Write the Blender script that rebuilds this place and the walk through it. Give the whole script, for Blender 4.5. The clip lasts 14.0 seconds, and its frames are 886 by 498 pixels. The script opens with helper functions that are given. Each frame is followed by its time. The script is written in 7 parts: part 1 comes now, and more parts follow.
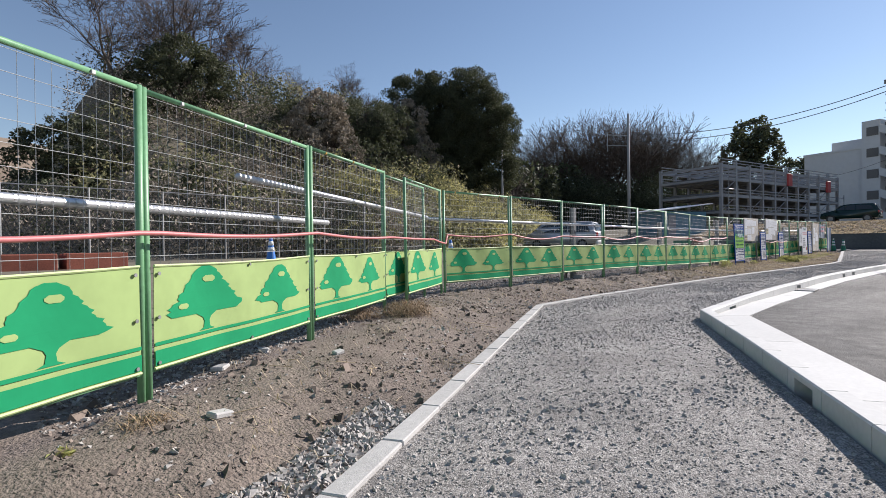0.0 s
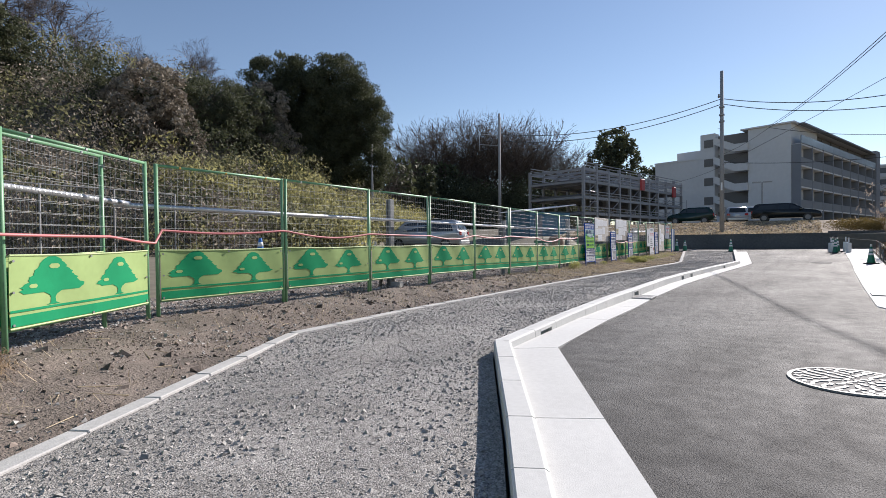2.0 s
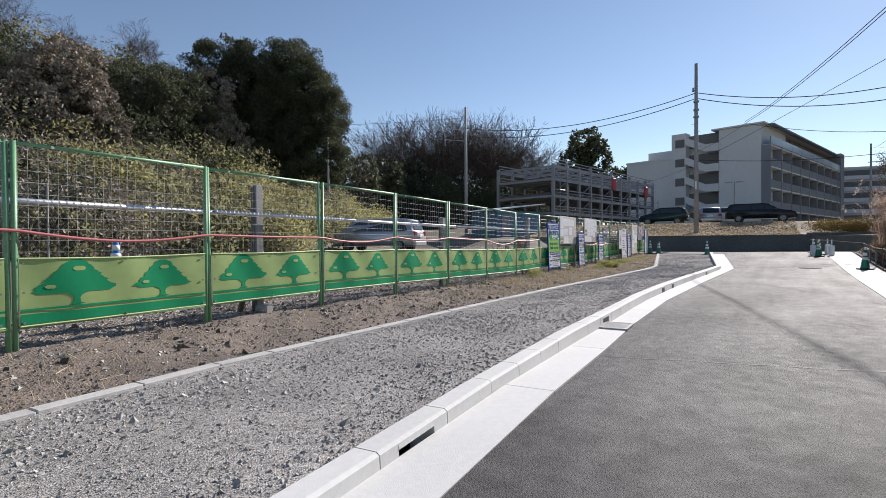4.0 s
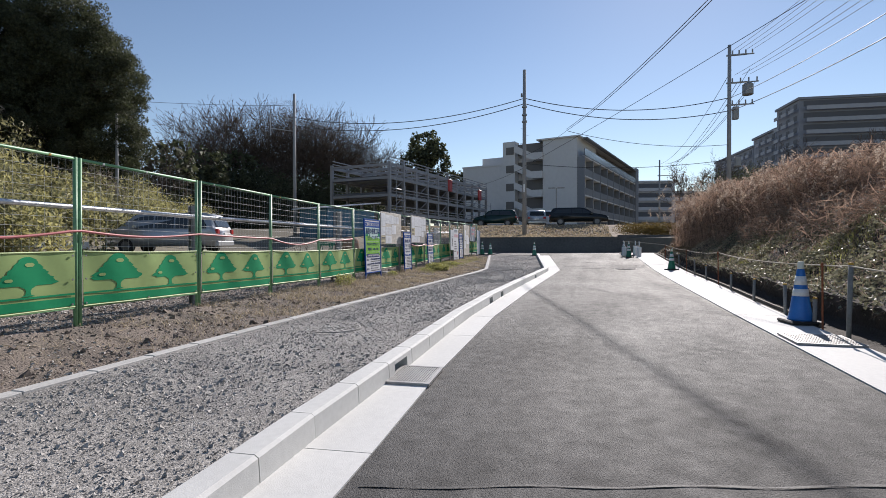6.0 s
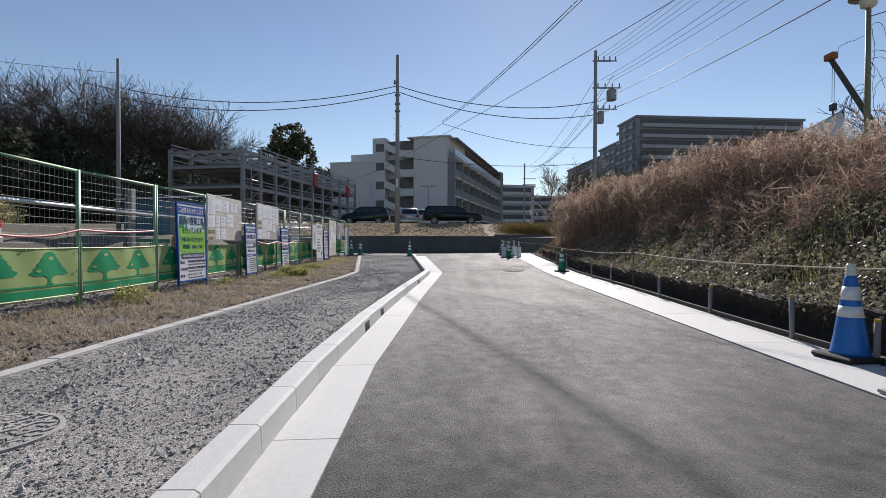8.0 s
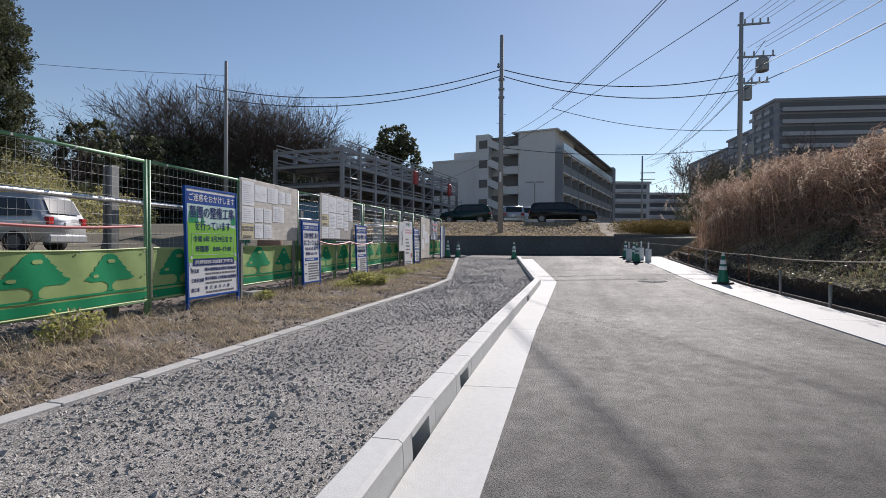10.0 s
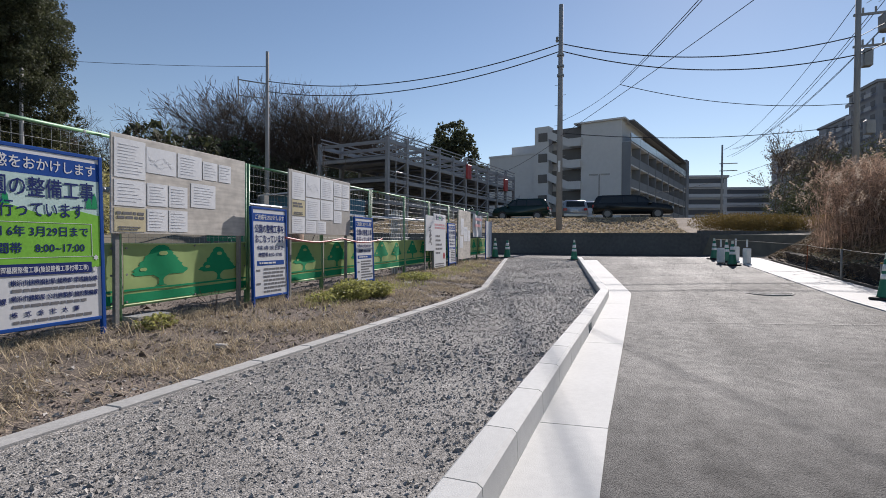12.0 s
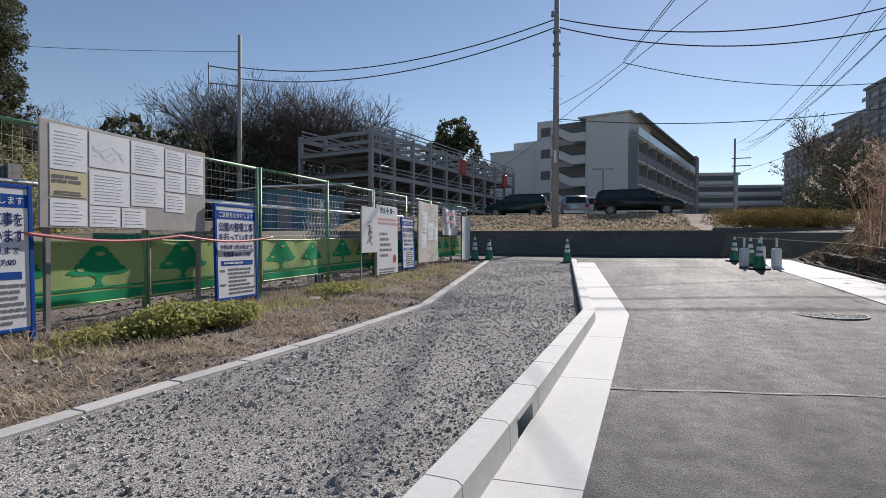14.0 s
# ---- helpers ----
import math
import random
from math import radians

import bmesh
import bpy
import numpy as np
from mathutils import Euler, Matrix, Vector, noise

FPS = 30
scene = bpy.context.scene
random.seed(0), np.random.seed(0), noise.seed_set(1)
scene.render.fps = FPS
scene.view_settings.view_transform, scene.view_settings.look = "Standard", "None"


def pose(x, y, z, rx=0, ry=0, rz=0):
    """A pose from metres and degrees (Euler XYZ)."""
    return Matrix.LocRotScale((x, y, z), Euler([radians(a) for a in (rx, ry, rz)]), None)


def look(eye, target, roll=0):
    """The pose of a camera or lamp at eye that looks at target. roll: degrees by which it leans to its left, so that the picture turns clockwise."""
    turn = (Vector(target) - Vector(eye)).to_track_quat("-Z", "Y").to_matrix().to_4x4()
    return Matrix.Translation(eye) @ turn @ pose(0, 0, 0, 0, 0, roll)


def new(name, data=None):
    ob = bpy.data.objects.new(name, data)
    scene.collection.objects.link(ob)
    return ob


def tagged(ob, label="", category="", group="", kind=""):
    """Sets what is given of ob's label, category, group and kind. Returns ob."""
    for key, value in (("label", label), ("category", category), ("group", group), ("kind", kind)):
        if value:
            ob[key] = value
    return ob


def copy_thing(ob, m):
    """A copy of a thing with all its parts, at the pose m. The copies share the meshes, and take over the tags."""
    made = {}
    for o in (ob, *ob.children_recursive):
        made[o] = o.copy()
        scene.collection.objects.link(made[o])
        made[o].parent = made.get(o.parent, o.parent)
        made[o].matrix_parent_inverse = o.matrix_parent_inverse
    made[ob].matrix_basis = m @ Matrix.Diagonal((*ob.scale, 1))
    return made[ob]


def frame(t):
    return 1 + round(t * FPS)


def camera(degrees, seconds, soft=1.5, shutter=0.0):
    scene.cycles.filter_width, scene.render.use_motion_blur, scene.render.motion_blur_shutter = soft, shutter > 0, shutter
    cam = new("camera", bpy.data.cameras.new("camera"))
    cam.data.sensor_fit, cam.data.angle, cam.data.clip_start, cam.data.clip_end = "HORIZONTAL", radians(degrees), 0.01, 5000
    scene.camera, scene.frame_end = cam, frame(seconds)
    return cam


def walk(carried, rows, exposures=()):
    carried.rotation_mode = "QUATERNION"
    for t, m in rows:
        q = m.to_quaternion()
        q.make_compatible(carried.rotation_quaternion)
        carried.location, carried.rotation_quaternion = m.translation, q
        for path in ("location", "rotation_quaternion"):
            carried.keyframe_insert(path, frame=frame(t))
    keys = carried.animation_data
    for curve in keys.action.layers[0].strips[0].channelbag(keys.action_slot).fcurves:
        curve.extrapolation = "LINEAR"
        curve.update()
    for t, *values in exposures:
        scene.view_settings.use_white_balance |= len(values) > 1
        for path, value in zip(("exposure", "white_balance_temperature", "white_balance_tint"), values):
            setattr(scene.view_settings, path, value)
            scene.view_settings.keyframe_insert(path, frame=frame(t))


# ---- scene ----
cam = camera(82.7, 14.0, soft=0.9)
PATH = [
    (0, (-0.148, -0.193, 1.069), (1.183, 1.3, 1.051), -0.7),
    (0.5, (0.541, 0.005, 1.056), (1.968, 1.406, 1.036), -0.6),
    (1, (1.293, 0.115, 1.085), (2.804, 1.425, 1.063), -0.7),
    (1.5, (2.05, 0.176, 1.059), (3.616, 1.419, 1.037), -0.5),
    (2, (2.862, 0.219, 1.065), (4.488, 1.384, 1.039), -0.5),
    (2.5, (3.605, 0.308, 1.125), (5.286, 1.392, 1.100), -0.4),
    (5, (7.384, 1.264, 1.124), (9.067, 2.344, 1.096), -0.3),
    (5.5, (8.102, 1.272, 1.117), (9.85, 2.242, 1.088), -0.4),
    (6, (8.745, 1.35, 1.084), (10.675, 1.872, 1.060), -0.1),
    (6.5, (9.509, 1.499, 1.083), (11.506, 1.606, 1.062), 0.2),
    (7, (10.261, 1.706, 1.038), (12.261, 1.683, 1.019), 0.4),
    (7.5, (11.117, 1.86, 1.025), (13.116, 1.81, 1.004), 0.3),
    (8, (11.921, 1.982, 0.996), (13.921, 1.991, 0.975), 0.2),
    (8.5, (12.76, 2.042, 0.965), (14.752, 2.218, 0.943), 0.2),
    (9, (13.604, 2.104, 0.993), (15.586, 2.366, 0.971), 0.2),
    (11.5, (17.686, 2.377, 1.028), (19.589, 2.994, 1.001), 0.6),
    (12, (18.501, 2.375, 0.994), (20.393, 3.022, 0.966), 0.4),
    (12.5, (19.296, 2.342, 0.954), (21.178, 3.018, 0.929), 0.2),
    (13, (20.112, 2.256, 0.957), (21.995, 2.931, 0.933), -0.1),
    (13.5, (20.884, 2.21, 0.948), (22.767, 2.883, 0.921), 0.1),
    (14, (21.656, 2.153, 0.990), (23.538, 2.827, 0.961), 0.3),
]
walk(cam, [(t, look(eye, target, roll)) for t, eye, target, roll in PATH], exposures=[(0.0, 0.42, 6450, 15), (5.5, 0.33, 6450, 15), (7.0, 0.13, 6450, 15), (14.0, 0.17, 6450, 15)])

# ---- sky and sun ----
SUN_DIR = Vector((0.95, -0.17, 0.55)).normalized()
world = bpy.data.worlds.new("sky")
scene.world = world
world.use_nodes = True
wn = world.node_tree.nodes
sky = wn.new("ShaderNodeTexSky")
sky.sky_type = "NISHITA"
sky.sun_disc = False
sky.sun_elevation = math.asin(SUN_DIR.z)
sky.sun_rotation = math.atan2(SUN_DIR.x, SUN_DIR.y)
sky.air_density, sky.dust_density, sky.ozone_density = 1.0, 0.05, 1.2
wn["Background"].inputs["Strength"].default_value = 0.092
world.node_tree.links.new(sky.outputs["Color"], wn["Background"].inputs["Color"])
sun = new("sun", bpy.data.lights.new("sun", "SUN"))
sun.data.energy, sun.data.angle, sun.data.color = 5.6, radians(0.5), (1.0, 0.95, 0.88)
sun.matrix_world = look(SUN_DIR * 50, (0, 0, 0))


# ---- materials ----
def mat(name, base, rough=0.8, metal=0.0, vary=0.25, scale=3.0, fine=40.0, bump=0.0, bump_scale=60.0, tint=None, island=0.0, obj_random=0.0, trans=0.0, spec=0.5, streak=0.0, along_x=(0.22, 3.2, 1.0)):
    """A surface of base colour, mottled at two scales, with fine relief."""
    m = bpy.data.materials.new(name)
    m.use_nodes = True
    n, l = m.node_tree.nodes, m.node_tree.links
    p = n["Principled BSDF"]
    p.inputs["Roughness"].default_value, p.inputs["Metallic"].default_value = rough, metal
    p.inputs["Specular IOR Level"].default_value = spec
    tc = n.new("ShaderNodeTexCoord")
    big, small = n.new("ShaderNodeTexNoise"), n.new("ShaderNodeTexNoise")
    big.inputs["Scale"].default_value, small.inputs["Scale"].default_value = scale, fine
    big.inputs["Detail"].default_value, small.inputs["Detail"].default_value = 5, 3
    geo = n.new("ShaderNodeNewGeometry")
    src = geo.outputs["Position"]
    for tex in (big, small):
        l.new(src, tex.inputs["Vector"])
    add = n.new("ShaderNodeMath")
    add.operation = "ADD"
    l.new(big.outputs["Fac"], add.inputs[0])
    l.new(small.outputs["Fac"], add.inputs[1])
    top = add.outputs[0]
    if streak:
        mp, st, sa = n.new("ShaderNodeMapping"), n.new("ShaderNodeTexNoise"), n.new("ShaderNodeMath")
        mp.inputs["Scale"].default_value = along_x
        st.inputs["Scale"].default_value, st.inputs["Detail"].default_value = 1.0, 6
        l.new(src, mp.inputs["Vector"])
        l.new(mp.outputs["Vector"], st.inputs["Vector"])
        sa.operation = "MULTIPLY_ADD"
        sa.inputs[1].default_value = streak
        l.new(st.outputs["Fac"], sa.inputs[0])
        l.new(top, sa.inputs[2])
        sc = n.new("ShaderNodeMath")
        sc.operation = "SUBTRACT"
        sc.inputs[1].default_value = streak * 0.5
        l.new(sa.outputs[0], sc.inputs[0])
        top = sc.outputs[0]
    for amount, out in ((island, geo.outputs["Random Per Island"]), (obj_random, n.new("ShaderNodeObjectInfo").outputs["Random"])):
        if amount:
            ma = n.new("ShaderNodeMath")
            ma.operation = "MULTIPLY_ADD"
            ma.inputs[1].default_value = amount
            l.new(out, ma.inputs[0])
            l.new(top, ma.inputs[2])
            sb = n.new("ShaderNodeMath")
            sb.operation = "SUBTRACT"
            sb.inputs[1].default_value = amount * 0.5
            l.new(ma.outputs[0], sb.inputs[0])
            top = sb.outputs[0]
    rng = n.new("ShaderNodeMapRange")
    rng.inputs["From Min"].default_value, rng.inputs["From Max"].default_value = 0.6, 1.4
    l.new(top, rng.inputs["Value"])
    mix = n.new("ShaderNodeMix")
    mix.data_type = "RGBA"
    dark = tint if tint else tuple(c * (1 - vary) for c in base)
    light = tuple(min(1, c * (1 + vary * 0.7)) for c in base)
    mix.inputs["A"].default_value, mix.inputs["B"].default_value = (*dark, 1), (*light, 1)
    l.new(rng.outputs["Result"], mix.inputs["Factor"])
    l.new(mix.outputs["Result"], p.inputs["Base Color"])
    if streak:
        rr = n.new("ShaderNodeMapRange")
        rr.inputs["From Min"].default_value, rr.inputs["From Max"].default_value = 0.6, 1.4
        rr.inputs["To Min"].default_value, rr.inputs["To Max"].default_value = min(1.0, rough + 0.06), rough - 0.06
        l.new(top, rr.inputs["Value"])
        l.new(rr.outputs["Result"], p.inputs["Roughness"])
    if bump:
        bt, bp = n.new("ShaderNodeTexNoise"), n.new("ShaderNodeBump")
        bt.inputs["Scale"].default_value, bt.inputs["Detail"].default_value = bump_scale, 4
        bp.inputs["Strength"].default_value, bp.inputs["Distance"].default_value = bump, 0.02
        l.new(src, bt.inputs["Vector"])
        l.new(bt.outputs["Fac"], bp.inputs["Height"])
        l.new(bp.outputs["Normal"], p.inputs["Normal"])
    if trans:
        tr, ms = n.new("ShaderNodeBsdfTranslucent"), n.new("ShaderNodeMixShader")
        ms.inputs[0].default_value = trans
        l.new(mix.outputs["Result"], tr.inputs["Color"])
        l.new(p.outputs[0], ms.inputs[1])
        l.new(tr.outputs[0], ms.inputs[2])
        l.new(ms.outputs[0], n["Material Output"].inputs["Surface"])
    return m


def pebbled(m, cell, amount, bump, marks=()):
    """Adds small stones to a surface, each of its own grey and raised, and soft dark tyre marks along curves of the plan."""
    n, l = m.node_tree.nodes, m.node_tree.links
    p = n["Principled BSDF"]
    geo = n.new("ShaderNodeNewGeometry")
    vo = n.new("ShaderNodeTexVoronoi")
    vo.inputs["Scale"].default_value = 1.0 / cell
    vo.inputs["Randomness"].default_value = 1.0
    l.new(geo.outputs["Position"], vo.inputs["Vector"])

    def math_node(op, a, b, c=None):
        q = n.new("ShaderNodeMath")
        q.operation = op
        for k, v in enumerate((a, b, c)):
            if v is None:
                continue
            if isinstance(v, (int, float)):
                q.inputs[k].default_value = v
            else:
                l.new(v, q.inputs[k])
        return q.outputs[0]

    sep = n.new("ShaderNodeSeparateColor")
    l.new(vo.outputs["Color"], sep.inputs[0])
    grey = math_node("MULTIPLY_ADD", sep.outputs[0], 2 * amount, 1 - amount)
    if marks:
        pos = n.new("ShaderNodeSeparateXYZ")
        l.new(geo.outputs["Position"], pos.inputs[0])
        wn2 = n.new("ShaderNodeTexNoise")
        wn2.inputs["Scale"].default_value = 2.3
        l.new(geo.outputs["Position"], wn2.inputs["Vector"])
        for x0, c0, c1, c2, wide, deep in marks:
            u = math_node("SUBTRACT", pos.outputs["X"], x0)
            yc = math_node("MULTIPLY_ADD", u, math_node("MULTIPLY_ADD", u, c2, c1), c0)
            d = math_node("ABSOLUTE", math_node("SUBTRACT", pos.outputs["Y"], yc), 0)
            near = n.new("ShaderNodeMapRange")
            near.interpolation_type = "SMOOTHSTEP"
            near.inputs["From Min"].default_value, near.inputs["From Max"].default_value = wide, 0.0
            l.new(d, near.inputs["Value"])
            worn = math_node("MULTIPLY", near.outputs["Result"], math_node("MULTIPLY", wn2.outputs["Fac"], deep * 2))
            grey = math_node("MULTIPLY", grey, math_node("SUBTRACT", 1.0, worn))
    mx = n.new("ShaderNodeMix")
    mx.data_type, mx.blend_type = "RGBA", "MULTIPLY"
    mx.inputs["Factor"].default_value = 1.0
    old = p.inputs["Base Color"].links[0].from_socket
    l.new(old, mx.inputs["A"])
    l.new(grey, mx.inputs["B"])
    l.new(mx.outputs["Result"], p.inputs["Base Color"])
    bp = n.new("ShaderNodeBump")
    bp.invert = True
    bp.inputs["Strength"].default_value, bp.inputs["Distance"].default_value = bump, cell
    l.new(vo.outputs["Distance"], bp.inputs["Height"])
    if p.inputs["Normal"].links:
        l.new(p.inputs["Normal"].links[0].from_socket, bp.inputs["Normal"])
    l.new(bp.outputs["Normal"], p.inputs["Normal"])
    return m


TYRE_MARKS = [(19, 0.9, -0.10, 0.002, 0.18, 0.18), (19, -0.4, -0.06, 0.004, 0.20, 0.18), (8, 0.2, 0.13, -0.004, 0.22, 0.18)]
M_ASPHALT = pebbled(mat("asphalt", (0.052, 0.050, 0.048), 0.78, vary=0.7, scale=0.55, fine=7, bump=0.5, bump_scale=140, streak=0.8, along_x=(0.16, 1.9, 1.0)), 0.0065, 0.55, 0.4, TYRE_MARKS)
M_TAR = mat("tar", (0.03, 0.03, 0.031), 0.7, vary=0.3, fine=60, bump=0.3)
M_CONC = mat("new_concrete", (0.55, 0.55, 0.53), 0.8, vary=0.1, scale=1.2, fine=25, bump=0.12, bump_scale=150, obj_random=0.25)
M_EDGE = mat("edging_concrete", (0.46, 0.45, 0.43), 0.85, vary=0.2, scale=3, fine=30, bump=0.2, bump_scale=120, obj_random=0.3)
M_OLDCONC = mat("old_concrete", (0.13, 0.13, 0.125), 0.9, vary=0.35, scale=0.6, fine=8, bump=0.3, bump_scale=40)
M_GRAVELBED = pebbled(mat("gravel_bed", (0.30, 0.283, 0.262), 0.95, vary=0.45, scale=1.1, fine=18, bump=0.5, bump_scale=80), 0.0085, 0.55, 0.6)
M_STONE = mat("crushed_stone", (0.37, 0.35, 0.325), 0.9, vary=0.38, scale=6, fine=60, island=0.8)
M_DIRT = mat("dirt", (0.205, 0.166, 0.137), 0.95, vary=0.6, scale=1.6, fine=34, bump=1.0, bump_scale=60)
M_CLOD = mat("clod", (0.182, 0.146, 0.122), 0.95, vary=0.5, scale=8, fine=60, island=1.0)
M_FARGROUND = mat("far_ground", (0.16, 0.14, 0.10), 0.95, vary=0.4, scale=0.2, fine=3, bump=0.6, bump_scale=6)
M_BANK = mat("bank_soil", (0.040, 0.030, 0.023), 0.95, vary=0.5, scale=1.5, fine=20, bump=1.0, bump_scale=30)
M_MULCH = mat("mulch", (0.27, 0.205, 0.145), 0.95, vary=0.45, scale=0.8, fine=14, bump=1.0, bump_scale=18)
M_GREENPAINT = mat("green_paint", (0.15, 0.33, 0.17), 0.45, vary=0.2, scale=4, fine=40, bump=0.05)
M_WIRE = mat("galvanised_wire", (0.50, 0.51, 0.49), 0.5, vary=0.2)
M_BANNER = mat("banner_vinyl", (0.36, 0.48, 0.19), 0.72, vary=0.10, scale=2, fine=12, trans=0.10, spec=0.15)
M_PRINT = mat("print_green", (0.012, 0.27, 0.115), 0.8, spec=0.12, vary=0.1, scale=2, fine=12)
M_HEM = mat("banner_hem", (0.50, 0.62, 0.28), 0.6, vary=0.15)
M_PIPE = mat("galvanised_pipe", (0.62, 0.63, 0.64), 0.38, metal=0.75, vary=0.15, scale=6)
M_HOSE = mat("red_hose", (0.55, 0.17, 0.17), 0.5, vary=0.2)
M_STEEL = mat("steel_post", (0.28, 0.28, 0.28), 0.5, metal=0.5, vary=0.25)
M_BLACK = mat("black_rubber", (0.02, 0.02, 0.02), 0.7, vary=0.3)
# near-black that stands for the shade inside the drain pits
M_DARKHOLE = mat("drain_dark", (0.015, 0.015, 0.015), 0.9, vary=0.2)
M_BLUECONE = mat("blue_plastic", (0.02, 0.16, 0.50), 0.4, vary=0.12, scale=6)
M_GREENCONE = mat("green_plastic", (0.015, 0.17, 0.10), 0.4, vary=0.15, scale=6)
M_WHITEBAND = mat("white_band", (0.75, 0.77, 0.77), 0.5, vary=0.1, scale=10)
M_CAP = mat("cone_cap", (0.75, 0.74, 0.62), 0.3, vary=0.1)
M_STAKE = mat("grey_stake", (0.24, 0.235, 0.22), 0.7, vary=0.25, scale=8)
M_STAKETOP = mat("yellow_paint", (0.55, 0.32, 0.05), 0.7, vary=0.2)
M_RUST = mat("rusty_bar", (0.28, 0.09, 0.04), 0.8, vary=0.3, scale=12)
M_ROPE = mat("rope", (0.50, 0.44, 0.34), 0.9, vary=0.2, fine=200)
M_BOARDWOOD = mat("formwork", (0.16, 0.13, 0.10), 0.85, vary=0.35, scale=4)
M_IRON = mat("cast_iron", (0.36, 0.35, 0.34), 0.5, metal=0.4, vary=0.2, scale=8, bump=0.2)
M_IRONGAP = mat("iron_grooves", (0.13, 0.13, 0.128), 0.8, vary=0.3)
M_SIGNBLUE = mat("sign_blue", (0.012, 0.07, 0.30), 0.8, spec=0.12, vary=0.1)
M_SIGNWHITE = mat("sign_white", (0.66, 0.67, 0.68), 0.8, spec=0.12, vary=0.06)
M_SIGNGREEN = mat("sign_green", (0.20, 0.48, 0.06), 0.8, spec=0.12, vary=0.15, scale=4)
M_SIGNSKY = mat("sign_pale", (0.50, 0.66, 0.62), 0.8, spec=0.12, vary=0.1)
M_TEXTDARK = mat("text_navy", (0.015, 0.03, 0.14), 0.8, spec=0.12, vary=0.05)
M_TEXTGREY = mat("text_grey", (0.18, 0.18, 0.19), 0.8, spec=0.12, vary=0.05)
M_TEXTRED = mat("text_red", (0.45, 0.10, 0.12), 0.8, spec=0.12, vary=0.05)
M_PINK = mat("sign_pink", (0.62, 0.34, 0.36), 0.8, spec=0.12, vary=0.1)
M_PLY = mat("board_grey", (0.40, 0.38, 0.35), 0.7, vary=0.2, scale=2, fine=10)
M_PLYBROWN = mat("board_wood", (0.56, 0.52, 0.46), 0.7, vary=0.3, scale=2, fine=10, streak=1.0, along_x=(3.0, 3.0, 30.0))
M_PAPER = mat("paper", (0.80, 0.81, 0.82), 0.8, spec=0.12, vary=0.06, scale=3)
M_FAINT = mat("faint_print", (0.62, 0.62, 0.64), 0.8, spec=0.12, vary=0.1)
M_CREAM = mat("paper_cream", (0.62, 0.55, 0.36), 0.8, spec=0.12, vary=0.08)
M_BLOCK = mat("concrete_block", (0.28, 0.28, 0.27), 0.9, vary=0.25, bump=0.3)
M_UTIL = mat("pole_concrete", (0.30, 0.30, 0.30), 0.8, vary=0.2, scale=1)
M_CABLE = mat("cable", (0.03, 0.03, 0.035), 0.6, vary=0.2)
M_CABLELIGHT = mat("cable_light", (0.30, 0.32, 0.35), 0.9, vary=0.2, spec=0.1)
M_BARK = mat("bark", (0.12, 0.095, 0.075), 0.9, vary=0.35, scale=2, fine=30)
M_TWIG = mat("twig", (0.10, 0.074, 0.060), 0.9, vary=0.3, scale=1)
M_LEAFDARK = mat("leaf_dark", (0.074, 0.084, 0.043), 0.7, vary=0.5, scale=0.5, island=1.0, trans=0.35)
M_LEAFMID = mat("leaf_mid", (0.26, 0.25, 0.125), 0.62, vary=0.5, scale=0.4, island=1.0, trans=0.5)
M_LEAFYEL = mat("leaf_yellow", (0.38, 0.355, 0.15), 0.62, vary=0.4, scale=0.4, island=0.9, trans=0.5)
M_VINE = mat("dry_vine", (0.29, 0.25, 0.20), 0.9, vary=0.45, scale=0.5, island=1.0, trans=0.15)
M_DRY = mat("dry_grass", (0.36, 0.25, 0.185), 0.8, vary=0.6, scale=0.7, island=1.1, trans=0.38)
M_PLUME = mat("plume", (0.55, 0.45, 0.36), 0.9, vary=0.25, island=0.5, trans=0.45)
M_STRAW = mat("straw", (0.50, 0.41, 0.28), 0.85, vary=0.4, scale=2, island=1.0, trans=0.25)
M_HEAP = mat("brown_straw", (0.30, 0.21, 0.125), 0.85, vary=0.45, scale=4, island=1.0)
M_IVY = mat("ground_ivy", (0.21, 0.205, 0.135), 0.48, vary=0.6, scale=0.8, island=1.1, trans=0.4)
M_WEED = mat("weed", (0.37, 0.37, 0.13), 0.6, vary=0.35, scale=1, island=0.8, trans=0.45)
M_HEDGE = mat("hedge_brown", (0.24, 0.17, 0.05), 0.7, vary=0.4, scale=0.6, island=0.8, trans=0.2)
M_APTWALL = mat("apartment_wall", (0.62, 0.61, 0.60), 0.85, vary=0.07, scale=0.15, fine=2)
# dark brown-grey that puts the shade of recesses into the wall colour
M_APTSHADE = mat("apartment_recess_shade", (0.16, 0.15, 0.14), 0.8, vary=0.2, scale=0.3)
M_APTGREY = mat("apartment_grey", (0.20, 0.21, 0.23), 0.7, vary=0.15, scale=0.3)
M_BALC = mat("balcony_panel", (0.18, 0.19, 0.205), 0.6, vary=0.12, scale=0.4)
M_BALCGLASS = mat("balcony_glass", (0.34, 0.40, 0.45), 0.15, vary=0.1, scale=0.5)
M_TOWER = mat("tower_wall", (0.22, 0.235, 0.27), 0.85, vary=0.1, scale=0.1, fine=1)
M_TOWERSILL = mat("tower_balcony", (0.34, 0.355, 0.39), 0.8, vary=0.1, scale=0.2, fine=1)
M_TOWERPALE = mat("tower_pale", (0.48, 0.49, 0.52), 0.85, vary=0.08, scale=0.1, fine=1)
# dark window glass, and the shade painted along the open galleries
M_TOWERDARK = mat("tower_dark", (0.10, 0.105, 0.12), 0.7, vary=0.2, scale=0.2)
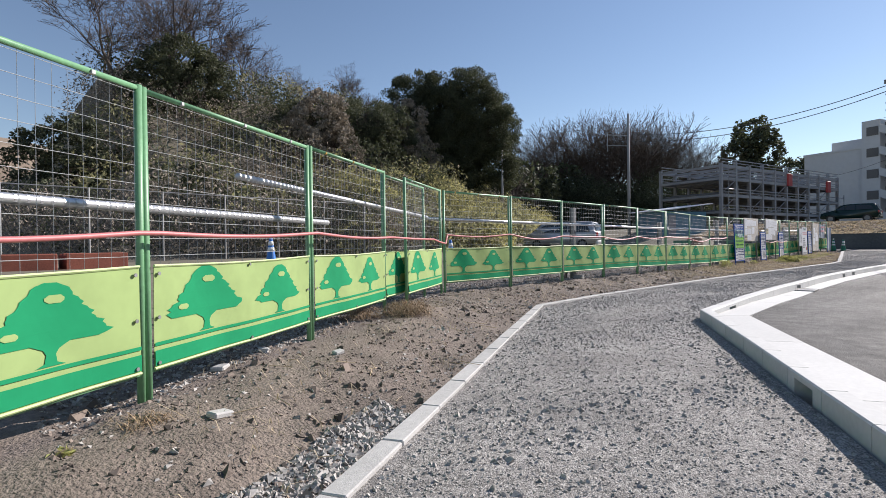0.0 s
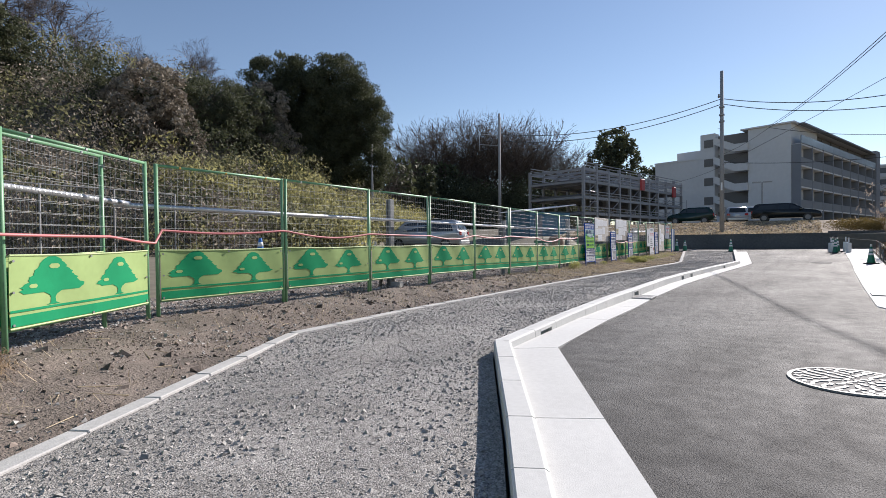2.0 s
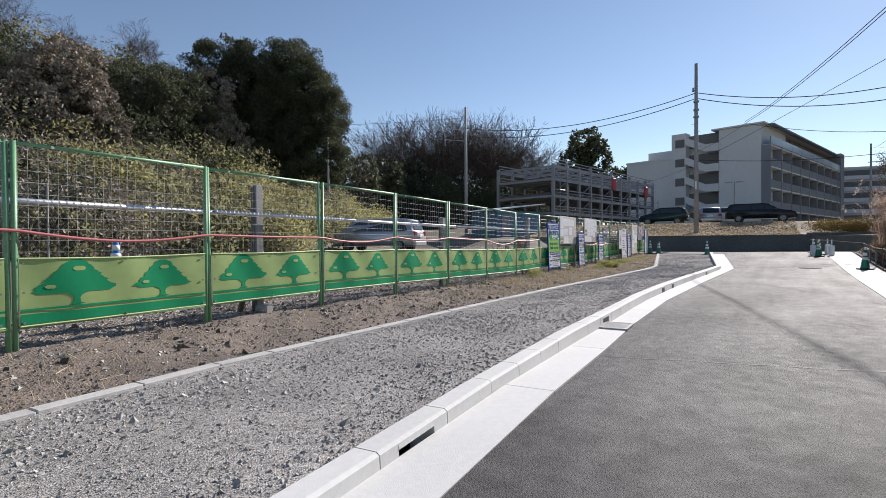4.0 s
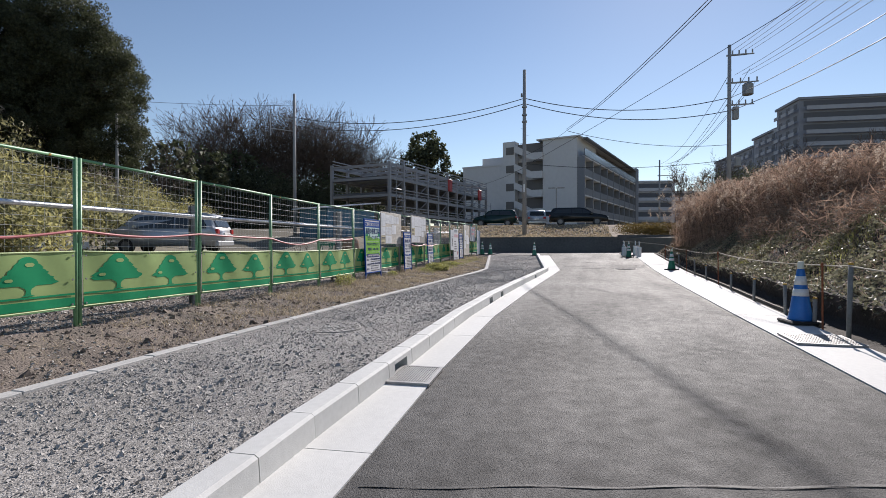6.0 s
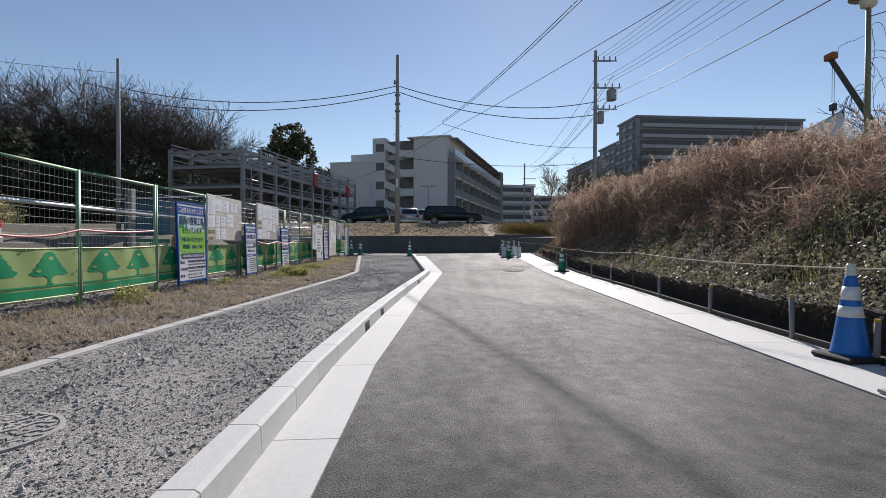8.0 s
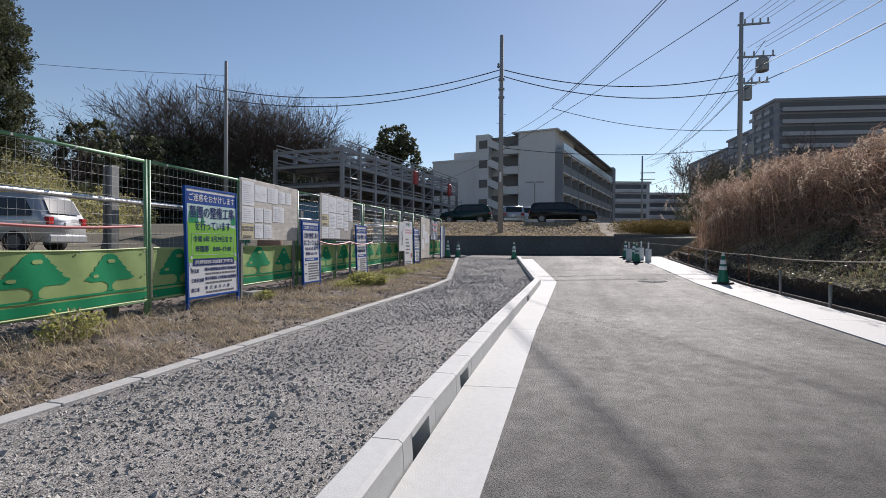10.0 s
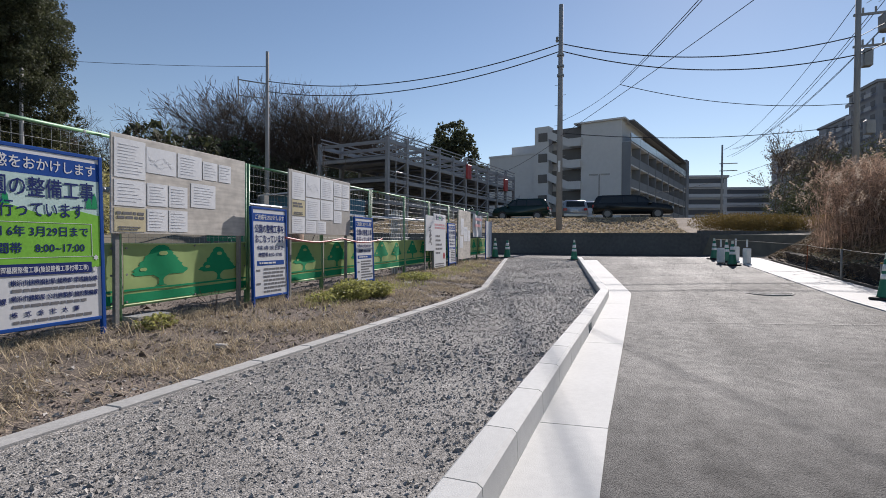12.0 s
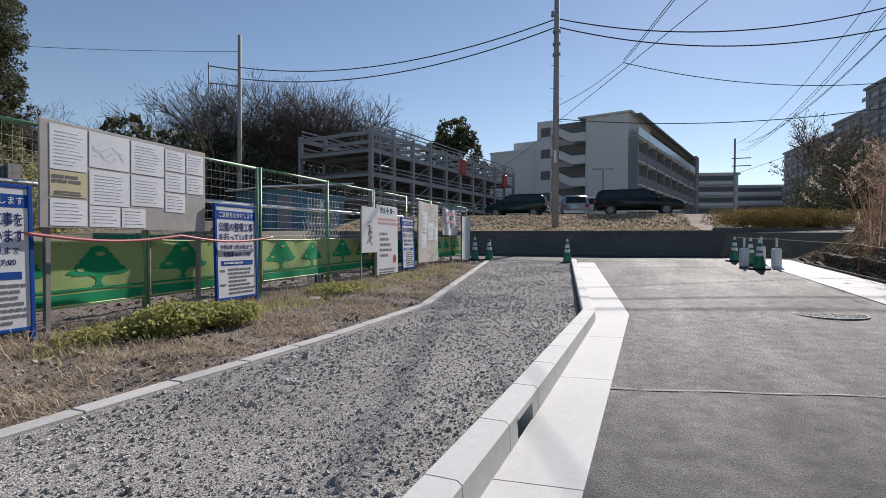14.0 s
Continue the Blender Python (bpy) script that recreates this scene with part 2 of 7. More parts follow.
M_FRAME = mat("steel_frame", (0.29, 0.295, 0.31), 0.55, metal=0.3, vary=0.25, scale=0.5)
M_DECK = mat("steel_deck", (0.15, 0.15, 0.155), 0.6, metal=0.3, vary=0.3, scale=0.5)
M_REDBOX = mat("red_box", (0.40, 0.05, 0.05), 0.5, vary=0.15)
M_CARSILVER = mat("silver_paint", (0.46, 0.47, 0.48), 0.3, metal=0.5, vary=0.06)
M_CARDARK = mat("black_paint", (0.012, 0.016, 0.018), 0.22, vary=0.1)
M_CARGREEN = mat("dark_green_paint", (0.008, 0.03, 0.026), 0.22, vary=0.1)
M_CARWHITE = mat("white_paint", (0.7, 0.7, 0.7), 0.3, vary=0.05)
M_GLASS = mat("car_glass", (0.02, 0.025, 0.028), 0.08, vary=0.1)
M_RIM = mat("rim", (0.16, 0.16, 0.17), 0.4, metal=0.6, vary=0.1)
M_TAIL = mat("tail_lamp", (0.40, 0.02, 0.02), 0.2, vary=0.1)
M_HEADLAMP = mat("head_lamp", (0.65, 0.66, 0.68), 0.1, vary=0.05)
M_PLATE = mat("number_plate", (0.7, 0.7, 0.68), 0.5, vary=0.05)
M_HUTBLUE = mat("blue_sheet", (0.05, 0.16, 0.24), 0.6, vary=0.2, scale=0.6)
M_WHITESHEET = mat("white_sheet", (0.74, 0.76, 0.80), 0.5, vary=0.06, scale=0.3)
M_LAMPGREEN = mat("lamp_green", (0.22, 0.24, 0.16), 0.6, vary=0.3, scale=5)
M_CRANE = mat("crane_boom", (0.035, 0.045, 0.04), 0.5, vary=0.2)
M_BRICKRED = mat("stacked_red", (0.26, 0.08, 0.05), 0.8, vary=0.35, scale=3)


# ---- mesh building ----
class MB:
    """Gathers vertices and faces for one mesh."""

    def __init__(self):
        self.v, self.f = [], []

    def add(self, verts, faces):
        o = len(self.v)
        self.v += [tuple(p) for p in verts]
        self.f += [tuple(i + o for i in f) for f in faces]
        return self

    def box(self, a, b, m=None):
        (x0, y0, z0), (x1, y1, z1) = a, b
        vs = [Vector(p) for p in ((x0, y0, z0), (x1, y0, z0), (x1, y1, z0), (x0, y1, z0), (x0, y0, z1), (x1, y0, z1), (x1, y1, z1), (x0, y1, z1))]
        if m:
            vs = [m @ p for p in vs]
        return self.add(vs, [(3, 2, 1, 0), (4, 5, 6, 7), (0, 1, 5, 4), (1, 2, 6, 5), (2, 3, 7, 6), (3, 0, 4, 7)])

    def cbox(self, a, b, c=0.01, m=None):
        """A box with its edges cut off by c."""
        bm = bmesh.new()
        bmesh.ops.create_cube(bm, size=1)
        for w in bm.verts:
            w.co = Vector([(a[i] + b[i]) / 2 + w.co[i] * (b[i] - a[i]) for i in range(3)])
        bmesh.ops.bevel(bm, geom=bm.edges[:], offset=c, segments=1, affect="EDGES")
        bm.verts.index_update()
        self.add([m @ w.co if m else w.co.copy() for w in bm.verts], [[w.index for w in f.verts] for f in bm.faces])
        bm.free()
        return self

    def tube(self, p0, p1, r0, r1=None, n=8, cap=True):
        p0, p1 = Vector(p0), Vector(p1)
        r1 = r0 if r1 is None else r1
        d = (p1 - p0).normalized()
        s = d.cross(Vector((0, 0, 1)) if abs(d.z) < 0.9 else Vector((1, 0, 0))).normalized()
        u = s.cross(d)
        ring = [s * math.cos(2 * math.pi * i / n) + u * math.sin(2 * math.pi * i / n) for i in range(n)]
        vs = [p0 + q * r0 for q in ring] + [p1 + q * r1 for q in ring]
        fs = [(i, (i + 1) % n, n + (i + 1) % n, n + i) for i in range(n)]
        if cap:
            fs += [tuple(reversed(range(n))), tuple(range(n, 2 * n))]
        return self.add(vs, [tuple(reversed(f)) for f in fs])

    def rope(self, pts, r, n=6):
        """A tube along a line of points."""
        pts = [Vector(p) for p in pts]
        vs = []
        for i, p in enumerate(pts):
            d = (pts[min(i + 1, len(pts) - 1)] - pts[max(i - 1, 0)]).normalized()
            s = d.cross(Vector((0, 0, 1)) if abs(d.z) < 0.95 else Vector((1, 0, 0))).normalized()
            u = s.cross(d)
            vs += [p + (s * math.cos(2 * math.pi * k / n) + u * math.sin(2 * math.pi * k / n)) * r for k in range(n)]
        fs = [(i * n + k, i * n + (k + 1) % n, (i + 1) * n + (k + 1) % n, (i + 1) * n + k) for i in range(len(pts) - 1) for k in range(n)]
        fs += [tuple(range(n)), tuple(reversed(range((len(pts) - 1) * n, len(pts) * n)))]
        return self.add(vs, fs)

    def lathe(self, rz, n=16, c=(0, 0, 0)):
        """A turned shape from (radius, height) pairs."""
        vs = [(c[0] + r * math.cos(2 * math.pi * k / n), c[1] + r * math.sin(2 * math.pi * k / n), c[2] + z) for r, z in rz for k in range(n)]
        fs = [(i * n + k, i * n + (k + 1) % n, (i + 1) * n + (k + 1) % n, (i + 1) * n + k) for i in range(len(rz) - 1) for k in range(n)]
        fs += [tuple(reversed(range(n))), tuple(range((len(rz) - 1) * n, len(rz) * n))]
        return self.add(vs, fs)

    def prism(self, outline, y0, y1, m=None):
        """A flat (x, z) outline, pushed from y0 to y1."""
        n = len(outline)
        vs = [Vector((x, y0, z)) for x, z in outline] + [Vector((x, y1, z)) for x, z in outline]
        if m:
            vs = [m @ p for p in vs]
        return self.add(vs, [tuple(range(n)), tuple(reversed(range(n, 2 * n)))] + [(i, i + n, (i + 1) % n + n, (i + 1) % n) for i in range(n)])

    def mesh(self, name, material, smooth=False):
        me = bpy.data.meshes.new(name)
        me.from_pydata(self.v, [], self.f)
        me.materials.append(material)
        if smooth:
            me.polygons.foreach_set("use_smooth", [True] * len(me.polygons))
        bm = bmesh.new()
        bm.from_mesh(me)
        bmesh.ops.recalc_face_normals(bm, faces=bm.faces[:])
        bm.to_mesh(me)
        bm.free()
        return me


def np_mesh(name, verts, faces, material, smooth=False):
    """A large mesh from arrays; all faces have the same number of corners."""
    verts, faces = np.asarray(verts, np.float32), np.asarray(faces, np.int32)
    me = bpy.data.meshes.new(name)
    k = faces.shape[1]
    me.vertices.add(len(verts))
    me.vertices.foreach_set("co", verts.ravel())
    me.loops.add(faces.size)
    me.loops.foreach_set("vertex_index", faces.ravel())
    me.polygons.add(len(faces))
    me.polygons.foreach_set("loop_start", np.arange(0, faces.size, k, dtype=np.int32))
    me.polygons.foreach_set("loop_total", np.full(len(faces), k, np.int32))
    me.polygons.foreach_set("use_smooth", np.full(len(faces), smooth))
    me.materials.append(material)
    me.update(calc_edges=True)
    me.validate()
    return me


def part(name, mb, material, parent, label="", smooth=False):
    ob = new(name, mb.mesh(name, material, smooth) if isinstance(mb, MB) else mb)
    ob.parent = parent
    return tagged(ob, label)


def thing(name, m, label, category, group="", kind=""):
    """An Empty at a thing's base, for its parts."""
    ob = new(name)
    ob.empty_display_size = 0.1
    ob.matrix_basis = m
    return tagged(ob, label, category, group, kind)


def single(name, mb, material, label, category, group="", kind="", smooth=False, m=None):
    ob = new(name, mb.mesh(name, material, smooth) if isinstance(mb, MB) else mb)
    if m:
        ob.matrix_basis = m
    return tagged(ob, label, category, group, kind)


rng = np.random.default_rng(7)
rnd = random.Random(3)


def smooth01(t):
    t = np.clip(t, 0, 1)
    return t * t * (3 - 2 * t)


def wob(x, y, s, seed=0.0):
    """A cheap smooth noise in about -1..1 on arrays."""
    x, y = np.asarray(x, float) / s + seed, np.asarray(y, float) / s - seed * 0.7
    return (np.sin(x * 1.7 + 1.3 * np.sin(y * 1.1 + seed)) + np.sin(y * 1.9 + 1.1 * np.sin(x * 1.3)) + np.sin((x + y) * 2.9 + seed) * 0.5 + np.sin((x - y) * 4.3) * 0.35) / 2.85


# ---- lines of the plan ----
KERB = [(-6.9, -5.60), (5.19, 1.49), (6.95, 2.57), (9.0, 2.76), (11.2, 2.90), (13, 2.95), (15.5, 3.04), (18, 3.03), (20.75, 2.94), (22.7, 2.86), (24.6, 2.77), (28.2, 2.63), (38.0, 3.70)]
GUTTER = [(-6.4, -5.93), (5.59, 1.10), (7.26, 2.07), (9.3, 2.25), (12.9, 2.48), (16, 2.55), (18.8, 2.47), (21.3, 2.40), (23.7, 2.29), (28.85, 2.07), (38.6, 3.03)]
EDGING = [(-5, -1.80), (0.85, 1.61), (6.45, 4.87), (8.5, 5.05), (13, 5.12), (16.5, 5.12), (21.7, 4.98), (26, 4.86), (28.55, 4.92), (37.9, 6.40)]
STRIP_L = [(4.0, -3.6), (12.8, -0.68), (16.5, -0.80), (23.7, -1.10), (28, -1.33), (34, -1.50), (41.0, -1.7)]
STRIP_R = [(4.4, -4.3), (12.8, -1.30), (16.6, -1.46), (19.2, -1.65), (22.5, -1.94), (28.6, -2.35), (41.0, -2.9)]


def along(line, x):
    return np.interp(x, [p[0] for p in line], [p[1] for p in line])


def base_z(x, y):
    """Height of the paved ground."""
    rise = np.clip((x - 28.5) * 0.033, 0, 0.50) + 0.07 * smooth01((12 - x) / 4.5) * np.clip((3.2 - y) / 0.6, 0, 1)
    return rise + 0.012 * np.clip(2.5 - y, 0, 3.6)


def fence_z(x):
    return np.interp(x, [0, 3, 6, 12, 18, 27, 38], [0.20, 0.22, 0.22, 0.20, 0.15, 0.18, 0.40])


def fence_y(x):
    return np.where(x < 5.6, 6.28 + (x - 5.6) * 0.64, 6.30 + (x - 5.65) * 0.0293)


def land_z(x, y):
    """Height of all the land, with hill, bank and terrace."""
    x, y = np.asarray(x, float), np.asarray(y, float)
    z = base_z(x, y)
    ye = along(EDGING, x)
    fy, fz = fence_y(x), fence_z(x)
    z = np.where(y > ye, (base_z(x, 9.0) + 0.05) + (fz - base_z(x, 9.0) - 0.05) * smooth01((y - ye) / np.maximum(fy - ye, 0.4)), z)
    back = fz + (0.65 - fz) * smooth01((y - fy) / 8)
    z = np.where(y > fy, back, z)
    hill = 15.5 * smooth01((x + 1) / 9) * smooth01((y - 19 - np.clip(x - 26, 0, 60) * 0.55) / 34) * (1 - 0.55 * smooth01((x - 36) / 40)) + 0.6 * wob(x, y, 5.0) * smooth01((y - 24) / 8)
    z = z + np.maximum(hill, 0)
    yb = along(STRIP_R, x) - 0.35
    bank = np.where(y < yb, smooth01((yb - y) / 0.16) * 0.46 - 0.12 + np.clip(yb - 0.25 - y, 0, 1.3) * 0.80 + np.clip(yb - 1.55 - y, 0, 3.5) * 0.40, 0)
    fade = smooth01((x - 4) / 5) * (1 - smooth01((x - 39.0) / 3.0))
    z = z + np.where(y < yb, bank * fade + 0.12 * wob(x, y, 0.9, 2.0) * fade * smooth01((yb - y) / 0.6), 0)
    terrace = np.interp(x, [43.2, 46.7, 50.2, 52, 200, 420], [1.38, 1.62, 2.42, 2.5, 3.5, 6.0])
    z = np.where(x > 43.1, np.maximum(terrace, z), z)
    left = smooth01((x - 34) / 9) * smooth01((y - 12) / 5)
    z = np.where(x <= 43.1, np.maximum(z, left * 1.5), z)
    return z


def grid(name, xs, ys, zf, material, drop=None):
    X, Y = np.meshgrid(xs, ys)
    Z = zf(X, Y)
    nx, ny = len(xs), len(ys)
    i = (np.arange(ny - 1)[:, None] * nx + np.arange(nx - 1)[None, :]).ravel()
    return np_mesh(name, np.stack([X, Y, Z], -1).reshape(-1, 3), np.stack([i, i + 1, i + nx + 1, i + nx], -1), material, True)


def ribbon(name, xs, lo, hi, zf, material, cols=6):
    """A strip between two lines of the plan."""
    V = []
    for k in range(cols + 1):
        y = lo(xs) + (hi(xs) - lo(xs)) * k / cols
        V.append(np.stack([xs, y, zf(xs, y)], -1))
    n = len(xs)
    i = (np.arange(cols)[:, None] * n + np.arange(n - 1)[None, :]).ravel()
    return np_mesh(name, np.concatenate(V), np.stack([i, i + 1, i + n + 1, i + n], -1), material, True)


def path_level(x, y):
    k, e = along(KERB, x), along(EDGING, x)
    f = np.clip((y - k) / np.maximum(e - k, 0.5), 0, 1)
    return base_z(x, 9.0) + 0.012 + 0.040 * f + 0.009 * wob(x, y, 0.8)


# ---- ground ----
gx = np.concatenate([np.linspace(-250, -12, 30), np.arange(-11, 43.0, 0.5), [43.04, 43.22], np.arange(43.5, 62, 0.5), np.linspace(63, 110, 40), np.linspace(118, 600, 40)])
gy = np.concatenate([np.linspace(-350, -12, 30), np.arange(-11, 12, 0.4), np.arange(12, 62, 1.0), np.linspace(64, 420, 40)])


def sheet_z(x, y):
    z = land_z(x, y)
    inside = (y < along(EDGING, x) + 0.3) & (y > along(STRIP_R, x) - 0.05) & (x < 42.8)
    near = (x > -8) & (x < 41) & (y >= along(EDGING, x)) & (y < fence_y(x) + 1.6)
    bank = (x > 6) & (x < 41.5) & (y < along(STRIP_R, x) + 0.45) & (y > -9.6)
    return z - np.where(inside, 0.20, 0) - np.where(near, 0.10, 0) - np.where(bank, 0.75, 0)


tagged(new("ground", grid("ground", gx, gy, sheet_z, M_FARGROUND)), "bare earth and dry grass ground reaching the horizon", "ground", kind="structure")
rx = np.arange(-6, 43.2, 0.4)
tagged(new("road", ribbon("road", rx, lambda x: along(STRIP_L, x) - np.where(x < 12.7, (12.7 - x) * 0.0, 0), lambda x: np.maximum(along(GUTTER, x), along(STRIP_L, x)) + np.clip(x - 38.9, 0, 1) * 6, lambda x, y: base_z(x, y) + 0.004 * wob(x, y, 1.5), M_ASPHALT, 14)), "dark grey asphalt road with faint tyre streaks", "road", kind="structure")
tagged(new("road", grid("road", np.arange(38.9, 43.2, 0.3), np.arange(-30, 26, 0.5), lambda x, y: base_z(x, y) - 0.006 + 0.0 * x, M_ASPHALT)), "grey asphalt side road below a retaining wall", "road", kind="structure")
tagged(new("gravel_path", ribbon("gravel_path", rx[rx < 38.7], lambda x: along(KERB, x) + 0.02, lambda x: along(EDGING, x) - 0.04, lambda x, y: path_level(x, y) + 0.002 * wob(x, y, 0.21, 3), M_GRAVELBED, 22)), "grey crushed stone footpath, compacted and dusty", "path", kind="structure")


def verge_z(x, y):
    return land_z(x, y) + 0.022 * wob(x, y, 0.55, 1.0) + 0.018 * wob(x, y, 0.16, 5.0) + 0.009 * wob(x, y, 0.06, 8.0)


vx = np.arange(-4, 39.5, 0.07)
tagged(new("verge", ribbon("verge", vx, lambda x: along(EDGING, x) + 0.05, lambda x: fence_y(x) + 1.7, verge_z, M_DIRT, 44)), "brown bare dirt verge with clods beside the fence", "ground", kind="structure")
bx = np.arange(6, 41.5, 0.12)
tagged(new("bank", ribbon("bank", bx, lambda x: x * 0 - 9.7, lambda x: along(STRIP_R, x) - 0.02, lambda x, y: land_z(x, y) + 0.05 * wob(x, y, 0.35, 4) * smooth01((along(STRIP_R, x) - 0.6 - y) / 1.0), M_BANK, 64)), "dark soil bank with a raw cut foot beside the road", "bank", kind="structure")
tagged(new("mulch_slope", grid("mulch_slope", np.arange(43.25, 52.2, 0.2), np.arange(-2.5, 18, 0.3), lambda x, y: land_z(x, y) + 0.02 + 0.05 * wob(x, y, 0.5), M_MULCH)), "slope of brown fallen leaves and wood chips above the wall", "slope", kind="structure")
cx = np.arange(8.0, 38.6, 0.07)
cf, ct = along(STRIP_R, cx), land_z(cx, along(STRIP_R, cx) - 0.62)
jag = 0.035 * wob(cx, cx * 0.3, 0.3, 7) + 0.02 * wob(cx, cx * 0.2, 0.09, 3)
cb = base_z(cx, -1.1)
cut_rows = [(cf - 0.45, cb - 0.15), (cf - 0.43 + jag * 0.5, cb + 0.08), (cf - 0.39 + jag, cb + (ct - cb) * 0.6), (cf - 0.33 + jag, ct - 0.01 + jag), (cf - 0.50, land_z(cx, cf - 0.50) + 0.04), (cf - 0.78, land_z(cx, cf - 0.78) + 0.01)]
nc = len(cx)
ci = (np.arange(5)[:, None] * nc + np.arange(nc - 1)[None, :]).ravel()
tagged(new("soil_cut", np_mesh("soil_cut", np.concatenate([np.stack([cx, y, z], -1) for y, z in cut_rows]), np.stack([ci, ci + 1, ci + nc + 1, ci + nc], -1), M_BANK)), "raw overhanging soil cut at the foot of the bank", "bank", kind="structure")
ex = np.arange(33.2, 41.4, 0.12)
tagged(new("bank_end", ribbon("bank_end", ex, lambda x: x * 0 - 9.6, lambda x: along(STRIP_R, x) - 0.30, lambda x, y: land_z(x, y) + 0.03 + 0.06 * wob(x, y, 0.35, 4), M_MULCH, 60)), "end of the bank covered in brown chips and straw", "bank", kind="structure")
# terrace wall
w = MB()
w.box((43.0, -1.2, -0.2), (43.25, 26, 1.40))
w.box((42.97, -1.2, 1.40), (43.27, 26, 1.47))
w.box((0, -0.12, -0.2), (14, 0.12, 1.58), pose(43.1, -1.1, 0, 0, 0, -62))
tagged(new("wall_terrace", w.mesh("wall_terrace", M_OLDCONC)), "dark stained concrete retaining wall", "wall", kind="structure")


# ---- kerbs, gutter, edging, drains ----
def walk_line(line, step):
    """Even steps along a line of the plan: start and end of each piece."""
    pts = [Vector((*p, 0)) for p in line]
    out = []
    for a, b in zip(pts, pts[1:]):
        n = max(1, round((b - a).length / step))
        out += [(a.lerp(b, i / n), a.lerp(b, (i + 1) / n)) for i in range(n)]
    return out


def piece_pose(a, b, z0, z1):
    """Pose and stretch of a unit piece that lies from a to b."""
    d = b - a
    yaw = math.degrees(math.atan2(d.y, d.x))
    tilt = -math.degrees(math.atan2(z1 - z0, d.length))
    return pose(a.x, a.y, z0, 0, 0, yaw) @ pose(0, 0, 0, 0, tilt, 0), d.length


INLETS = [3.62, 7.85, 12.6, 17.83, 19.05, 24.25]


def kerb_mesh(inlet):
    """Unit kerb along x, its back at y = 0 and its front at y = -0.2."""
    prof = [(0.0, -0.2), (0.0, 0.142), (-0.012, 0.152), (-0.135, 0.152), (-0.155, 0.138), (-0.175, -0.2)]
    b = MB()

    def run(x0, x1, pr):
        n = len(pr)
        b.add([(x0, y, z) for y, z in pr] + [(x1, y, z) for y, z in pr], [tuple(range(n)), tuple(reversed(range(n, 2 * n)))] + [(i, i + n, (i + 1) % n + n, (i + 1) % n) for i in range(n)])

    if inlet:
        run(0.004, 0.14, prof)
        run(0.46, 0.596, prof)
        run(0.14, 0.46, [(0.0, 0.108), (0.0, 0.142), (-0.012, 0.152), (-0.135, 0.152), (-0.155, 0.138), (-0.160, 0.108)])
    else:
        run(0.004, 0.596, prof)
    return b.mesh("kerb_block", M_CONC)


def edging_mesh():
    return MB().cbox((0.003, -0.06, -0.1), (0.597, 0.06, 0.0), 0.006).mesh("edging_block", M_EDGE)


kerb = thing("kerb", pose(0, 0, 0), "new pale concrete kerb with drain inlets", "kerb", kind="structure")
PLAIN, OPEN = kerb_mesh(False), kerb_mesh(True)
for a, b in walk_line(KERB, 0.6):
    hit_inlet = [i for i in INLETS if a.x <= i < b.x]
    m, length = piece_pose(a, b, float(base_z(a.x, 9)), float(base_z(b.x, 9)))
    ob = new("kerb_block", OPEN if hit_inlet else PLAIN)
    ob.parent = kerb
    ob.matrix_basis = m @ Matrix.Diagonal((length / 0.6, 1, 1, 1))
gut = thing("gutter", pose(0, 0, 0), "smooth white new concrete gutter apron", "gutter", kind="structure")
for i, (a, b) in enumerate(walk_line(GUTTER, 1.9)):
    def back(p):
        return Vector((p.x - 0.03, float(along(KERB, p.x - 0.0)) - 0.16, 0)) if p.x > 7.6 else None
    if b.x <= 7.5:
        nrm = Vector((-0.5, 0.866, 0))
        a2, b2 = a + nrm * 0.42, b + nrm * 0.42
        if b.x > 7.2:
            b2 = Vector((6.98, 2.42, 0))
    else:
        a2 = back(a) or Vector((6.98, 2.42, 0))
        b2 = back(b)
    vs = [(p.x, p.y, float(base_z(p.x, min(p.y, 2.4))) + dz) for dz in (0.010, -0.12) for p in (a, b, b2, a2)]
    g = (b - a).normalized() * 0.004
    vs = [(x + (g.x if j % 4 in (0, 3) else -g.x), y + (g.y if j % 4 in (0, 3) else -g.y), z) for j, (x, y, z) in enumerate(vs)]
    part("gutter_slab", MB().add(vs, [(0, 1, 2, 3), (7, 6, 5, 4), (0, 4, 5, 1), (1, 5, 6, 2), (2, 6, 7, 3), (3, 7, 4, 0)]), M_CONC, gut)
edge = thing("path_edging", pose(0, 0, 0), "narrow flush concrete edging between dirt and gravel", "edging", kind="structure")
EDGEMESH = edging_mesh()
for a, b in walk_line(EDGING, 0.6):
    m, length = piece_pose(a, b, float(base_z(a.x, 9)) + 0.068 + 0.004 * rnd.random(), float(base_z(b.x, 9)) + 0.068)
    ob = new("edging_block", EDGEMESH)
    ob.parent = edge
    ob.matrix_basis = m @ Matrix.Diagonal((length / 0.6, 1, 1, 1)) @ pose(0, 0, 0, rnd.uniform(-1, 1), 0, rnd.uniform(-0.3, 0.3))
strip = thing("roadside_strip", pose(0, 0, 0), "white new concrete channel strip at the road's foot", "gutter", kind="structure")
sx = [4.4, 8.4, 12.8] + [12.8 + 2.0 * i for i in range(1, 15)]
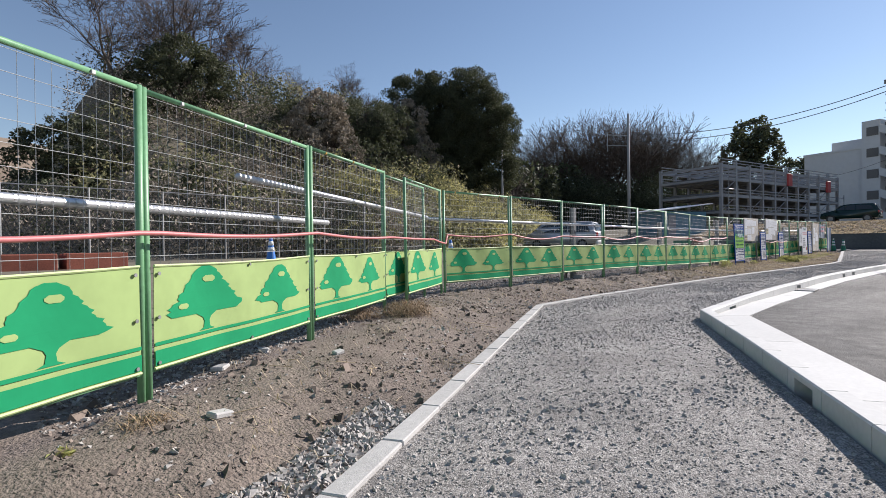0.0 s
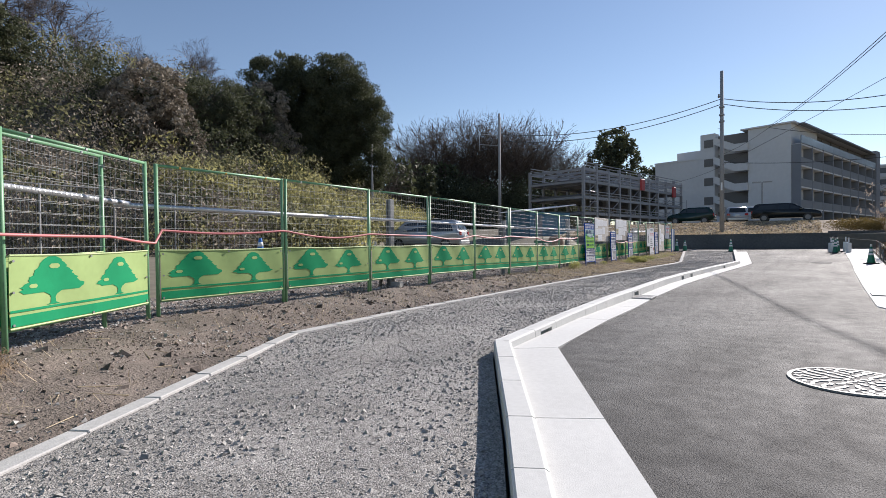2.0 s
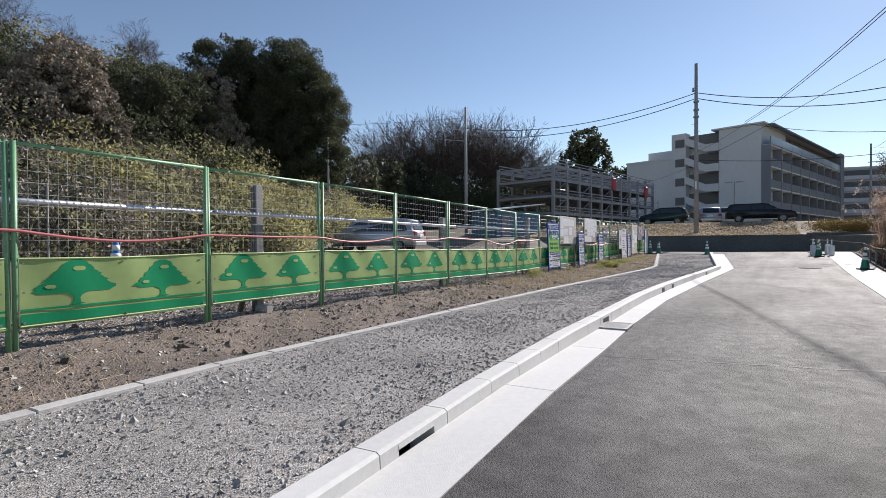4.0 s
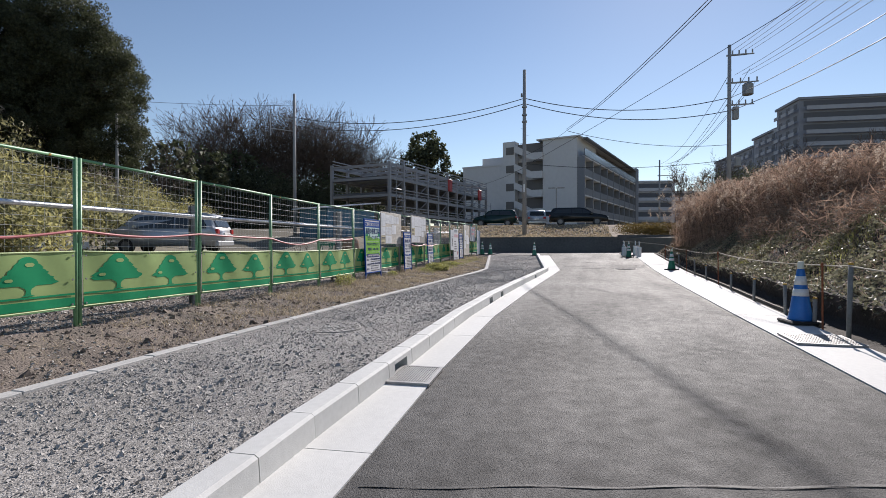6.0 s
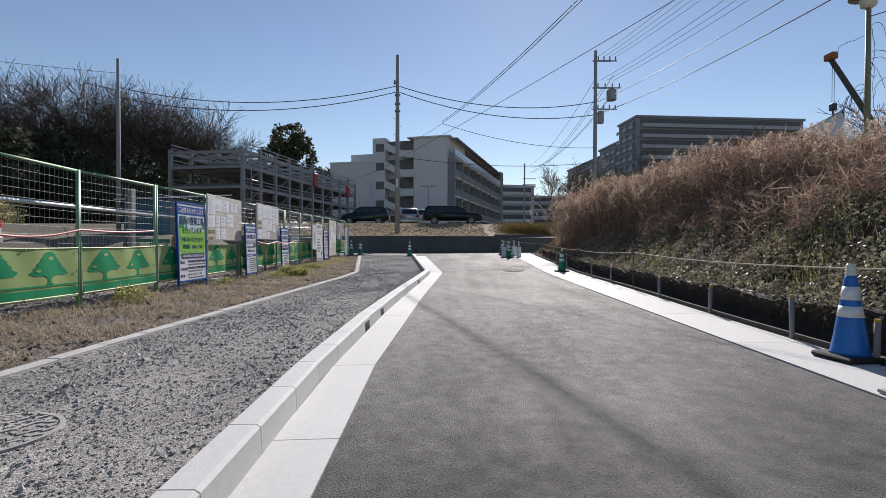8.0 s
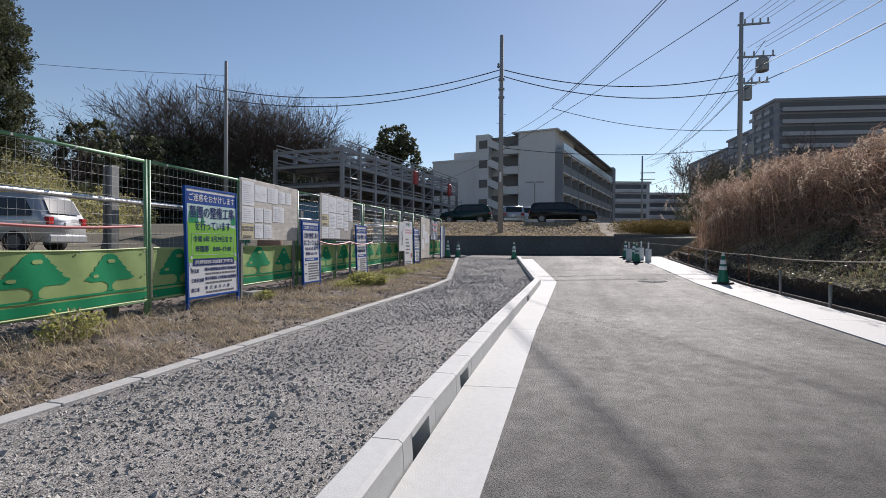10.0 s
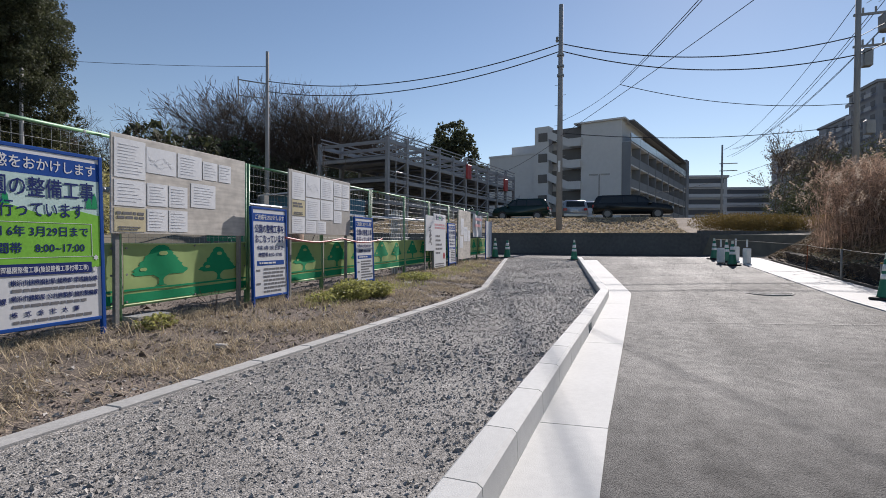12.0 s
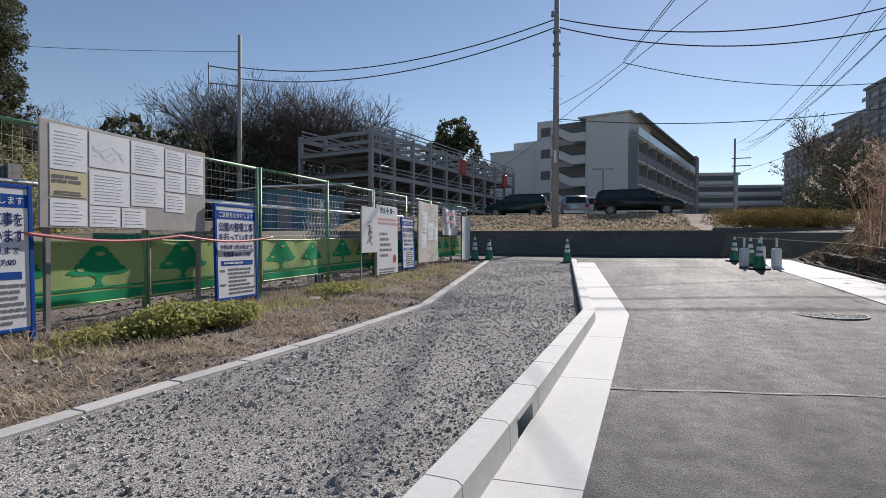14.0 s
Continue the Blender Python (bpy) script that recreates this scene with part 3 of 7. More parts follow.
for x0, x1 in zip(sx, sx[1:]):
    c = [(x0 + 0.004, float(along(STRIP_L, x0))), (x1 - 0.004, float(along(STRIP_L, x1))), (x1 - 0.004, float(along(STRIP_R, x1))), (x0 + 0.004, float(along(STRIP_R, x0)))]
    vs = [(x, y, float(base_z(x, max(y, -1.1))) + dz) for dz in (0.012, -0.25) for x, y in c]
    part("strip_slab", MB().add(vs, [(3, 2, 1, 0), (4, 5, 6, 7), (0, 1, 5, 4), (1, 2, 6, 5), (2, 3, 7, 6), (3, 0, 4, 7)]), M_CONC, strip)


def grate(m, lx, ly, bars, label):
    g = thing("drain_grate", m, label, "drain grate")
    f = MB()
    for a, b in (((0, 0, 0), (lx, 0.03, 0.02)), ((0, ly - 0.03, 0), (lx, ly, 0.02)), ((0, 0.03, 0), (0.03, ly - 0.03, 0.02)), ((lx - 0.03, 0.03, 0), (lx, ly - 0.03, 0.02))):
        f.box(a, b)
    part("grate_frame", f, M_IRON, g)
    # thin black plate paints the shade of the pit below the bars
    part("pit", MB().box((0.03, 0.03, 0.001), (lx - 0.03, ly - 0.03, 0.004)), M_DARKHOLE, g)
    for i in range(bars):
        y = 0.03 + (ly - 0.06) * (i + 0.5) / bars
        part("bar", MB().box((0.03, y - 0.006, 0.006), (lx - 0.03, y + 0.006, 0.018)), M_IRON, g)
    for i in range(9):
        x = 0.03 + (lx - 0.06) * (i + 0.5) / 9
        part("cross_bar", MB().box((x - 0.004, 0.03, 0.005), (x + 0.004, ly - 0.03, 0.014)), M_IRON, g)
    return g


grate(pose(12.33, 2.43, float(base_z(12.4, 2.4)) + 0.012, 0, 0, 3), 0.53, 0.36, 15, "cast iron drain grate set in the gutter before an inlet")
grate(pose(14.53, -1.37, float(base_z(14.7, -1.0)) + 0.014, 0, 0, -2), 0.60, 0.60, 20, "galvanised steel channel grate in the white strip")


def manhole(x, y, r, label, zoff=0.004, mtl=None, plate=None):
    m = thing("manhole_cover", pose(x, y, float(base_z(x, y)) + zoff, -0.7, 0, 0) @ pose(0, 0, 0, 0, 0, 25) @ pose(0, 0, 0, 0, 0, 0), label, "manhole cover")
    part("rim", MB().lathe([(r * 1.08, -0.03), (r * 1.08, 0.010), (r * 1.0, 0.010), (r * 1.0, -0.03)], 40), mtl or M_IRON, m)
    part("plate", MB().lathe([(r * 0.985, -0.02), (r * 0.985, 0.003)], 40), plate or M_IRONGAP, m)
    bar = MB().box((-r * 0.085, -r * 0.038, 0), (r * 0.085, r * 0.038, 0.009)).mesh("relief_bar", mtl or M_IRON)
    for ring, cnt in ((0.90, 26), (0.76, 20), (0.60, 16), (0.44, 11), (0.28, 7), (0.10, 3)):
        for k in range(cnt):
            a = 2 * math.pi * (k + 0.3 * ring * 7) / cnt
            ob = part("relief_bar", bar, None, m)
            ob.matrix_basis = pose(r * ring * math.cos(a), r * ring * math.sin(a), 0, 0, 0, math.degrees(a) + rnd.uniform(-70, 70))
    return m


M_DUSTYIRON = mat("dusty_iron", (0.26, 0.26, 0.25), 0.85, vary=0.3, scale=6)
M_MANHOLE = mat("manhole_metal", (0.27, 0.265, 0.255), 0.6, metal=0.2, vary=0.15)
manhole(7.20, -0.05, 0.34, "patterned pale iron manhole cover in the asphalt", mtl=M_MANHOLE)
manhole(29.5, -0.38, 0.38, "patterned iron manhole cover worn grey in the asphalt", -0.004, mtl=M_DUSTYIRON)
manhole(14.40, 4.28, 0.31, "round dusty manhole cover half buried in gravel", 0.030, mtl=M_STONE, plate=M_GRAVELBED)
# worn seams across the asphalt
for x0, x1, wdt in ((10.75, 11.55, 0.022), (25.2, 25.9, 0.03)):
    b = MB()
    ys = np.linspace(2.28, -0.62 if x0 < 20 else -1.0, 30)
    for i, (ya, yb2) in enumerate(zip(ys, ys[1:])):
        xa, xb = (x0 + (x1 - x0) * (2.3 - v) / 3.2 + 0.012 * math.sin(v * 9) for v in (ya, yb2))
        wa, wb = wdt * (0.6 + 0.4 * math.sin(i * 2.1)), wdt * (0.6 + 0.4 * math.sin((i + 1) * 2.1))
        za, zb = (float(base_z(q, v)) + 0.007 for q, v in ((xa, ya), (xb, yb2)))
        b.add([(xa - wa / 2, ya, za), (xa + wa / 2, ya, za), (xb + wb / 2, yb2, zb), (xb - wb / 2, yb2, zb)], [(0, 1, 2, 3)])
    tagged(new("trim_seam", b.mesh("trim_seam", M_TAR)), "dark tar seam across the road", "seam", kind="structure")


# ---- construction fence ----
def tree_half(t, side, seed):
    """Half width (of 1) of the printed crown at height t of it, bumpy like foliage."""
    base = float(np.interp(t, [0, 0.07, 0.14, 0.30, 0.5, 0.68, 0.82, 0.93, 1], [0.80, 1.0, 0.97, 0.78, 0.62, 0.46, 0.34, 0.26, 0.10]))
    return base * (1 + 0.055 * math.sin(t * 31 + seed + side * 1.7) + 0.04 * math.sin(t * 67 + seed * 2 + side))


BAN_Z0, BAN_Z1 = 0.16, 0.745


def wave(x, z, s=0.0):
    return 0.008 * math.sin(x * 4.1 + s) + 0.005 * math.sin(x * 11 + z * 5 + s * 2) * (0.4 + z)


def flat_print(b, rows, x0, z0, off, s=0.0, cols=12):
    """A print laid on the waving vinyl: rows of (height, left, right)."""
    o = len(b.v)
    for z, xa, xb in rows:
        for k in range(cols + 1):
            x = x0 + xa + (xb - xa) * k / cols
            b.v.append((x, -0.0262 - off + wave(x, z0 + z, s), z0 + z))
    w = cols + 1
    for r in range(len(rows) - 1):
        for k in range(cols):
            b.f.append((o + r * w + k, o + r * w + k + 1, o + (r + 1) * w + k + 1, o + (r + 1) * w + k))


def fence_panel(m, seed, label):
    p = thing("fence_panel", m, label, "fence", "construction fence panels")
    for x in (0.024, 1.776):
        q = part("post", MB().tube((x, 0, -0.12), (x, 0, 1.745), 0.0213, n=10), M_GREENPAINT, p, smooth=True)
        part("foot_pin", MB().tube((x, 0.004, -0.22), (x, 0.004, 0.10), 0.014, n=8), M_STEEL, q)
    part("top_rail", MB().tube((0.03, 0, 1.728), (1.77, 0, 1.728), 0.016, n=8), M_GREENPAINT, p, smooth=True)
    part("bottom_rail", MB().tube((0.03, 0, 0.15), (1.77, 0, 0.15), 0.014, n=8), M_GREENPAINT, p, smooth=True)
    for x in (0.30, 0.90, 1.50):
        part("clip", MB().cbox((x - 0.012, -0.022, 1.712), (x + 0.012, 0.0, 1.735), 0.003), M_STAKETOP if seed % 2 else M_WIRE, p)
    wm = MB()
    for i in range(24):
        x = 0.05 + i * 1.70 / 23
        wm.tube((x, 0, 0.15), (x, 0, 1.725), 0.0013, n=4, cap=False)
    for i in range(16):
        z = 0.20 + i * 0.1
        wm.tube((0.03, -0.003, z), (1.77, -0.003, z), 0.0015, n=4, cap=False)
    part("wire_mesh", wm, M_WIRE, p, "thin welded steel wire mesh")
    nx, nz = 36, 5
    V = [(0.048 + 1.704 * i / nx, -0.026 + dy + wave(0.048 + 1.704 * i / nx, BAN_Z0 + (BAN_Z1 - BAN_Z0) * j / nz, seed), BAN_Z0 + (BAN_Z1 - BAN_Z0) * j / nz - (0.012 * math.sin(math.pi * i / nx) if j == nz else 0)) for dy in (0, 0.003) for j in range(nz + 1) for i in range(nx + 1)]
    F = [(j * (nx + 1) + i, j * (nx + 1) + i + 1, (j + 1) * (nx + 1) + i + 1, (j + 1) * (nx + 1) + i) for j in range(nz) for i in range(nx)]
    o = (nx + 1) * (nz + 1)
    F += [tuple(reversed([k + o for k in f])) for f in F]
    ban = part("banner", MB().add(V, F), M_BANNER, p, "yellow-green vinyl banner", smooth=True)
    for x0, wd, ht, s in ((0.47, 0.68, 0.41, 1), (1.27, 0.60, 0.38, 4)):
        b = MB()
        crown = [(ht * (0.27 + 0.73 * t), -wd / 2 * tree_half(t, 0, s), wd / 2 * tree_half(t, 1, s)) for t in [k / 22 for k in range(23)]]
        flat_print(b, crown, x0, 0.315, 0.003, seed)
        flat_print(b, [(0, -0.07, 0.07), (ht * 0.04, -0.03, 0.03), (ht * 0.14, -0.022, 0.024), (ht * 0.20, -0.035, 0.04), (ht * 0.28, -0.10, 0.10)], x0, 0.315, 0.0034, seed, 6)
        part("tree_print", b, M_PRINT, ban, "green printed tree silhouette")
        for hx, hz, sc in ((0.03, 0.80, 1.0), (-0.30, 0.42, 0.8)):
            h = MB()
            flat_print(h, [(ht * (hz + 0.05 * sc * q), wd * (hx - 0.08 * sc * (1 - 0.5 * q * q)), wd * (hx + 0.08 * sc * (1 - 0.4 * q * q))) for q in (-1, -0.4, 0.3, 1)], x0, 0.315, 0.0055, seed, 4)
            part("leaf_gap_print", h, M_BANNER, ban, "pale gap in the printed crown")
    for z0, z1 in ((0.175, 0.262), (0.288, 0.308)):
        b = MB()
        for i in range(nx):
            xa, xb = 0.05 + 1.70 * i / nx, 0.05 + 1.70 * (i + 1) / nx
            b.add([(x, -0.0302 + wave(x, z, seed) - 0.002, z) for x, z in ((xa, z0), (xb, z0), (xb, z1), (xa, z1))], [(0, 1, 2, 3)])
        part("stripe_print", b, M_PRINT, ban, "green printed stripe")
    hem = MB()
    for z in (BAN_Z0, BAN_Z1):
        hem.rope([(0.048 + 1.704 * i / 18, -0.028 + wave(0.048 + 1.704 * i / 18, z, seed), z - (0.012 * math.sin(math.pi * i / 18) if z > 0.5 else 0)) for i in range(19)], 0.008, 5)
    part("hem", hem, M_HEM, ban, "pale stitched hem")
    for x, z in ((0.075, 0.70), (0.9, 0.715), (1.72, 0.70), (0.075, 0.45), (1.72, 0.45), (0.075, 0.19), (0.9, 0.18), (1.72, 0.19)):
        part("eyelet", MB().tube((x, -0.034 + wave(x, z, seed), z), (x, -0.040 + wave(x, z, seed), z), 0.011, n=8), M_STEEL, ban)
    return p


FENCE_LABEL = "green steel mesh fence panel with printed tree banner"
bases = [fence_panel(pose(0, 0, -30 - i), i, FENCE_LABEL) for i in range(3)]
diag = [(-4.05, 0.02), (-2.55, 1.01), (-1.04, 2.01), (0.47, 3.02), (1.99, 4.03), (3.48, 4.97)]
runs = list(zip(diag, diag[1:])) + [((3.56, 5.12), (5.06, 6.10)), ((4.03, 5.26), (5.55, 6.24))]
xs = [5.65 + 1.813 * i for i in range(19)]
runs += [((a, float(fence_y(a))), (b, float(fence_y(b)))) for a, b in zip(xs, xs[1:])]
for i, (a, b) in enumerate(runs):
    d = Vector((b[0] - a[0], b[1] - a[1]))
    z0, z1 = (float(np.interp(q, [0, 6, 12, 18, 24, 28, 38], [0.22, 0.26, 0.27, 0.18, 0.23, 0.27, 0.42])) for q in (a[0], b[0]))
    m = pose(a[0], a[1], z0, 0, 0, math.degrees(math.atan2(d.y, d.x))) @ pose(0, 0, 0, rnd.uniform(-0.8, 0.8), -math.degrees(math.atan2(z1 - z0, d.length)), 0)
    m = m @ Matrix.Diagonal((d.length / 1.80, 1, 1, 1))
    c = copy_thing(bases[i % 3], m)
    c.scale = (d.length / 1.80, 1, 1)
for b in bases:
    for o in (*b.children_recursive, b):
        bpy.data.objects.remove(o)
# galvanised pipe behind the fence
for n, (a, b) in enumerate([((-3.9, 0.42), (2.5, 4.62)), ((1.35, 4.00), (5.45, 6.48)), ((5.3, 6.47), (9.6, 6.62)), ((9.5, 6.58), (15.5, 6.78)), ((15.4, 6.74), (21.5, 6.95)), ((21.4, 6.91), (27.6, 7.12)), ((27.5, 7.08), (33.0, 7.27))]):
    zz = 1.30 if n == 0 else (1.64 if n == 1 else 1.50)
    za, zb = zz + float(fence_z(a[0])) - 0.2, zz + float(fence_z(b[0])) - 0.2
    if n == 1:
        zb -= 0.12
    pb = thing("scaffold_pipe", pose(a[0], a[1], za), "galvanised scaffold pipe lashed behind the fence", "pipe", "scaffold pipes")
    q = Vector((b[0] - a[0], b[1] - a[1], zb - za))
    part("tube", MB().tube((0, 0, 0), q, 0.027, n=12), M_PIPE, pb, smooth=True)
    sp = MB()
    for k in range(int(q.length / 0.06)):
        c = q * (k * 0.06 / q.length)
        sp.tube(c, c + q.normalized() * 0.012, 0.0285, n=10, cap=False)
    tagged(part("ribs", sp, M_PIPE, pb), kind="stuff")
# steel piles that hold it
for x in (10.2, 15.0, 19.95, 24.5, 29.4):
    y, z = float(fence_y(x)) + 0.30, float(fence_z(x))
    s = thing("steel_pile", pose(x, y, z - 0.25, 0, 0, 2), "grey steel pile driven in behind the fence", "post", "steel piles")
    top = 1.95 if x in (10.2, 19.95) else 1.72
    part("web", MB().box((-0.004, -0.05, 0), (0.004, 0.05, top)), M_STEEL, s)
    part("flange", MB().box((-0.05, -0.056, 0), (0.05, -0.050, top)), M_STEEL, s)
    part("flange", MB().box((-0.05, 0.050, 0), (0.05, 0.056, top)), M_STEEL, s)
    if x in (10.2, 19.95):
        part("brace", MB().box((-0.03, 0.06, 0.1), (0.03, 0.10, 1.25), pose(0.0, 0, 0, 0, 0, 0) @ pose(-0.30, 0, 0, 0, 16, 0)), M_BOARDWOOD, s)
# hose along the fence
hp = []
for i in range(200):
    x = -3.9 + 23.9 * i / 199
    seg = (x - 5.62) / 1.813 if x > 5.62 else (x - 0.47) / 1.51
    ph = seg - math.floor(seg)
    sag = 0.10 * (math.sin(math.floor(seg) * 2.3) * 0.5 + 0.5) if x > 3.5 else 0.03
    hp.append((x, float(fence_y(x)) - 0.045 - (0.06 if x < 5.6 else 0.0), float(fence_z(x)) + (1.02 if x > 5.6 else 0.95) + 0.02 * math.sin(seg * 1.7) - sag * math.sin(math.pi * ph)))
single("hose", MB().rope(hp, 0.014, 7), M_HOSE, "faded red hose draped along the fence", "hose", smooth=True)
hp = [(24.3 + 3.0 * i / 60, 6.63, 1.04 + 0.10 * abs(math.sin(i * 0.105)) - 0.16 * math.sin(math.pi * ((i / 30) % 1))) for i in range(61)]
single("hose", MB().rope(hp, 0.014, 7), M_HOSE, "faded red hose tied between the boards", "hose", smooth=True)


# ---- notice boards ----
def lettering(parent, body, size, x, z, material, align="LEFT", y=-0.004, width=None, name="lettering"):
    """Raised flat lettering on a board's face."""
    cu = bpy.data.curves.new(name, "FONT")
    cu.body, cu.size, cu.align_x, cu.extrude = body, size, align, 0.0006
    cu.resolution_u = 2
    cu.offset = size * 0.010
    tmp = new("tmp_text", cu)
    dg = bpy.context.evaluated_depsgraph_get()
    me = bpy.data.meshes.new_from_object(tmp.evaluated_get(dg))
    bpy.data.objects.remove(tmp)
    me.materials.clear()
    me.materials.append(material)
    wd = max(v.co.x for v in me.vertices) - min(v.co.x for v in me.vertices)
    ob = new(name, me)
    ob.parent = parent
    k = min(1.0, width / wd) if width else 1.0
    ob.matrix_basis = pose(x, y, z, 90, 0, 0) @ Matrix.Diagonal((k, 1, 1, 1))
    return ob


def bars(parent, x0, x1, z, h, n, gap, material, y=-0.003, seed=1, name="text_line"):
    r = random.Random(seed)
    for i in range(n):
        b = MB()
        x = x0 + r.uniform(0, 0.03) * (x1 - x0)
        end = x1 - r.uniform(0, 0.35) * (x1 - x0)
        while x < end:
            wd = r.uniform(1.2, 4.0) * h
            b.box((x, y, z - i * gap), (min(x + wd, x1), y + 0.002, z - i * gap + h))
            x += wd + h * 0.6
        part(name, b, material, parent)


def framed_sign(m, w, h, legs, label):
    s = thing("site_sign", m, label, "sign", "site notice signs")
    part("panel", MB().box((-w / 2 + 0.02, 0.0, legs), (w / 2 - 0.02, 0.018, legs + h)), M_SIGNWHITE, s)
    for x in (-w / 2, w / 2 - 0.035):
        part("leg", MB().cbox((x, -0.008, 0), (x + 0.035, 0.03, legs + h + 0.01), 0.004), M_SIGNBLUE, s, "blue painted leg")
    for z in (legs - 0.012, legs + h - 0.02):
        part("frame_bar", MB().cbox((-w / 2 + 0.036, -0.006, z), (w / 2 - 0.036, 0.026, z + 0.03), 0.004), M_SIGNBLUE, s, "blue painted frame bar")
    return s


def strip_of(parent, name, x0, x1, z0, z1, material, y=-0.0015, label=""):
    return part(name, MB().box((x0, y, z0), (x1, y + 0.0015, z1)), material, parent, label)


def ground_at(x, y):
    return float(land_z(x, y))


# the wide park sign
SX, SY = 21.20, 6.62
s = framed_sign(pose(SX, SY, ground_at(SX, SY) - 0.02, -2, 0, 1.5), 1.10, 1.40, 0.17, "blue framed works sign with green field and white details")
strip_of(s, "heading_band", -0.513, 0.513, 1.36, 1.515, M_SIGNBLUE)
strip_of(s, "sky_print", -0.513, 0.513, 1.02, 1.358, M_SIGNSKY)
hillp = [(-0.513, 0.62), (0.513, 0.62), (0.513, 1.06), (0.3, 1.10), (0.05, 1.05), (-0.2, 1.12), (-0.4, 1.16), (-0.513, 1.14)]
part("meadow_print", MB().prism(hillp, -0.0035, -0.0015), M_SIGNGREEN, s, "printed green meadow")
for i, (x, hh) in enumerate(((-0.46, 0.16), (-0.40, 0.20), (-0.34, 0.17), (-0.22, 0.10), (0.42, 0.10), (0.47, 0.14))):
    part("cypress_print", MB().prism([(x - 0.028, 1.12), (x + 0.028, 1.12), (x + 0.018, 1.12 + hh * 0.7), (x, 1.12 + hh), (x - 0.018, 1.12 + hh * 0.7)], -0.0048, -0.0036), M_PRINT, s)
lettering(s, "ご迷惑をおかけします", 0.105, 0, 1.405, M_SIGNWHITE, "CENTER", -0.003, 0.96)
lettering(s, "墓園の整備工事", 0.165, 0, 1.20, M_TEXTDARK, "CENTER", -0.0052, 0.94)
lettering(s, "を行っています", 0.135, 0, 1.04, M_TEXTDARK, "CENTER", -0.0052, 0.74)
lettering(s, "令和 6年 3月29日まで", 0.088, 0, 0.885, M_TEXTDARK, "CENTER", -0.0052, 0.82)
lettering(s, "時間帯　8:00~17:00", 0.088, 0, 0.755, M_TEXTDARK, "CENTER", -0.0052, 0.82)
for a, b in (((-0.44, 0.71), (0.44, 0.714)), ((-0.44, 0.985), (0.44, 0.989)), ((-0.44, 0.714), (-0.436, 0.985)), ((0.436, 0.714), (0.44, 0.985))):
    strip_of(s, "box_line", a[0], b[0], a[1], b[1], M_SIGNWHITE, -0.0055)
strip_of(s, "name_band", -0.43, 0.43, 0.575, 0.665, M_TEXTDARK, -0.005)
lettering(s, "(仮称)舞岡墓園整備工事(施設整備工事付帯工事)", 0.052, 0, 0.60, M_SIGNWHITE, "CENTER", -0.0052, 0.80)
for x, z in ((-0.46, 0.68), (-0.48, 0.60), (0.47, 0.70), (0.46, 0.60), (-0.44, 0.55)):
    fl = [(x + 0.026 * math.cos(2 * math.pi * k / 12) * (1 if k % 2 else 0.6), z + 0.026 * math.sin(2 * math.pi * k / 12) * (1 if k % 2 else 0.6)) for k in range(12)]
    part("flower_print", MB().prism(fl, -0.0062, -0.005), M_SIGNWHITE, s)
for z, txt in ((0.49, "発注者"), (0.37, "工事担当課"), (0.25, "施工者")):
    lettering(s, txt, 0.052, -0.47, z, M_TEXTDARK, "LEFT", -0.003, 0.24)
for z, txt in ((0.505, "横浜市健康福祉局 総務部 環境施設課"), (0.385, "横浜市建築局 公共建築部 施設整備課"), (0.265, "株　式　会　社　大　勝")):
    lettering(s, txt, 0.047, -0.20, z, M_TEXTDARK, "LEFT", -0.003, 0.68)
    bars(s, -0.20, 0.48, z - 0.052, 0.022, 1, 0.05, M_TEXTGREY, seed=int(z * 100))


def works_sign(x, y, yaw, lines, label, pink=False, head="ご迷惑をおかけします"):
    s = framed_sign(pose(x, y, ground_at(x, y) - 0.02, -2, 0, yaw), 0.74, 1.14, 0.13, label)
    strip_of(s, "heading_band", -0.333, 0.333, 1.095, 1.20, M_SIGNBLUE)
    lettering(s, head, 0.07, 0, 1.125, M_SIGNWHITE, "CENTER", -0.003, 0.60)
    lettering(s, lines[0], 0.115, 0, 0.96, M_TEXTDARK, "CENTER", -0.003, 0.60)
    lettering(s, lines[1], 0.115, 0, 0.83, M_TEXTDARK, "CENTER", -0.003, 0.60)
    lettering(s, lines[2], 0.062, 0, 0.735, M_TEXTDARK, "CENTER", -0.003, 0.58)
    lettering(s, lines[3], 0.062, 0, 0.645, M_TEXTDARK, "CENTER", -0.003, 0.58)
    strip_of(s, "name_band", -0.28, 0.28, 0.53, 0.59, M_SIGNBLUE)
    bars(s, -0.25, 0.25, 0.55, 0.022, 1, 0.05, M_SIGNWHITE, -0.0045, 2)
    bars(s, -0.30, -0.19, 0.46, 0.022, 2, 0.17, M_TEXTGREY, seed=5)
    bars(s, -0.16, 0.31, 0.47, 0.024, 7, 0.048, M_TEXTGREY, seed=int(x * 10))
    return s


works_sign(24.01, 6.62, 1.5, ("公園の整備工事を", "おこなっています", "令和 6年 2月 日まで", "時間帯 8:30~17:00"), "blue framed white works sign with dark blue writing")
works_sign(26.70, 6.66, 1.5, ("公園の整備工事", "を行っています", "令和6年 2月29日まで", "時間帯 8:30~17:00"), "blue framed white works sign with dark blue writing")
works_sign(32.32, 6.80, 1.5, ("街の公園の整備", "を行っています", "令和 6年 3月29日まで", "時間帯 8:30~17:00"), "blue framed white works sign with pink emblem")


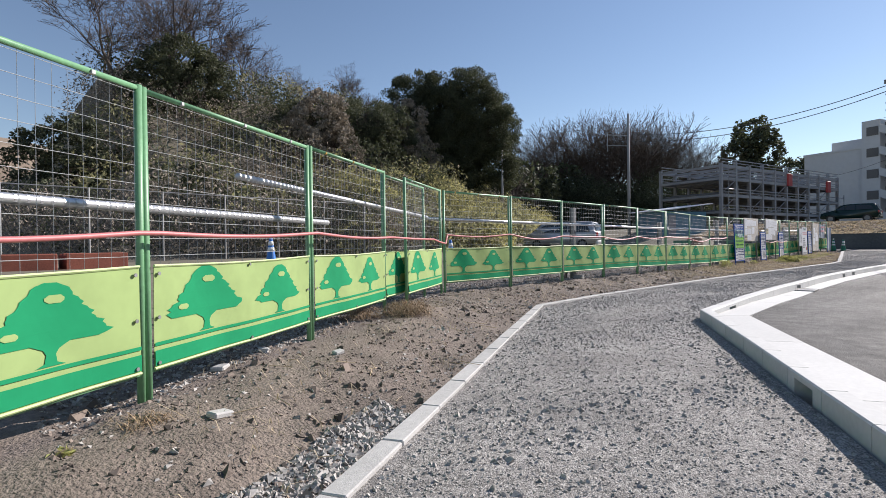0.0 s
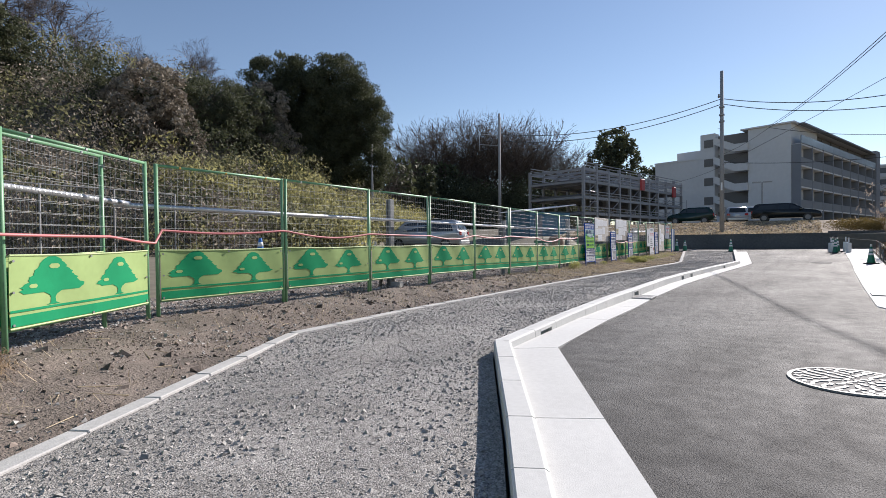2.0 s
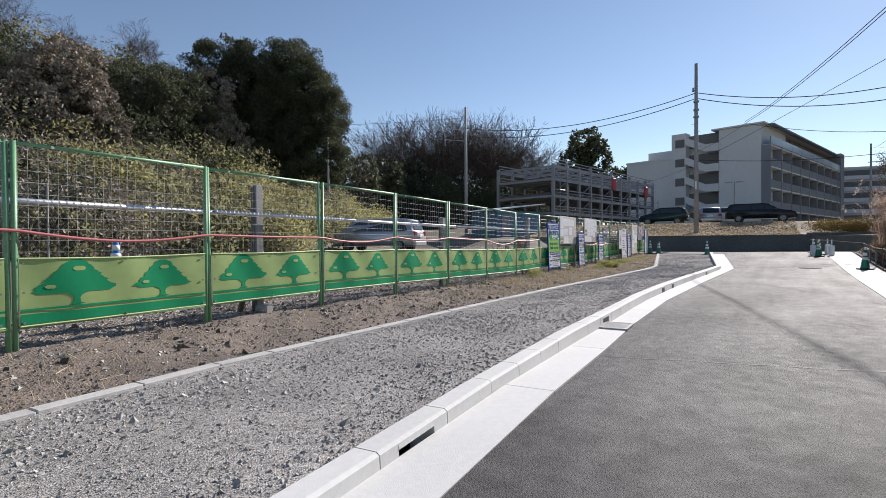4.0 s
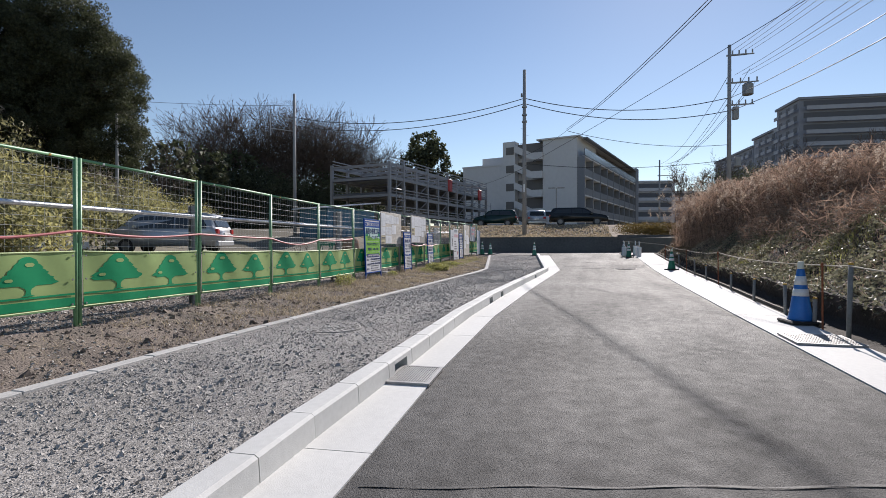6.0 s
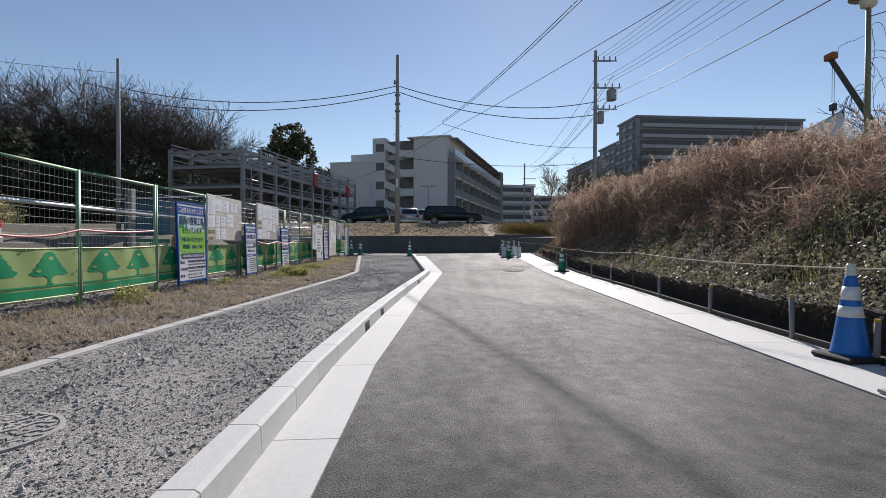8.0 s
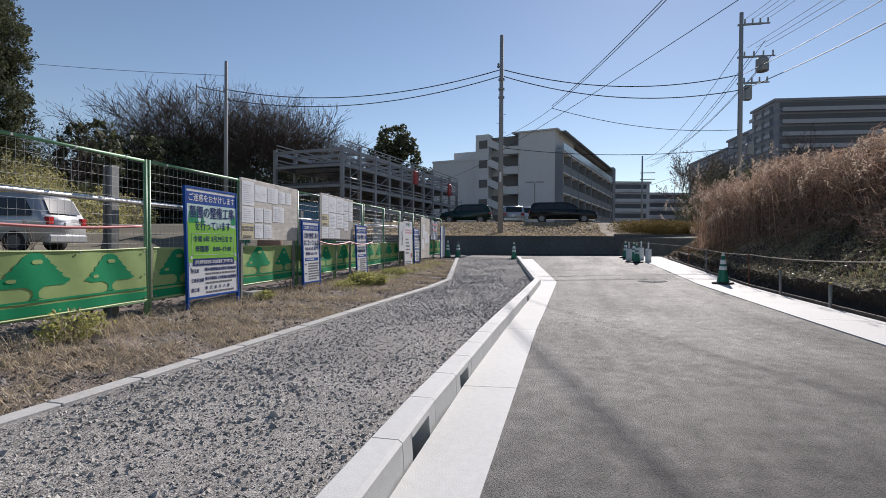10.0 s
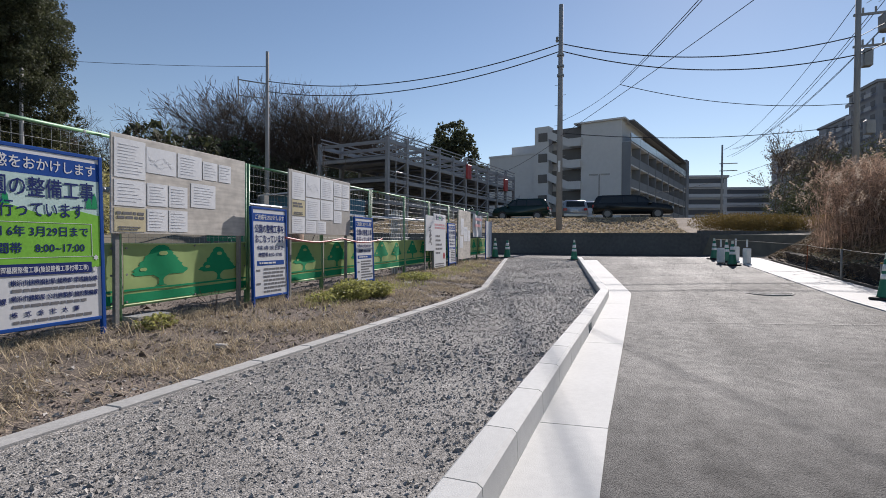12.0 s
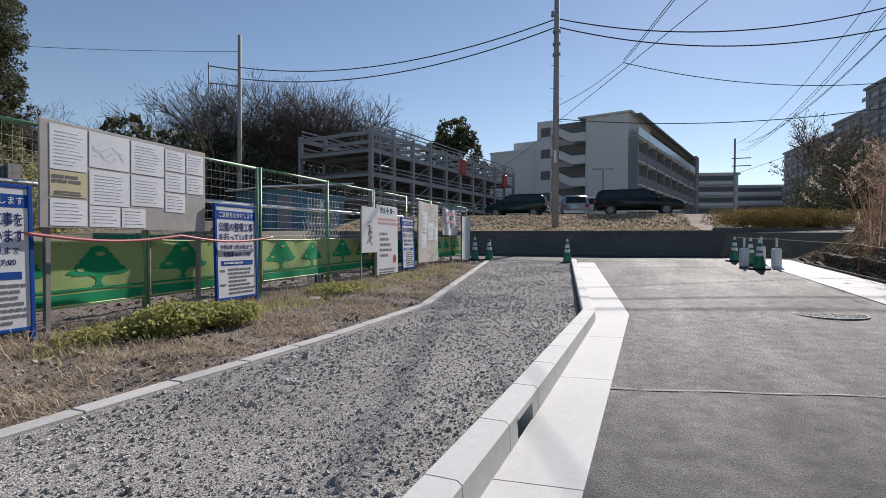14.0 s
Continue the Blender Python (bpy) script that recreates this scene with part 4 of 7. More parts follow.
def paper_board(x0, y, z0, w, h, sheets, label, ply, legs=True, yaw=1.6):
    b = thing("notice_board", pose(x0, y, 0, 0, 0, yaw), label, "notice board", "plywood notice boards")
    part("plywood", MB().cbox((0, 0, z0), (w, 0.02, z0 + h), 0.004), ply, b)
    if legs:
        g = ground_at(x0 + w / 2, y) - 0.05
        for x in (0.06, w - 0.09):
            part("leg", MB().box((x, 0.021, g), (x + 0.04, 0.06, z0 + h - 0.05)), M_STAKE, b, "grey wooden leg")
    r = random.Random(int(x0 * 7))
    for k, (x, z, sw, sh, kind) in enumerate(sheets):
        # a sheet that bulges a little from the board
        n = 8
        V, F = [], []
        for j in range(3):
            for i in range(n + 1):
                bulge = 0.002 * math.sin(math.pi * i / n) * math.sin(math.pi * (0.2 + 0.6 * j / 2)) * r.uniform(0.5, 1.2)
                V.append((x + sw * i / n, -0.003 - bulge, z0 + z + sh * j / 2))
        for j in range(2):
            F += [(j * (n + 1) + i, j * (n + 1) + i + 1, (j + 1) * (n + 1) + i + 1, (j + 1) * (n + 1) + i) for i in range(n)]
        o = len(V)
        V += [(vx2, -0.001, vz) for vx2, vy, vz in V[:o]]
        F += [tuple(reversed([q + o for q in f])) for f in F]
        sheet = part("paper_sheet", MB().add(V, F), M_CREAM if kind == 2 else M_PAPER, b, "yellowed notice sheet" if kind == 2 else "laminated white notice sheet", smooth=True)
        if kind == 1:
            ln = MB()
            for q in range(3):
                pts = [(x + sw * (0.1 + 0.8 * i / 14), -0.0062, z0 + z + sh * (0.30 + 0.13 * q + 0.07 * math.sin(i * 0.7 + q * 1.3) + 0.03 * math.sin(i * 2.3 + q))) for i in range(15)]
                ln.rope(pts, 0.0008, 3)
            part("map_lines", ln, M_FAINT, sheet)
        elif kind == 2:
            bars(sheet, x + 0.02, x + sw - 0.02, z0 + z + sh * 0.72, sh * 0.12, 2, sh * 0.18, M_TEXTGREY, -0.0066, k)
            bars(sheet, x + 0.04, x + sw - 0.04, z0 + z + sh * 0.16, sh * 0.06, 2, sh * 0.10, M_TEXTGREY, -0.0066, k)
        else:
            bars(sheet, x + sw * 0.12, x + sw * 0.9, z0 + z + sh * 0.84, 0.0035, max(4, int(sh / 0.035)), sh * 0.8 / max(4, int(sh / 0.035)), M_FAINT, -0.0064, k + 3)
    return b


sheets1 = [(0.03, 0.52, 0.33, 0.36, 0), (0.37, 0.60, 0.36, 0.25, 1), (0.75, 0.60, 0.33, 0.25, 0), (1.10, 0.62, 0.22, 0.20, 0), (1.34, 0.62, 0.20, 0.20, 0), (0.03, 0.26, 0.33, 0.24, 0), (0.38, 0.28, 0.24, 0.22, 0), (0.64, 0.28, 0.24, 0.22, 0), (0.93, 0.30, 0.36, 0.26, 3), (0.03, 0.02, 0.33, 0.22, 2), (0.38, 0.03, 0.24, 0.22, 0), (0.64, 0.03, 0.24, 0.22, 0)]
sheets2 = [(0.08, 0.50, 0.32, 0.38, 0), (0.42, 0.56, 0.40, 0.32, 1), (0.84, 0.56, 0.38, 0.32, 0), (1.24, 0.64, 0.26, 0.22, 0), (1.52, 0.64, 0.24, 0.22, 0), (0.08, 0.27, 0.32, 0.22, 2), (0.42, 0.22, 0.40, 0.32, 0), (0.84, 0.24, 0.38, 0.30, 3), (1.24, 0.42, 0.26, 0.20, 0), (1.52, 0.42, 0.24, 0.20, 0), (1.24, 0.20, 0.26, 0.20, 0), (0.08, 0.02, 0.32, 0.23, 0), (0.42, 0.02, 0.30, 0.19, 0), (0.74, 0.02, 0.26, 0.19, 0)]
paper_board(21.83, 6.68, 1.05, 1.80, 0.92, sheets1, "pale wood-grained plywood board covered in white notices", M_PLYBROWN)
paper_board(24.44, 6.68, 1.09, 1.80, 0.91, sheets2, "grey plywood board covered in white notices", M_PLY)
paper_board(32.98, 6.84, 0.47, 1.48, 1.50, [(0.25, 0.75, 0.35, 0.5, 0), (0.65, 0.55, 0.42, 0.45, 0), (1.10, 0.55, 0.30, 0.35, 0), (0.15, 0.35, 0.4, 0.35, 3)], "pale plywood board with a few notices", M_PLYBROWN)
# poster on stakes
b = thing("poster_board", pose(30.33, 6.76, -0.13, 0, 0, 2), "white poster board with a dark sketch on stakes", "poster")
g = ground_at(30, 6.74) + 0.10
part("panel", MB().cbox((-0.34, 0, 0.90), (0.34, 0.02, 1.78), 0.004), M_SIGNWHITE, b)
for x in (-0.32, 0.28):
    part("stake", MB().box((x, 0.021, g), (x + 0.035, 0.05, 1.75)), M_STAKE, b)
sk = MB()
for i in range(26):
    q = pose(rnd.gauss(0, 0.05), 0, 1.34 + rnd.gauss(0, 0.17), 0, rnd.uniform(0, 180), 0)
    sk.box((-0.035, -0.003, -0.012), (0.035, -0.001, 0.012), q)
part("sketch", sk, M_TEXTGREY, b)
# safety sign
b = thing("safety_sign", pose(31.20, 6.78, -0.10, -1, 0, 2), "white safety notice with pink line and writing", "sign")
part("panel", MB().cbox((-0.53, 0, 0.42), (0.53, 0.02, 1.83), 0.004), M_SIGNWHITE, b)
for x in (-0.46, 0.42):
    part("leg", MB().box((x, 0.021, 0.2), (x + 0.04, 0.05, 1.75)), M_STAKE, b)
lettering(b, "安全", 0.13, -0.36, 1.68, M_TEXTDARK, "LEFT", -0.003)
lettering(b, "第一", 0.13, 0.12, 1.68, M_TEXTDARK, "LEFT", -0.003)
cr = MB().box((-0.075, -0.003, 1.71), (0.075, -0.001, 1.75)).box((-0.02, -0.0031, 1.655), (0.02, -0.0011, 1.805))
part("green_cross", cr, M_PRINT, b)
bars(b, -0.48, 0.48, 1.52, 0.05, 2, 0.08, M_PINK, seed=4)
bars(b, -0.40, 0.20, 1.22, 0.05, 5, 0.11, M_TEXTGREY, seed=8)
bars(b, -0.45, 0.45, 0.50, 0.03, 2, 0.06, M_TEXTGREY, seed=9)
part("emblem", MB().lathe([(0.09, -0.001), (0.09, 0.001), (0.045, 0.001), (0.045, -0.001)], 20), M_TEXTRED, b).matrix_basis = pose(0.34, -0.003, 0.72, 90, 0, 0)
# cloth banner on the fence and a white panel at the end
b = thing("cloth_banner", pose(35.05, 6.98, -0.1, 0, 0, 2), "white cloth banner with red writing tied to the fence", "banner")
V, F = [], []
for j in range(6):
    for i in range(13):
        V.append((1.45 * i / 12 + 0.02 * math.sin(j), -0.03 + 0.03 * math.sin(i * 1.1 + j * 0.6), 1.28 + 0.80 * j / 5 - 0.05 * math.sin(math.pi * i / 12) * j / 5))
F = [(j * 13 + i, j * 13 + i + 1, (j + 1) * 13 + i + 1, (j + 1) * 13 + i) for j in range(5) for i in range(12)]
o = len(V)
V += [(x, y + 0.004, z) for x, y, z in V]
F += [tuple(reversed([k + o for k in f])) for f in F]
part("cloth", MB().add(V, F), M_SIGNWHITE, b, smooth=True)
bars(b, 0.15, 1.3, 1.85, 0.09, 2, 0.22, M_PINK, -0.07, 3)
b = thing("end_panel", pose(37.1, 6.90, -0.12, 0, 0, 2), "plain white panel in a blue-edged frame at the fence end", "sign")
part("panel", MB().cbox((-0.48, 0, 0.56), (0.48, 0.02, 1.90), 0.004), M_SIGNWHITE, b)
for x in (-0.52, 0.482):
    part("leg", MB().box((x, 0, 0.25), (x + 0.035, 0.03, 1.92)), M_SIGNBLUE, b)
# folding lattice gate
b = thing("lattice_gate", pose(28.85, 7.16, fence_z(28.5), 0, 0, 2), "pale folding lattice gate stood behind the fence", "gate")
for i in range(11):
    x = 0.1 * i
    for sgn in (1, -1):
        for k in range(3):
            z = 0.62 + 0.24 * k
            part("lattice_bar", MB().box((-0.008, -0.006 * sgn, 0), (0.008, -0.006 * sgn + 0.004, 0.29), pose(x, 0, z, 0, 22 * sgn, 0)), M_PIPE, b)
    part("upright", MB().tube((x + 0.05, 0.008, 0.0), (x + 0.05, 0.008, 1.52), 0.008, n=6), M_PIPE, b)
# hollow block at the sign's foot
b = MB()
for a, c in (((0, 0, 0), (0.39, 0.19, 0.022)), ((0, 0, 0.078), (0.39, 0.19, 0.10)), ((0, 0, 0.022), (0.03, 0.19, 0.078)), ((0.12, 0, 0.022), (0.15, 0.19, 0.078)), ((0.24, 0, 0.022), (0.27, 0.19, 0.078)), ((0.36, 0, 0.022), (0.39, 0.19, 0.078))):
    b.box(a, c)
single("concrete_block", b, M_BLOCK, "grey hollow concrete block lying at the fence foot", "block", m=pose(22.05, 6.62, ground_at(22.2, 6.65) + 0.0, 0, 0, 3))
single("concrete_block", MB().cbox((0, 0, 0), (0.12, 0.2, 0.12), 0.008), M_BLOCK, "grey concrete fence weight under the banner", "block", m=pose(10.1, 6.42, ground_at(10.1, 6.5) - 0.01, 0, 0, 10))


# ---- cones, stakes, rope ----
def cone(m, material, cap, label):
    c = thing("traffic_cone", m, label, "traffic cone", "traffic cones")
    part("base", MB().cbox((-0.19, -0.19, 0), (0.19, 0.19, 0.045), 0.015), M_BLACK, c, "black weighted base")
    part("body", MB().lathe([(0.145, 0.045), (0.135, 0.07), (0.118, 0.16), (0.045, 0.66), (0.036, 0.70), (0.02, 0.70)], 24), material, c, smooth=True)

    def rad(z):
        return 0.118 + (0.045 - 0.118) * (z - 0.16) / 0.5 + 0.002
    for z0, z1 in ((0.35, 0.44), (0.49, 0.60)):
        part("reflective_band", MB().lathe([(rad(z0) - 0.004, z0), (rad(z0), z0), (rad(z1), z1), (rad(z1) - 0.004, z1)], 24), M_WHITEBAND, c, "white reflective band", smooth=True)
    if cap:
        part("lamp_cap", MB().lathe([(0.04, 0.69), (0.04, 0.71), (0.034, 0.72), (0.034, 0.775), (0.028, 0.785)], 16), M_CAP, c, "pale plastic warning light cap", smooth=True)
    return c


def on_road(x, y, yaw=0.0, dz=0.0):
    return pose(x, y, float(base_z(x, y)) + dz, 0, 0, yaw)


cone(on_road(16.08, -1.36, 8, 0.014), M_BLUECONE, True, "blue plastic cone with white bands and lamp cap")
for x, y, dz in ((28.9, -1.95, 0.014), (38.25, 3.85, 0.0), (38.2, 6.42, 0.05), (37.95, 6.85, 0.06), (39.7, -1.15, 0.0), (38.3, -1.30, 0.0), (36.6, -1.15, 0.0)):
    cone(on_road(x, y, rnd.uniform(0, 90), dz), M_GREENCONE, x != 38.2, "green plastic cone with white bands")
for x, y in ((38.9, -1.70), (37.5, -1.75), (37.6, -1.0)):
    w = thing("water_weight", on_road(x, y, 20), "white plastic water-filled post weight", "weight", "water weights")
    part("tank", MB().cbox((-0.10, -0.10, 0), (0.10, 0.10, 0.52), 0.03), M_WHITEBAND, w)
    part("neck", MB().tube((0, 0, 0.55), (0, 0, 0.80), 0.03, n=10), M_WHITEBAND, w)

ry = lambda x: float(along(STRIP_R, x)) - 0.03
rope_pts = []
for x, h, kind in ((13.45, 0.80, 0), (15.05, 0.82, 0), (15.70, 0.80, 1), (15.95, 0.36, 0), (17.0, 0.45, 0), (18.85, 0.40, 0), (20.9, 0.38, 0), (22.5, 0.82, 1), (24.3, 0.4, 0), (26.4, 0.55, 0), (28.4, 0.80, 1), (30.3, 0.55, 0), (32.4, 0.75, 0), (35.0, 0.75, 1)):
    z = float(base_z(x, -1.1))
    s = thing("roadside_stake", pose(x, ry(x), z - 0.15, rnd.uniform(-2, 2), rnd.uniform(-2, 2), 0), "thin rusty steel stake" if kind else "grey stake with a yellow painted top", "stake", "roadside stakes")
    if kind:
        part("bar", MB().tube((0, 0, 0), (0, 0, h + 0.15), 0.011, n=8), M_RUST, s)
        part("tie", MB().tube((0, 0, h + 0.10), (0, 0, h + 0.135), 0.02, n=8), M_RUST, s)
    else:
        part("shaft", MB().tube((0, 0, 0), (0, 0, h + 0.13), 0.024, n=12), M_STAKE, s, smooth=True)
        part("painted_top", MB().tube((0, 0, h + 0.13), (0, 0, h + 0.155), 0.026, 0.022, n=12), M_STAKETOP, s, "yellow painted top")
    if h > 0.7:
        rope_pts.append(Vector((x, ry(x), z + h - 0.03)))
rp = []
for a, b in zip(rope_pts, rope_pts[1:]):
    n = 14
    for i in range(n):
        t = i / n
        p = a.lerp(b, t)
        p.z -= 0.035 * (b - a).length * 0.5 * 4 * t * (1 - t) * 0.5
        rp.append(p)
rp.append(rope_pts[-1])
rp += [Vector((37.0, -1.6, 1.1)), Vector((38.2, -0.95, 1.15))]
single("rope", MB().rope(rp, 0.008, 6), M_ROPE, "pale guard rope sagging between the stakes", "rope", smooth=True)
fb = thing("formwork_board", pose(0, 0, 0), "weathered formwork board standing along the strip", "board")
for i in range(13):
    x0, x1 = 15.9 + 1.8 * i, 15.9 + 1.8 * (i + 1) - 0.01
    a, b = Vector((x0, ry(x0) - 0.04, float(base_z(x0, -1.1)))), Vector((x1, ry(x1) - 0.04, float(base_z(x1, -1.1))))
    m, ln = piece_pose(a, b, a.z - 0.06, b.z - 0.06)
    part("plank", MB().box((0, -0.025, 0), (ln, 0.0, 0.115)), M_BOARDWOOD, fb).matrix_basis = m


# ---- poles and cables ----
def sagging(a, b, sag, n=24):
    a, b = Vector(a), Vector(b)
    return [a.lerp(b, i / n) - Vector((0, 0, sag * 4 * (i / n) * (1 - i / n))) for i in range(n + 1)]


def cable(a, b, sag, r, material=M_CABLE, label="thin black overhead cable"):
    single("overhead_cable", MB().rope(sagging(a, b, sag), r, 5), material, label, "cable", "overhead cables")


def pole(x, y, z0, z1, label, r=0.16):
    p = thing("utility_pole", pose(x, y, z0), label, "utility pole", "utility poles")
    part("shaft", MB().tube((0, 0, -0.5), (0, 0, z1 - z0), r, r * 0.68, n=14), M_UTIL, p, smooth=True)
    return p


pu = pole(46.66, 5.30, 1.55, 13.95, "tall grey concrete utility pole on the slope", 0.17)
for z in (9.0, 9.6, 8.5):
    part("band", MB().tube((0, 0, z), (0, 0, z + 0.12), 0.19, n=12), M_STEEL, pu)
part("pole_plate", MB().box((-0.2, -0.06, 3.3), (-0.17, 0.06, 3.9)), M_WHITEBAND, pu)
part("insulator", MB().lathe([(0.06, 0), (0.09, 0.08), (0.05, 0.16), (0.08, 0.24), (0.03, 0.3)], 10, (0.0, 0.2, 10.4)), M_STEEL, pu)
for i in range(12):
    part("step_bolt", MB().tube((0, 0.1 * (1 if i % 2 else -1), 2.0 + 0.55 * i), (0, 0.30 * (1 if i % 2 else -1), 2.0 + 0.55 * i), 0.012, n=5), M_STEEL, pu)
pm = pole(47.3, 25.0, 1.4, 13.9, "grey concrete utility pole with a side bracket", 0.16)
part("bracket", MB().tube((0, 0, 10.3), (-0.4, 2.1, 10.7), 0.04, n=6).tube((0, 0, 9.3), (-0.4, 2.0, 9.6), 0.04, n=6).tube((-0.4, 2.05, 9.0), (-0.4, 2.1, 10.9), 0.05, n=6), M_STEEL, pm)
pr = pole(49.6, -9.16, 2.0, 15.4, "grey utility pole with crossarms and transformer", 0.17)
for z, l in ((12.6, 1.3), (10.6, 1.6), (9.0, 1.3)):
    part("crossarm", MB().box((-0.06, -0.5 - l * 0.5, z), (0.06, 0.2, z + 0.10)).box((-0.05, -0.3 - l, z + 0.02), (0.05, -0.5 - l * 0.5, z + 0.08)), M_STEEL, pr)
    for k in range(4):
        part("insulator", MB().tube((0, -0.2 - k * l * 0.33, z + 0.1), (0, -0.2 - k * l * 0.33, z + 0.38), 0.05, n=8), M_STEEL, pr)
part("transformer", MB().lathe([(0.30, 0), (0.36, 0.05), (0.36, 0.75), (0.25, 0.85)], 14, (0, -1.2, 9.7)), M_STEEL, pr, "grey transformer can")
part("junction_box", MB().cbox((-0.2, -0.6, 8.0), (0.2, -0.2, 8.9), 0.03), M_STEEL, pr)
part("junction_box", MB().cbox((-0.2, -0.75, 4.6), (0.2, -0.35, 5.3), 0.03), M_STEEL, pr)
pf = pole(89.7, -10.2, 2.7, 13.4, "distant thin utility pole with crossarms", 0.15)
for z in (8.3, 7.4):
    part("crossarm", MB().box((-0.05, -1.7, z), (0.05, 0.3, z + 0.1)), M_STEEL, pf)
pb = pole(36.7, 32.4, 2.0, 10.1, "thin grey pole standing among bamboo", 0.13)

for zp, zq, zl in ((11.85, 11.6, 11.9), (11.45, 10.65, 11.2)):
    cable((46.66, 5.30, zp), (49.6, -9.16, zq), 0.9, 0.03)
    cable((46.66, 5.30, zp), (47.3, 25.0, zl), 1.1, 0.03)
cable((47.3, 25.0, 12.9), (30, 62, 15), 1.0, 0.015)
for z1, rr in ((10.65, 0.024), (11.6, 0.02)):
    cable((49.6, -9.3, z1), (-4, -12.9, z1 - 0.1), 1.6, rr)
for k in range(4):
    cable((49.6, -9.4 - 0.45 * k, 15.0), (-4, -13.2 - 0.55 * k, 15.2), 1.6, 0.014, M_CABLELIGHT, "thin silvery overhead power line")
for k in range(3):
    cable((49.6, -9.5 - 0.5 * k, 13.2), (-4, -13.1 - 0.6 * k, 13.4), 1.6, 0.014, M_CABLELIGHT, "thin silvery overhead power line")
for k in range(5):
    cable((49.6, -9.3 - 0.4 * k, 13.6 - 0.9 * (k % 3)), (89.7, -10.4 - 0.3 * k, 12.8 - 0.9 * (k % 2)), 1.2, 0.018)
J = (45.7, 2.23, 9.05)
for dz in (0, 0.12):
    cable((45.7, 2.23, 9.05 + dz), (4, -6.7, 8.9 + dz), 1.0, 0.014)
cable(J, (46.66, 5.30, 7.6), 0.15, 0.012)
cable(J, (49.6, -9.16, 8.2), 0.5, 0.018)
cable((46.66, 5.30, 6.8), (0, -19.9, 12.4), 0.6, 0.012)
cable((46.66, 5.30, 7.0), (49.6, -9.16, 7.1), 0.45, 0.02)
cable((46.66, 5.30, 6.7), (92, 22, 11), 0.8, 0.014)
cable((49.6, -9.16, 6.8), (104, -2, 9), 0.9, 0.014)

# old park lamp on the bank
lz = float(land_z(24.16, -8.2))
lp = thing("park_lamp", pose(24.16, -8.2, lz), "rusty park lamp with a saucer hood and dead vines", "street lamp")
part("shaft", MB().tube((0, 0, -0.3), (0, 0, 6.75 - lz), 0.075, 0.055, n=12), M_LAMPGREEN, lp, smooth=True)
part("lantern", MB().lathe([(0.07, 0), (0.16, 0.05), (0.20, 0.26), (0.19, 0.30)], 18, (0, 0, 6.70 - lz)), M_CAP, lp, "cream lantern bowl", smooth=True)
part("hood", MB().lathe([(0.20, 0.27), (0.40, 0.28), (0.41, 0.31), (0.25, 0.40), (0.05, 0.45)], 22, (0, 0, 6.70 - lz)), M_LAMPGREEN, lp, "flat green saucer hood", smooth=True)
vn = MB()
for k in range(26):
    a, z = rnd.uniform(0, 6.28), rnd.uniform(0.5, 6.3 - lz)
    pts = [Vector((0.07 * math.cos(a), 0.07 * math.sin(a), z))]
    d = Vector((math.cos(a), math.sin(a), rnd.uniform(-0.5, 0.6))) * 0.09
    for i in range(8):
        pts.append(pts[-1] + d)
        d = d + Vector((rnd.uniform(-0.05, 0.05), rnd.uniform(-0.05, 0.05), rnd.uniform(-0.07, 0.03)))
    vn.rope(pts, 0.006, 4)
part("dead_vine", vn, M_TWIG, lp, "dead vines hanging from the shaft")
cable((24.16, -8.2, 6.5), (12, -17, 8.0), 0.3, 0.012)

# white hoarding and crane behind the bank
hb = thing("white_hoarding", pose(53.0, -24.2, 0, 0, 0, 202.8), "white sheeted hoarding wall on the rise", "hoarding")
for i in range(6):
    x = i * 0.92
    part("sheet", MB().prism([(x, 1.5), (x + 0.91, 1.5), (x + 0.91, 8.7 + 0.33 * (i + 1)), (x, 8.7 + 0.33 * i)], 0, 0.06), M_WHITESHEET, hb)
cb = thing("mobile_crane", pose(69.6, -53.4, float(land_z(69.6, -53.4))), "distant mobile crane with a dark raised boom and hook", "crane")
q1 = Vector((75.2 - 69.6, -45.9 + 53.4, 24.4 - float(land_z(69.6, -53.4))))
q0 = Vector((0, 0, 2.2))
qm = q0.lerp(q1, 0.55)
part("boom", MB().tube(q0, qm, 0.62, 0.56, n=4), M_CRANE, cb)
part("boom_extension", MB().tube(qm, q1, 0.46, 0.40, n=4), M_CRANE, cb)
part("boom_head", MB().cbox((-0.9, -0.45, -0.4), (0.5, 0.45, 0.45), 0.1, Matrix.Translation(q1)), M_RUST, cb, "reddish boom head")
tip = q1 + Vector((-0.8, 0, -0.3))
for dx in (0.0, 0.35):
    part("hoist_rope", MB().tube(tip + Vector((dx, 0, 0)), tip + Vector((dx, 0, -5.6)), 0.035, n=4), M_CABLE, cb)
hook = MB().cbox((-0.2, -0.3, -6.5), (0.55, 0.3, -5.6), 0.1, Matrix.Translation(tip))
hook.tube(tip + Vector((0.17, 0, -6.5)), tip + Vector((0.17, 0, -7.2)), 0.12, n=6)
part("hook_block", hook, M_CRANE, cb, "black hook block")
part("carrier", MB().cbox((-4.5, -1.3, 0.9), (4.5, 1.3, 2.0), 0.1), M_CRANE, cb)
for wx in (-3.4, -1.8, 1.8, 3.4):
    for wy in (-1.25, 1.25):
        part("wheel", MB().tube((wx, wy - 0.15, 0.5), (wx, wy + 0.15, 0.5), 0.5, n=14), M_BLACK, cb)


